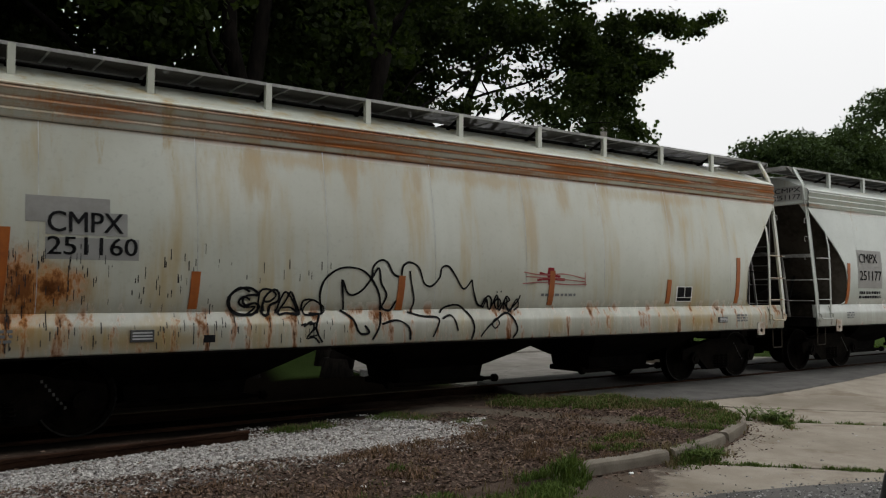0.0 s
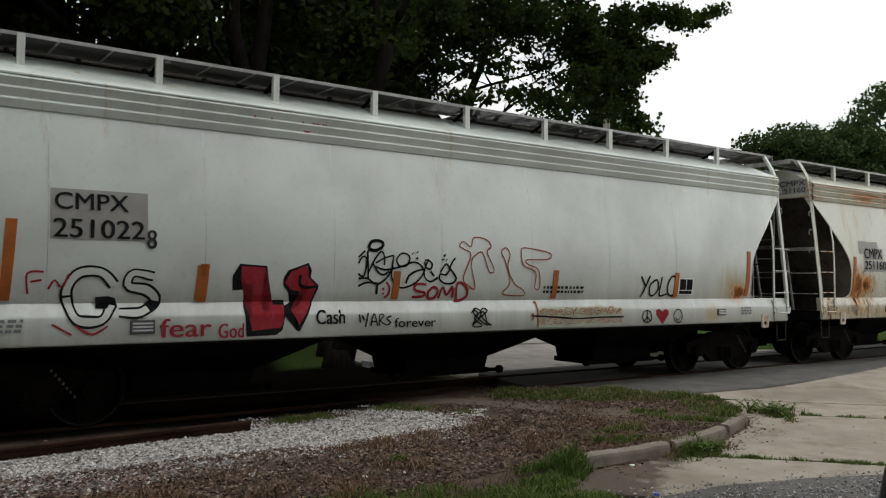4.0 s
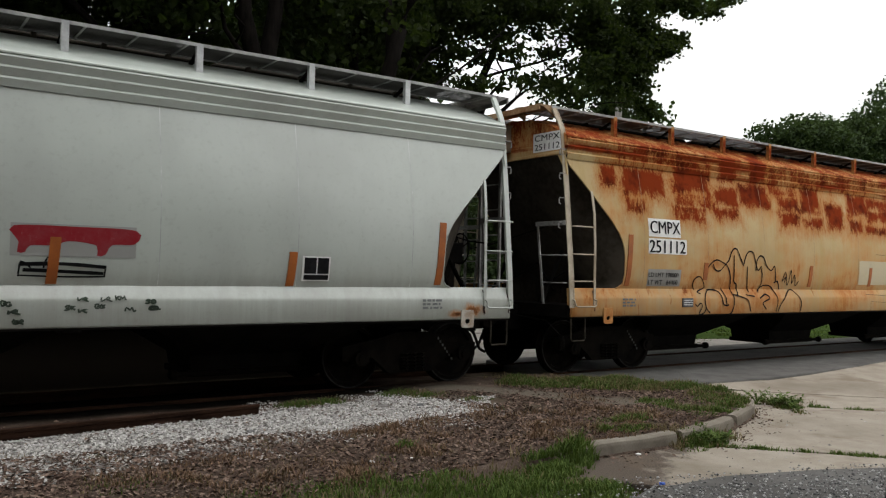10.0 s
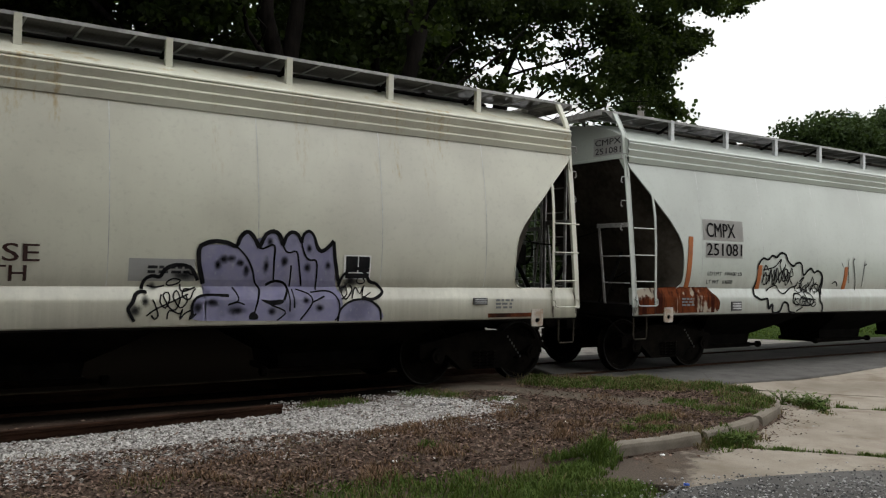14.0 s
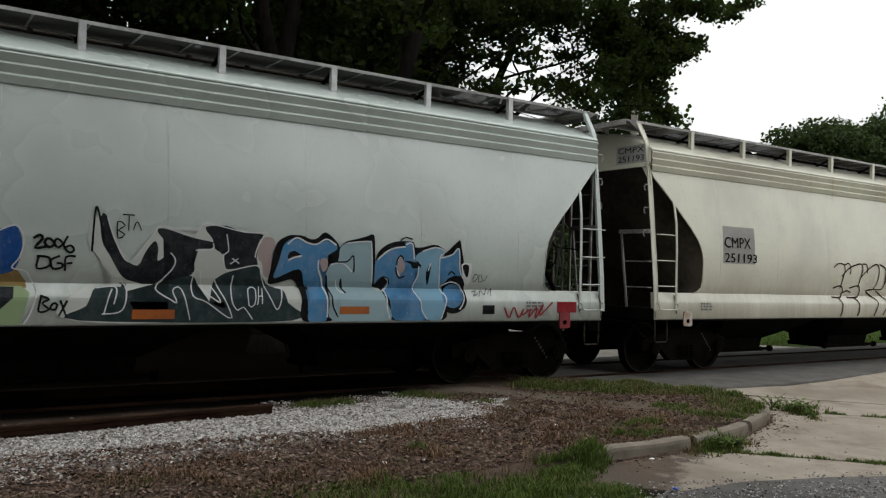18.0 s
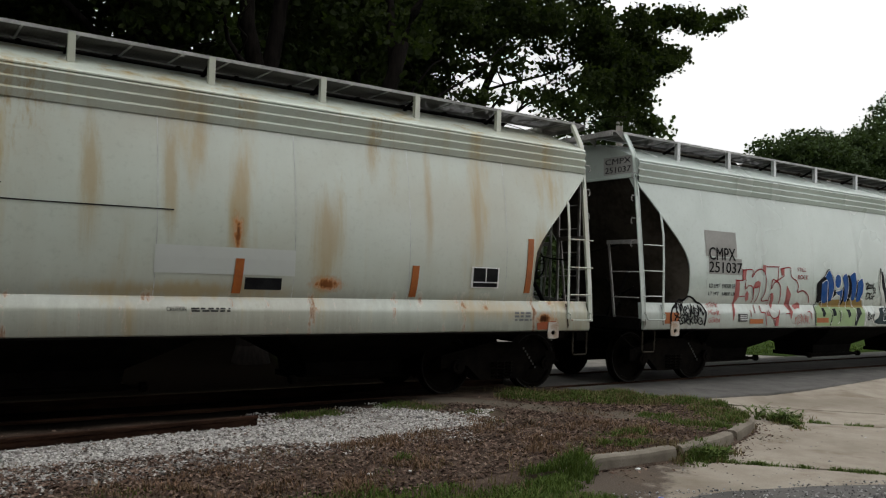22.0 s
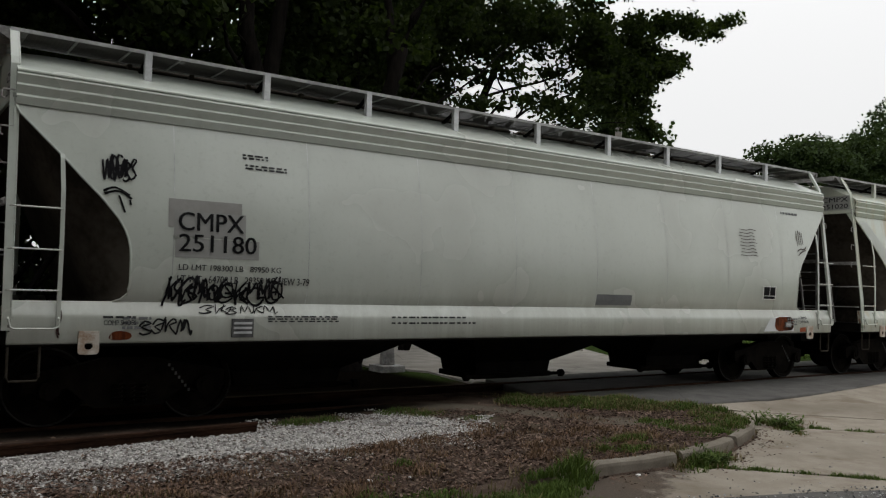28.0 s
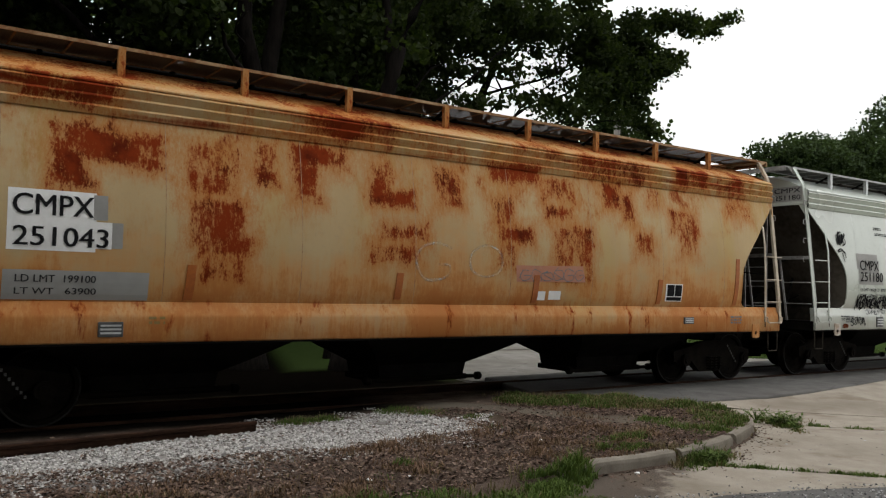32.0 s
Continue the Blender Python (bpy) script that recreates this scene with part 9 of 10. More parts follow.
lettering(7, "LD LMT 197800 LB   89700 KG", 1.8, 3.1, 1.71, 1.79, STENCIL)
lettering(7, "LT WT  65200 LB   29550 KG", 1.79, 3.08, 1.55, 1.63, STENCIL)
lettering(7, "179", 3.49, 3.66, 1.56, 1.64, STENCIL)
reflector(7, 1.31, 1.54, 2.34)
reflector(7, 3.39, 1.52, 1.95)
reflector(7, 6.19, 1.52, 1.96)
reflector(7, 9.69, 1.52, 1.95)
reflector(7, 12.27, 1.51, 1.95)
reflector(7, 14.38, 1.6, 2.44)
placard(7, 13.26, 13.78, 1.66, 1.97)
sill_plate(7, 2.66, 2.93, 1.13, 1.3)
patch(7, "label_strip", 9.78, 10.27, 1.57, 1.72, BLACK)
patch(7, "paint_patch", 8.67, 10.44, 1.75, 2.08, SPRAY_PAINT)
bars(7, 3.49, 4.5, 1.26, 1.36, 3, STENCIL)
bars(7, 5.3, 6.36, 1.24, 1.35, 2, STENCIL)
lettering(7, "CAUTION", 8.83, 9.06, 1.3, 1.355, STENCIL)
bars(7, 9.12, 9.6, 1.29, 1.35, 2, STENCIL)
graffiti(7, SPRAY_BLACK, 0.018, "long black scratches", [
    [(5.34, 2.65), (6.1, 2.65), (7.06, 2.65)],
    [(6.12, 2.49), (7.34, 2.48), (8.65, 2.49), (8.87, 2.49)]])
fill(7, SPRAY_PAINT, "dull repair plate along the cut edge", [(0.12, 3.46), (0.42, 3.52), (0.95, 3.05), (1.30, 2.66), (1.42, 2.40), (1.24, 2.36), (1.10, 2.44), (0.92, 2.62), (0.70, 2.86), (0.52, 3.05)])
scrawl(7, SPRAY_BLACK, 0.034, "black scribbled tag on the sill", 1.3, 1.89, 1.1, 1.34, 5, 21)
scrawl(7, SPRAY_BLACK, 0.034, "black scribbled tag on the sill", 1.93, 2.6, 1.08, 1.35, 5, 22)
fill(7, SPRAY_ORANGE, "orange rust scab on the sill", [(0.88, 1.13), (1.09, 1.14), (1.11, 1.06), (0.88, 1.05)])
fill(7, SPRAY_ORANGE, "orange rust scab on the sill", [(0.94, 1.14), (1.12, 1.15), (1.15, 1.07), (0.94, 1.06)])
fill(7, SPRAY_ORANGE, "orange rust scab on the sill", [(14.55, 1.14), (14.95, 1.17), (14.95, 1.04), (14.56, 1.03)])
patch(8, "paint_patch", 1.63, 2.53, 2.36, 2.7, PATCH_GREY)
patch(8, "number_patch", 1.7, 2.58, 2.25, 2.56, PATCH_GREY2)
patch(8, "number_patch", 1.72, 2.76, 2.01, 2.24, PATCH_GREY2)
lettering(8, "CMPX", 1.75, 2.55, 2.33, 2.55, BLACK)
lettering(8, "251180", 1.76, 2.72, 2.08, 2.29, BLACK)
lettering(8, "LD LMT 198300 LB   89950 KG", 1.77, 3.06, 1.86, 1.93, STENCIL)
lettering(8, "LT WT   64700 LB   29350 KG NEW 3-79", 1.76, 3.46, 1.71, 1.8, STENCIL)
bars(8, 2.55, 2.89, 3.27, 3.345, 2, STENCIL)
bars(8, 2.58, 3.14, 3.14, 3.215, 2, STENCIL)
bars(8, 2.91, 3.9, 1.24, 1.33, 3, STENCIL)
bars(8, 4.72, 5.99, 1.29, 1.33, 1, STENCIL)
bars(8, 4.72, 6.17, 1.21, 1.25, 1, STENCIL)
bars(8, 0.95, 1.31, 1.285, 1.325, 1, STENCIL)
lettering(8, "COMP SHOES", 0.96, 1.31, 1.215, 1.27, STENCIL)
placard(8, 13.27, 13.7, 1.68, 1.94)
sill_plate(8, 2.44, 2.72, 1.06, 1.29)
graffiti(8, SPRAY_BLACK, 0.03, "black smeared scribble", [
    [(0.89, 3.08), (0.91, 2.85), (0.94, 3.09), (0.96, 2.87), (0.99, 3.11), (1.02, 2.84), (1.05, 3.1), (1.07, 2.9), (1.13, 3.11), (1.16, 2.91)],
    [(0.9, 2.72), (1.03, 2.77), (1.19, 2.69)],
    [(0.91, 2.69), (1.07, 2.73), (1.21, 2.65)],
    [(1.07, 2.68), (1.14, 2.49)],
    [(1.19, 2.64), (1.2, 2.58)]])
patch(8, "paint_patch", 8.7, 9.55, 1.52, 1.7, SPRAY_GREY)
for i in range(9):
    z = 2.53 + 0.063 * i
    graffiti(8, SPRAY_BROWN, 0.014, "thin wavering brown line", [[(12.56 + 0.02 * (i % 3), z), (12.8, z - 0.012), (12.95, z + 0.01), (13.12 - 0.03 * (i % 4), z - 0.005)]])
graffiti(8, SPRAY_BROWN, 0.022, "dark red-brown dripping tag", [
    [(14.5, 2.8), (14.51, 3.1)],
    [(14.57, 2.82), (14.58, 3.12)],
    [(14.64, 2.82), (14.64, 3.11)],
    [(14.71, 2.84), (14.7, 3.09)],
    [(14.48, 2.68), (14.6, 2.74), (14.72, 2.73), (14.82, 2.8)],
    [(14.5, 2.6), (14.6, 2.66), (14.78, 2.72)]])
lettering(8, "2 GRIP RT", 14.47, 14.78, 1.29, 1.345, STENCIL)
lettering(8, "COMP SHOES", 14.47, 14.84, 1.21, 1.265, STENCIL)
fill(8, SILL_RUST, "small rust stain on the sill", [(1.02, 1.06), (1.05, 1.13), (1.15, 1.15), (1.26, 1.12), (1.25, 1.06), (1.12, 1.045)], True)
bars(8, 14.08, 14.68, 3.42, 3.5, 1, SPRAY_GREY)
scrawl(8, SPRAY_BLACK, 0.03, "black smeared scribble", 0.96, 1.26, 2.84, 3.14, 4, 34)
scrawl(8, SPRAY_BLACK, 0.03, "black scribbled tag", 1.64, 3.08, 1.5, 1.78, 9, 35)
scrawl(8, SPRAY_BLACK, 0.034, "black scribbled tag", 1.6, 3.05, 1.45, 1.73, 7, 31)
scrawl(8, SPRAY_BLACK, 0.016, "black scribbled tag", 2.05, 3, 1.34, 1.45, 6, 33)
scrawl(8, SPRAY_BLACK, 0.026, "black scribbled tag on the sill", 1.34, 1.91, 1.1, 1.32, 4, 32)
fill(8, SPRAY_WHITE, "white overpainted sill patch", [(13.29, 1.05), (13.52, 1.31), (13.75, 1.34), (14.13, 1.36), (14.31, 1.28), (14.32, 1.05)])
sill_plate(8, 14, 14.21, 1.13, 1.24)
scrawl(9, SPRAY_GREY, 0.014, "faint grey scrawl", 8.82, 10.21, 1.85, 2.05, 6, 51)
fill(8, RUST, "rusted scab round the sill plate", [(13.66, 1.17), (13.69, 1.31), (13.85, 1.34), (14.2, 1.34), (14.31, 1.27), (14.31, 1.13), (14.25, 1.07), (13.8, 1.05), (13.7, 1.09)])
fill(8, SPRAY_ORANGE, "orange rust scab on the sill", [(14.54, 1.12), (14.74, 1.13), (14.76, 1.04), (14.54, 1.03)])
fill(8, SPRAY_ORANGE, "orange rust scab on the sill", [(14.85, 1.13), (14.97, 1.13), (14.99, 1.07), (14.85, 1.07)])
patch(9, "number_patch", 1.79, 2.68, 2.02, 2.68, SIGN_WHITE)
patch(9, "number_patch", 2.67, 2.85, 2.06, 2.36, SIGN_WHITE)
lettering(9, "CMPX", 1.84, 2.65, 2.4, 2.63, BLACK)
lettering(9, "251043", 1.85, 2.81, 2.07, 2.28, BLACK)
patch(9, "paint_patch", 2.65, 2.8, 2.38, 2.66, PATCH_GREY)
patch(9, "paint_patch", 2.85, 2.97, 2.07, 2.36, PATCH_GREY)
patch(9, "paint_patch", 1.77, 3.28, 1.49, 1.81, PATCH_GREY2)
lettering(9, "LD LMT  199100", 1.89, 2.7, 1.68, 1.76, STENCIL)
lettering(9, "LT WT   63900", 1.89, 2.71, 1.55, 1.62, STENCIL)
reflector(9, 3.76, 1.5, 1.92)
reflector(9, 6.68, 1.54, 1.91)
reflector(9, 14.3, 1.51, 2.4)
placard(9, 12.26, 12.71, 1.57, 1.88)
sill_plate(9, 2.74, 3.01, 1.08, 1.25)
sill_plate(9, 12.74, 13.01, 1.17, 1.29)
bars(9, 3.29, 3.48, 1.21, 1.32, 2, SPRAY_OCHRE)
graffiti(9, FAINT, 0.045, "faint pale sprayed letters", [
    [(7.56, 2.29), (7.31, 2.36), (7.02, 2.27), (6.96, 2.03), (7.14, 1.83), (7.48, 1.88), (7.52, 2.04), (7.32, 2.05)],
    [(8.18, 2.37), (7.92, 2.23), (7.93, 1.99), (8.20, 1.90), (8.47, 2.01), (8.46, 2.27), (8.18, 2.37)]])
fill(9, SPRAY_SALMON, "faded pink painted strip", [(8.78, 2.09), (10.2, 2.12), (10.27, 1.86), (8.8, 1.84)])
patch(9, "paint_patch", 9.16, 9.41, 1.56, 1.7, SIGN_WHITE)
patch(9, "paint_patch", 9.48, 9.74, 1.57, 1.71, SIGN_WHITE)

# ---- stones, litter and plants on the ground ----
GRASS = leaf_material("grass_blade", (0.045, 0.080, 0.016), (0.105, 0.145, 0.034), 0.25)
STRAW = leaf_material("dry_grass_blade", (0.12, 0.088, 0.044), (0.21, 0.165, 0.09), 0.15)


def island_tones(name, tones, rough=0.9):
    n = Nodes(name, rough, 0.0, 0.2)
    f = n.island()
    col = tones[0]
    for i, t in enumerate(tones[1:]):
        col = n.mix(n.ramp(f, (i + 0.6) / len(tones), (i + 1.2) / len(tones)), col, t)
    n.bump(n.noise(60, n.place()), 0.3)
    return n.done(col)


STONE = island_tones("crushed_stone", ((0.15, 0.14, 0.13), (0.335, 0.32, 0.30), (0.55, 0.535, 0.51), (0.39, 0.375, 0.35)))
CHIP = island_tones("dark_chippings", ((0.05, 0.05, 0.052), (0.13, 0.128, 0.126), (0.40, 0.395, 0.385), (0.19, 0.185, 0.182)))
MULCH = island_tones("dead_leaves", ((0.04, 0.024, 0.017), (0.10, 0.062, 0.045), (0.20, 0.142, 0.11), (0.06, 0.038, 0.028)))


def height_at(x, y):
    """The ground, or the drive where it lies over the ground."""
    z = ground_z(x, y)
    return -0.142 if z < -0.2 and x > 5.7 else z


def pebbles(name, label, places, lo, hi, mat, flat=0.6):
    """Rough stones of eight faces each."""
    base = np.array([(1, 0, 0), (0, 1, 0), (-1, 0, 0), (0, -1, 0), (0, 0, 1), (0, 0, -1)], float)
    tri = np.array([(0, 1, 4), (1, 2, 4), (2, 3, 4), (3, 0, 4), (1, 0, 5), (2, 1, 5), (3, 2, 5), (0, 3, 5)])
    n = len(places)
    s = RNG.uniform(lo, hi, n) * RNG.uniform(0.6, 1.3, n)
    a = RNG.uniform(0, math.tau, n)
    v = base[None] * s[:, None, None] * RNG.uniform(0.6, 1.25, (n, 6, 1)) * [1, 1, flat]
    v = v + RNG.normal(size=(n, 6, 3)) * (s * 0.12)[:, None, None]
    c, d = np.cos(a)[:, None], np.sin(a)[:, None]
    w = np.stack([v[..., 0] * c - v[..., 1] * d, v[..., 0] * d + v[..., 1] * c, v[..., 2]], -1)
    w += np.array([(x, y, z) for x, y, z in places])[:, None] + np.stack([s * 0, s * 0, s * 0.25], -1)[:, None]
    me = bpy.data.meshes.new(name)
    me.from_pydata(w.reshape(-1, 3).tolist(), [], (np.arange(n)[:, None, None] * 6 + tri[None]).reshape(-1, 3).tolist())
    return tagged(link(name, me, mat), label, "gravel", "", "stuff")


def strip_place(rng):
    """A place in the pale gravel strip: thick to the left, thinning out to the right."""
    while True:
        x, y = rng.uniform(-2, 7.2), rng.uniform(7.2, 10.3)
        mid, half = 8.42 + 0.07 * x - 0.25 * min(max(2.6 - x, 0), 1.4), 1.14 - 0.03 * max(x - 3, 0)
        if x > 4.2:
            half += 0.35 * min(1, x - 4.2) * (0.5 if y > mid else 0.0)
        edge = abs(y - mid) + 0.6 * noise.noise((x * 1.1, y * 1.1, 2)) + 0.35 * noise.noise((x * 3.1, y * 3.1, 6))
        if x > 5.2 and y > 9.0 and noise.noise((x * 1.4, y * 1.4, 8)) < -0.05:
            continue
        if edge < half * (1 if x < 6 else (7.2 - x) / 1.2) * rng.uniform(0.4, 1.15):
            return x, y, height_at(x, y)


rng = random.Random(3)
pebbles("gravel", "pale crushed-stone gravel strip beside the track", [strip_place(rng) for _ in range(24000)], 0.009, 0.022, STONE)
pebbles("ballast", "dark ballast stones between the ties", [(rng.uniform(-4, 12), rng.uniform(10.0, 10.55), -0.15) for _ in range(1600)], 0.015, 0.035, CHIP)
chips = []
while len(chips) < 9000:
    x, y = rng.uniform(4.8, 11), rng.uniform(2.6, 5.6)
    line = 4.95 - 0.30 * max(x - 5.6, 0) + 0.35 * noise.noise((x * 1.5, y * 1.5, 1))
    if y < line + 0.25 and rng.random() < (1 if y < line - 0.15 else 0.35):
        chips.append((x, y, -0.118))
for _ in range(260):
    x, y = rng.uniform(7, 12), rng.uniform(4.2, 7)
    if inside_island(x, y) < -0.1:
        chips.append((x, y, -0.136))
pebbles("chippings", "loose dark chippings on the road edge", chips, 0.006, 0.016, CHIP)


def flakes(name, label, places, size, mat):
    n = len(places)
    a, t = RNG.uniform(0, math.tau, n), RNG.uniform(-0.5, 0.5, (n, 2))
    k = size * RNG.uniform(0.5, 1.4, n)
    shape = np.array([(-0.7, -0.15, 0), (0, -0.42, 0.1), (0.8, 0, 0.02), (0.05, 0.4, 0.12)])
    x, y = shape[None, :, 0] * k[:, None], shape[None, :, 1] * k[:, None]
    px = x * np.cos(a)[:, None] - y * np.sin(a)[:, None]
    py = x * np.sin(a)[:, None] + y * np.cos(a)[:, None]
    pz = shape[None, :, 2] * k[:, None] + px * t[:, :1] + py * t[:, 1:] + 0.012
    v = np.stack([px, py, pz], -1) + np.array(places)[:, None]
    me = bpy.data.meshes.new(name)
    me.from_pydata(v.reshape(-1, 3).tolist(), [], (np.arange(n)[:, None] * 4 + [0, 1, 2, 3]).tolist())
    return tagged(link(name, me, mat), label, "litter", "", "stuff")


spots = []
while len(spots) < 34000:
    x, y = rng.uniform(-1, 11), rng.uniform(4.8, 10)
    if abs(x - 7.05 - (10 - y) * 0.65) < 0.3 + 0.4 * noise.noise((x * 2, y * 2, 3)) and rng.random() < 0.85:
        continue
    if inside_island(max(x, 5.7), y) > 0.15 and noise.noise((x * 0.8, y * 0.8, 4)) > -0.45:
        if y < 8.3 - 0.02 * x or x > 6.4 and y < 9.6 or rng.random() < 0.06:
            spots.append((x, y, height_at(x, y)))
for _ in range(800):
    i = rng.randrange(2, 54)
    d = (EDGE[i + 1] - EDGE[i]).normalized()
    q = EDGE[i].lerp(EDGE[i + 1], rng.random()) - Vector((-d.y, d.x)) * rng.random() ** 4 * 0.5
    spots.append((q.x, q.y, -0.14))
flakes("leaf_litter", "brown dead leaves and bark on the bed", spots, 0.03, MULCH)


def blades(name, label, patches, mat, wide=0.006, thin=True):
    """Grass: bent blades in patches (x, y, radius, count, height)."""
    vs, fs = [], []
    for x0, y0, r, count, tall in patches:
        for _ in range(count):
            a, d = rng.uniform(0, math.tau), r * rng.random() ** 0.6
            x, y = x0 + d * math.cos(a), y0 + d * math.sin(a) * 0.8
            bare = noise.noise((x * 2.1, y * 2.1, 9)) + 0.5 * noise.noise((x * 6, y * 6, 19))
            if thin and bare < -0.12 and rng.random() < 0.85:
                continue
            z = height_at(x, y) - 0.01
            h = tall * rng.uniform(0.45, 1.2) * (1.1 - 0.5 * d / r) * (0.85 + 0.7 * max(bare, -0.2))
            b, e = rng.uniform(0, math.tau), h * rng.uniform(0.15, 0.8)
            w = wide * rng.uniform(0.7, 1.6)
            ca, sa = math.cos(b), math.sin(b)
            i = len(vs)
            vs += [(x - sa * w, y + ca * w, z), (x + sa * w, y - ca * w, z), (x + ca * e * 0.4 + sa * w * 0.7, y + sa * e * 0.4 - ca * w * 0.7, z + h * 0.6), (x + ca * e * 0.4 - sa * w * 0.7, y + sa * e * 0.4 + ca * w * 0.7, z + h * 0.6), (x + ca * e, y + sa * e, z + h * rng.uniform(0.8, 1.0))]
            fs += [(i, i + 1, i + 2, i + 3), (i + 3, i + 2, i + 4)]
    me = bpy.data.meshes.new(name)
    me.from_pydata(vs, [], fs)
    return tagged(link(name, me, mat), label, "grass", "", "stuff")


verge = []
for i in range(90):
    f = rng.random()
    x, y = 8.4 + 2.6 * f + rng.uniform(-0.3, 0.3), 9.95 - 1.9 * f + rng.uniform(-0.45, 0.3)
    if inside_island(x, y) > 0.2:
        verge.append((x, y, rng.uniform(0.2, 0.42), 560, rng.uniform(0.07, 0.15)))
tufts = [(10.85, 6.85, 0.22, 420, 0.12), (11.05, 7.1, 0.24, 450, 0.13), (11.2, 7.4, 0.2, 300, 0.13), (10.7, 6.55, 0.18, 220, 0.08), (11.5, 7.2, 0.2, 120, 0.07), (7.1, 6.85, 0.25, 500, 0.10), (7.5, 6.75, 0.28, 650, 0.10), (8.5, 7.2, 0.3, 350, 0.08), (8.7, 6.9, 0.3, 400, 0.08), (9.1, 6.75, 0.35, 500, 0.09), (9.7, 7.2, 0.4, 600, 0.1), (10.1, 7.6, 0.4, 650, 0.1), (7.55, 5.85, 0.22, 600, 0.13)]
tufts += [(7.8, 5.9, 0.2, 450, 0.12), (7.35, 5.75, 0.18, 320, 0.11), (8.2, 5.95, 0.15, 120, 0.07), (4.6, 9.75, 0.3, 380, 0.08), (5.0, 9.8, 0.3, 360, 0.08), (6.2, 9.9, 0.35, 420, 0.09), (6.5, 9.5, 0.3, 360, 0.07), (6.8, 8.85, 0.25, 160, 0.06), (6.6, 8.2, 0.2, 120, 0.05), (4.5, 7.0, 0.15, 90, 0.1), (4.05, 6.7, 0.18, 90, 0.08), (1.8, 6.9, 0.4, 160, 0.05)]
tufts += [(6.7, 6.4, 0.2, 420, 0.11), (6.95, 6.32, 0.2, 420, 0.11), (7.2, 6.3, 0.16, 260, 0.09), (8.5, 6.5, 0.2, 300, 0.09), (9.0, 6.65, 0.22, 380, 0.10), (9.4, 6.8, 0.25, 420, 0.11), (9.8, 7.0, 0.3, 520, 0.12), (10.15, 7.3, 0.3, 560, 0.13), (10.35, 7.7, 0.3, 560, 0.13), (9.0, 7.4, 0.25, 300, 0.09), (8.7, 7.6, 0.2, 200, 0.08), (7.6, 5.92, 0.2, 420, 0.16), (7.95, 5.98, 0.2, 380, 0.14)]
near = [(3.17, 6.2, 0.3, 161, 0.08), (3.66, 6.1, 0.35, 260, 0.09), (4.2, 5.95, 0.35, 372, 0.10), (4.8, 5.7, 0.35, 434, 0.11), (5.4, 5.95, 0.25, 310, 0.14), (5.4, 5.2, 0.3, 372, 0.11), (3.1, 6.05, 0.35, 310, 0.09), (3.5, 5.9, 0.4, 434, 0.10), (3.9, 5.65, 0.4, 558, 0.11), (4.3, 5.5, 0.4, 620, 0.12), (4.7, 5.3, 0.4, 620, 0.12), (5.05, 5.1, 0.35, 558, 0.11), (5.3, 5.0, 0.3, 372, 0.10), (5.35, 5.75, 0.28, 434, 0.16), (5.15, 5.5, 0.3, 434, 0.13), (5.5, 5.9, 0.2, 217, 0.13), (2.6, 6.2, 0.3, 124, 0.07), (4.9, 4.6, 0.5, 558, 0.10), (4.2, 5.0, 0.6, 744, 0.11)]
blades("grass", "patches of short green grass and weeds", verge + tufts, GRASS)
blades("tall_grass", "long green grass at the curb's buried end", near + [(5.75, 5.95, 0.25, 420, 0.2), (5.95, 6.02, 0.2, 300, 0.17), (5.5, 5.75, 0.3, 420, 0.17), (7.75, 5.86, 0.25, 420, 0.17)], GRASS, 0.006, False)
straw = [(x + rng.uniform(-0.2, 0.2), y + rng.uniform(-0.2, 0.2), r * 1.2, int(c * 0.3), h * 1.2) for x, y, r, c, h in verge + tufts + near[:8]]
straw += [(rng.uniform(0.8, 6.5), rng.uniform(6.3, 8.3), 0.35, 60, 0.06) for _ in range(40)]
stalks = []
while len(stalks) < 210:
    x, y = rng.uniform(1.5, 8.2), rng.uniform(6.1, 8.4)
    if y > 6.7 + 0.28 * x:
        continue
    if inside_island(max(x, 5.7), y) > 0.2 and noise.noise((x * 0.9, y * 0.9, 11)) > -0.25:
        stalks.append((x, y, 0.28, 70, rng.uniform(0.05, 0.1)))
blades("dead_stalks", "brown dead stalks standing in the leaf litter", stalks, leaf_material("dead_stalk", (0.085, 0.048, 0.030), (0.23, 0.145, 0.095), 0.1), 0.006)
blades("dry_grass", "thin dry straw-coloured grass stalks", straw, STRAW, 0.004)


def joint_weeds(s, w0, w1, count):
    out = []
    for _ in range(count):
        x, y = across(s + rng.uniform(-0.03, 0.03), rng.uniform(w0, w1))
        out.append((x, y, 0.09, 60, 0.075))
    return out


blades("joint_grass", "low grass growing in the drive's joints", joint_weeds(0.957, -0.5, 0.9, 40) + joint_weeds(0.957, 1.05, 1.8, 14) + joint_weeds(4.7, -0.9, 0.9, 22) + joint_weeds(4.7, 1.2, 3, 8), GRASS, 0.005)


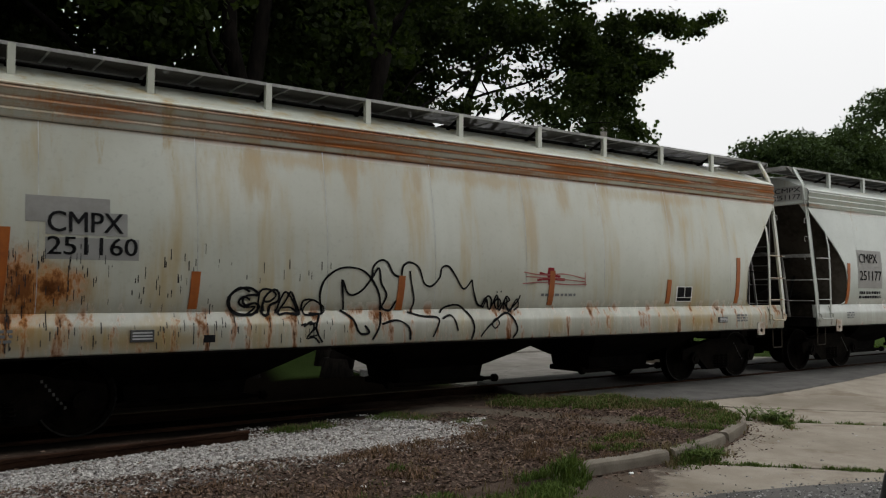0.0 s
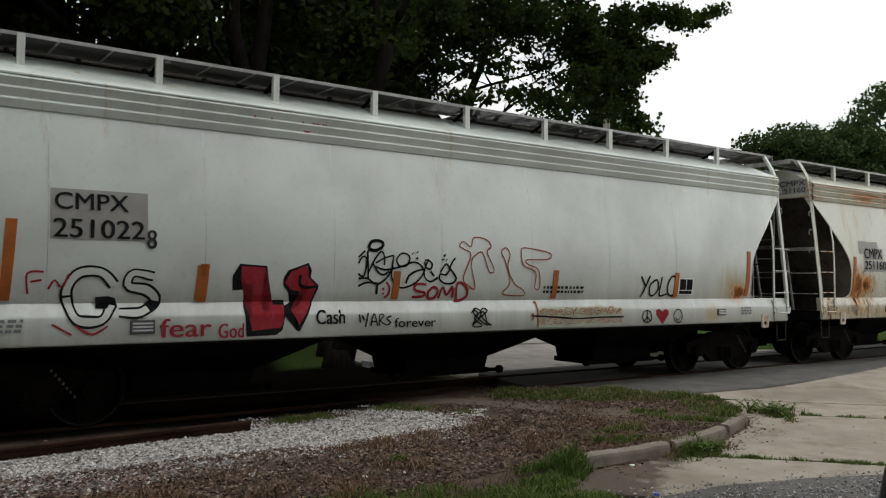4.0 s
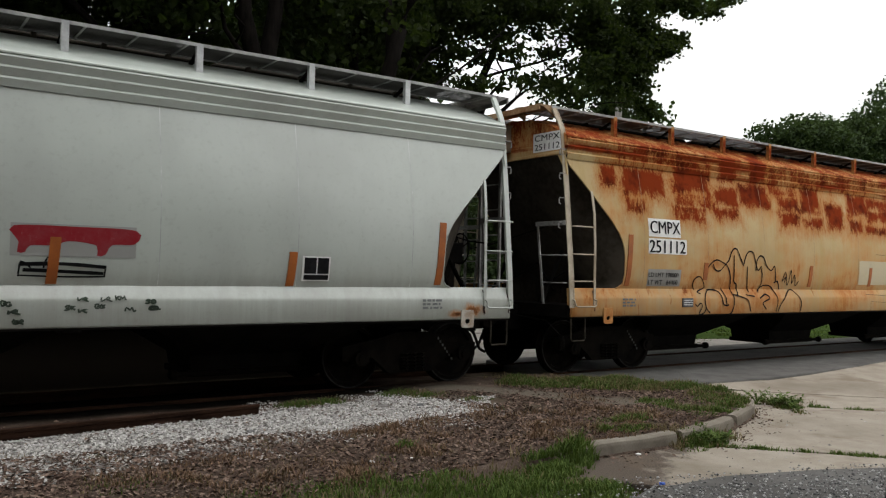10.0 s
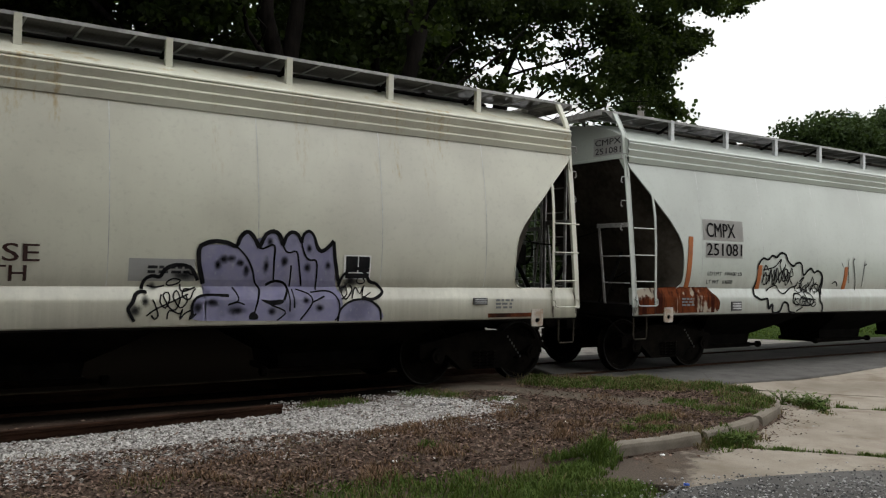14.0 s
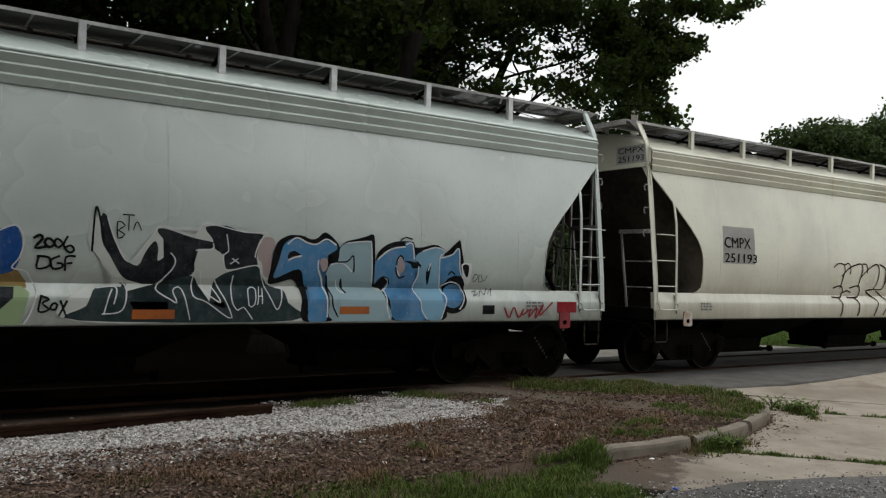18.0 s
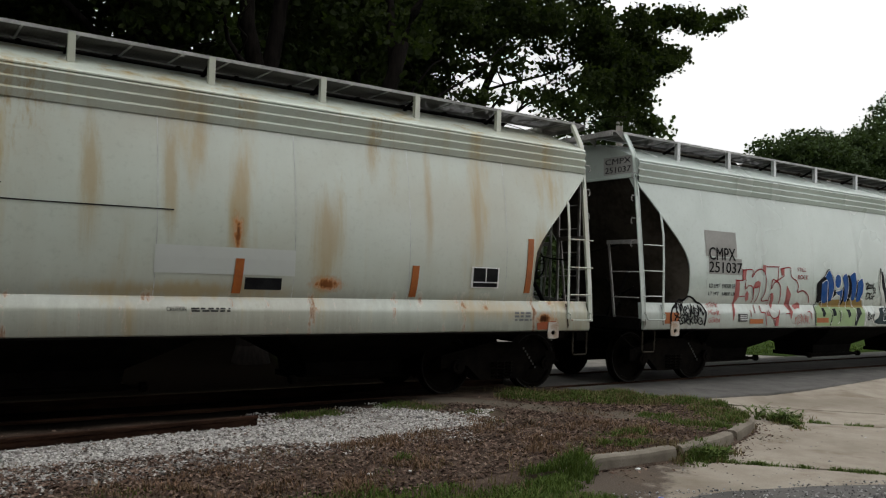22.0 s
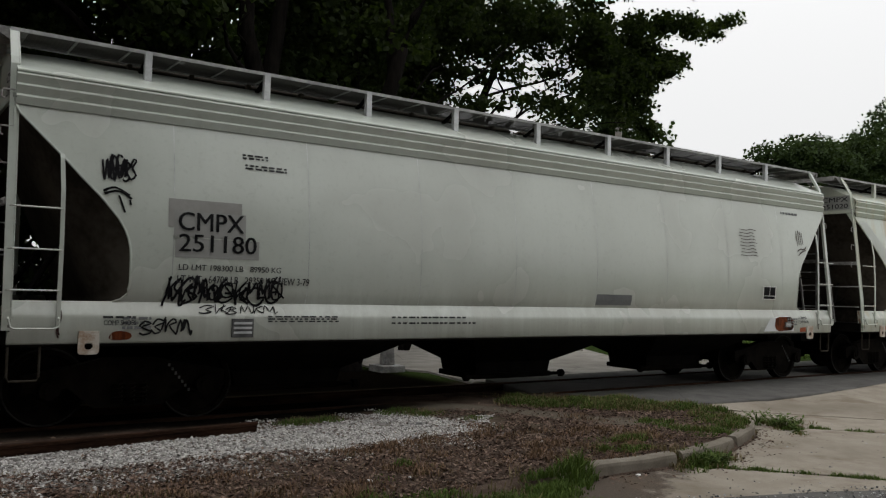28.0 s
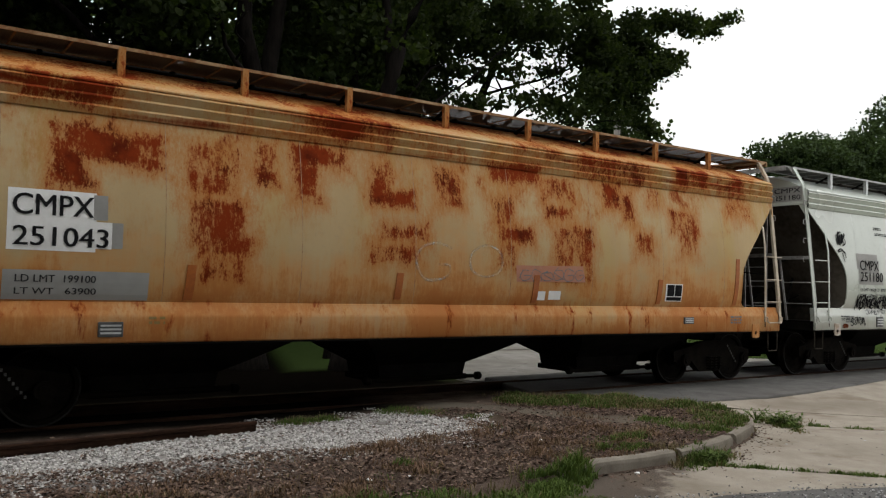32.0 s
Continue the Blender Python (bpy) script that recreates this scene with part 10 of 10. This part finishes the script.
def weed(x, y, tall, seed):
    """A straggling weed: a few bent stems with narrow leaves."""
    r2 = random.Random(seed)
    ob = empty("weed", "straggling green weed by the curb", "weed", "weeds by the curb", pose(x, y, -0.14))
    bm = bmesh.new()
    for _ in range(20):
        a, h = r2.uniform(0, math.tau), tall * r2.uniform(0.6, 1.1)
        e = Vector((math.cos(a) * h * 0.8, math.sin(a) * h * 0.8, h * r2.uniform(0.5, 0.9)))
        m = e * 0.5 + Vector((0, 0, h * 0.15))
        tube(bm, [(0, 0, 0), m, e], [0.004, 0.003, 0.002], 4)
        for f in (0.35, 0.5, 0.65, 0.8, 0.95):
            c = m.lerp(e, f) if f > 0.4 else m * (f / 0.5)
            b = r2.uniform(0, math.tau)
            d = Vector((math.cos(b), math.sin(b), r2.uniform(-0.2, 0.6))) * r2.uniform(0.04, 0.08)
            s = Vector((-d.y, d.x, 0)) * 0.22
            bm.faces.new([bm.verts.new(c), bm.verts.new(c + d * 0.5 + s), bm.verts.new(c + d), bm.verts.new(c + d * 0.5 - s)])
    me = bpy.data.meshes.new("stem")
    bm.to_mesh(me)
    bm.free()
    link("stem", me, GRASS, ob)


for i, (x, y, h) in enumerate(((10.8, 7.05, 0.24), (10.95, 6.95, 0.2), (11.1, 7.2, 0.17), (10.9, 7.4, 0.26), (10.75, 6.65, 0.12), (7.7, 5.82, 0.17), (11.25, 7.0, 0.15), (7.95, 5.85, 0.14))):
    weed(x, y, h, 40 + i)


def scrap(name, label, x, y, size, mat, seed):
    """A crumpled scrap lying on the ground."""
    r2 = random.Random(seed)
    bm = bmesh.new()
    bmesh.ops.create_icosphere(bm, subdivisions=2, radius=size)
    for v in bm.verts:
        v.co *= r2.uniform(0.65, 1.2)
        v.co.z *= 0.45
    me = bpy.data.meshes.new(name)
    bm.to_mesh(me)
    bm.free()
    z = height_at(x, y) if inside_island(x, y) > 0 or x < 5.6 else -0.135
    return tagged(link(name, me, mat, None, at=pose(x, y, z + size * 0.3)), label, "litter", "scraps on the ground")


SCRAP_BLUE = plain("blue_plastic", (0.02, 0.07, 0.35), (0.03, 0.1, 0.45), 6, 0.4)
scrap("paper_scrap", "crumpled white paper scrap on leaf litter", 6.46, 7.15, 0.035, SIGN_WHITE, 1)
scrap("paper_scrap", "crumpled white paper scrap on leaf litter", 3.9, 6.65, 0.03, SIGN_WHITE, 2)
scrap("paper_scrap", "crumpled white paper scrap on leaf litter", 4.3, 6.6, 0.022, SIGN_WHITE, 3)
scrap("paper_scrap", "crumpled white paper scrap beside the curb", 6.6, 5.85, 0.03, SIGN_WHITE, 4)
scrap("bottle_cap", "small blue plastic cap on the road edge", 5.88, 4.93, 0.03, SCRAP_BLUE, 5)
scrap("stone", "dark round stone on the gravel", 5.95, 8.95, 0.05, CHIP, 6)
scrap("stone", "dark round stone on the gravel", 3.45, 8.45, 0.045, CHIP, 7)

# ---- beyond the railway ----
LAMP_RED = Nodes("red_signal_glow")
LAMP_RED.put((1.0, 0.03, 0.02), LAMP_RED.bsdf.inputs["Emission Color"])
LAMP_RED.bsdf.inputs["Emission Strength"].default_value = 2.0
LAMP_RED = LAMP_RED.done((0.25, 0.01, 0.006))


def crossing_signal(x, y):
    s = empty("crossing_signal", "railway crossing signal with red lamps on a grey mast", "signal", "", pose(x, y, -0.12))

    def p(name, build, mat, label=""):
        bm = bmesh.new()
        build(bm)
        bmesh.ops.recalc_face_normals(bm, faces=bm.faces)
        me = bpy.data.meshes.new(name)
        bm.to_mesh(me)
        bm.free()
        return link(name, me, mat, s, label)

    p("base", lambda b: (box(b, -0.3, 0.3, -0.3, 0.3, -0.1, 0.12, 0.02), box(b, -0.13, 0.13, -0.13, 0.13, 0.12, 0.75, 0.02, 0.8)), END_GREY, "grey cast base")
    p("mast", lambda b: tube(b, [(0, 0, 0.5), (0, 0, 4.1)], 0.06, 12), GALV)
    p("crossarm", lambda b: tube(b, [(-0.4, 0, 2.5), (0.4, 0, 2.5)], 0.03, 8), GALV)
    for e in (-0.38, 0.38):
        p("backplate", lambda b: disc_x(b, e, -0.02, 2.5, 0.27, 0.03, 24), BLACK, "black round backplate")
        p("lens", lambda b: disc_x(b, e, -0.05, 2.5, 0.12, 0.03, 20), LAMP_RED, "lit red lens")
        p("hood", lambda b: tube(b, [(e + 0.14 * math.cos(a), -0.16, 2.5 + 0.14 * math.sin(a)) for a in [math.pi * i / 8 for i in range(9)]], 0.03, 5), BLACK)


crossing_signal(9.65, 15.85)


def house(x, y, w, d, h, wall, roof, label, turn=0.0):
    hs = empty("house", label, "house", "houses behind the woods", pose(x, y, -0.14, 0, 0, turn))

    def p(name, build, mat, parent=hs):
        bm = bmesh.new()
        build(bm)
        bmesh.ops.recalc_face_normals(bm, faces=bm.faces)
        me = bpy.data.meshes.new(name)
        bm.to_mesh(me)
        bm.free()
        return link(name, me, mat, parent)

    def walls(b):
        box(b, -w / 2, w / 2, -d / 2, d / 2, 0, h)
        for s in (-1, 1):
            v = [b.verts.new(q) for q in ((-w / 2, s * d / 2, h), (w / 2, s * d / 2, h), (0, s * d / 2, h + w * 0.38))]
            b.faces.new(v)

    p("wall", walls, wall)

    def roofs(b):
        for s in (-1, 1):
            v = [(s * (w / 2 + 0.3), -d / 2 - 0.3, h - 0.15), (s * (w / 2 + 0.3), d / 2 + 0.3, h - 0.15), (0, d / 2 + 0.3, h + w * 0.38 + 0.1), (0, -d / 2 - 0.3, h + w * 0.38 + 0.1)]
            a = [b.verts.new(q) for q in v]
            c = [b.verts.new((x1, y1, z1 + 0.14)) for x1, y1, z1 in v]
            b.faces.new(a)
            b.faces.new(c[::-1])
            for i in range(4):
                b.faces.new((a[i], c[i], c[(i + 1) % 4], a[(i + 1) % 4]))

    p("roof", roofs, roof)
    for i in (-1, 0, 1):
        win = p("window", lambda b: box(b, i * w * 0.3 - 0.5, i * w * 0.3 + 0.5, -d / 2 - 0.06, -d / 2 + 0.02, 1.0, 2.2, 0.02), SIGN_WHITE)
        p("pane", lambda b: box(b, i * w * 0.3 - 0.4, i * w * 0.3 + 0.4, -d / 2 - 0.07, -d / 2 - 0.05, 1.1, 2.1), BLACK, win)


BRICK = plain("orange_brick", (0.30, 0.12, 0.06), (0.42, 0.19, 0.10), 12, 0.9)
SIDING = plain("pale_siding", (0.5, 0.51, 0.5), (0.62, 0.63, 0.62), 3, 0.7)
SHINGLE = plain("grey_shingle", (0.09, 0.09, 0.09), (0.17, 0.16, 0.15), 9, 0.95)
house(14.6, 58, 6, 8, 2.6, BRICK, SHINGLE, "small orange brick house with a grey gable roof")
house(6.2, 66, 7, 9, 2.8, SIDING, SHINGLE, "pale sided house with a grey gable roof", 12)

pole = empty("utility_pole", "grey wooden utility pole among the trees", "pole", "", pose(22.9, 21.5, -0.14))
bm = bmesh.new()
tube(bm, [(0, 0, 0), (0, 0, 4), (0, 0, 8.3)], [0.16, 0.14, 0.12], 10)
me = bpy.data.meshes.new("shaft")
bm.to_mesh(me)
bm.free()
link("shaft", smooth(me), plain("weathered_pole", (0.2, 0.19, 0.17), (0.32, 0.3, 0.27), 3, 0.9, 0, 0.3, (4, 4, 0.5)), pole)

far_turf = []
for _ in range(260):
    x, y = rng.uniform(17.5, 30), rng.uniform(14.2, 24)
    if x > 18.2 + (y - 14) * 0.75:
        far_turf.append((x, y, 0.5, 26, 0.12))
blades("far_grass", "mown green grass beyond the side road", far_turf, GRASS, 0.02)
kerb = tagged(new("far_kerb"), "low pale concrete kerb round the far grass", "curb", "", "structure")
line = [(16.9, 14.0), (17.3, 15.6), (18.3, 17.0), (20.5, 20.0), (24, 25), (30, 34)]
for (a, b), (c, d) in zip(line, line[1:]):
    bm = bmesh.new()
    m = Vector((c - a, d - b)).normalized() * 0.008
    n2 = Vector((-m.y, m.x)).normalized() * 0.15
    vs = [(a + m.x, b + m.y), (c - m.x, d - m.y), (c - m.x - n2.x, d - m.y - n2.y), (a + m.x - n2.x, b + m.y - n2.y)]
    bm.free()
    ob = slab("kerb_stone", vs, -0.3, 0.02, CURB, kerb)

# unidentified black thing near the camera, built as a post; only rounded edge visible
post = empty("black_shape", "unidentified black rounded thing beside the camera, built as a post", "post", "", pose(2.175, 1.014, -0.12))
bm = bmesh.new()
tube(bm, [(0, 0, -0.1), (0, 0, 1.0), (0, 0, 1.30), (0, 0, 1.39), (0, 0, 1.44), (0, 0, 1.455)], [0.10, 0.09, 0.078, 0.062, 0.036, 0.004], 16)
me = bpy.data.meshes.new("shaft")
bm.to_mesh(me)
bm.free()
link("shaft", smooth(me), plain("black_plastic", (0.006, 0.006, 0.006), (0.012, 0.012, 0.012), 6, 0.6), post)
# ---- motion of the train ----
TRAVEL = (
    (0, 16.97), (1, 21.17), (2, 25.45), (3, 29.75), (3.5, 31.90), (5.5, 40.50), (6, 42.66), (7, 47.05), (8, 51.41), (9,
    55.89), (10, 60.42), (11, 64.89), (12, 69.33), (13, 73.83), (14, 78.33), (14.5, 80.58), (16.5, 89.47), (17, 91.68),
    (18, 96.07), (19, 100.38), (20, 104.67), (21, 108.94), (22, 113.13), (23, 117.28), (24, 121.38), (25, 125.47),
    (25.5, 127.49), (27.5, 135.41), (28, 137.32), (29, 141.10), (30, 144.96), (31, 148.77), (32, 152.50),)


def travelled(t):
    for (a, sa), (b, sb) in zip(TRAVEL, TRAVEL[1:]):
        if t <= b:
            return sa + (sb - sa) * (t - a) / (b - a)
    return TRAVEL[-1][1]


def motions():
    for k, car in enumerate(CARS):
        walk(car, [(t, pose(s - k * PITCH, AXIS, 0)) for t, s in TRAVEL])
    for axle, x in SPIN:
        walk(axle, [(i / 8, Matrix.Translation((x, 0, 0.457)) @ Matrix.Rotation(travelled(i / 8) / 0.457, 4, "Y")) for i in range(257)])


motions()
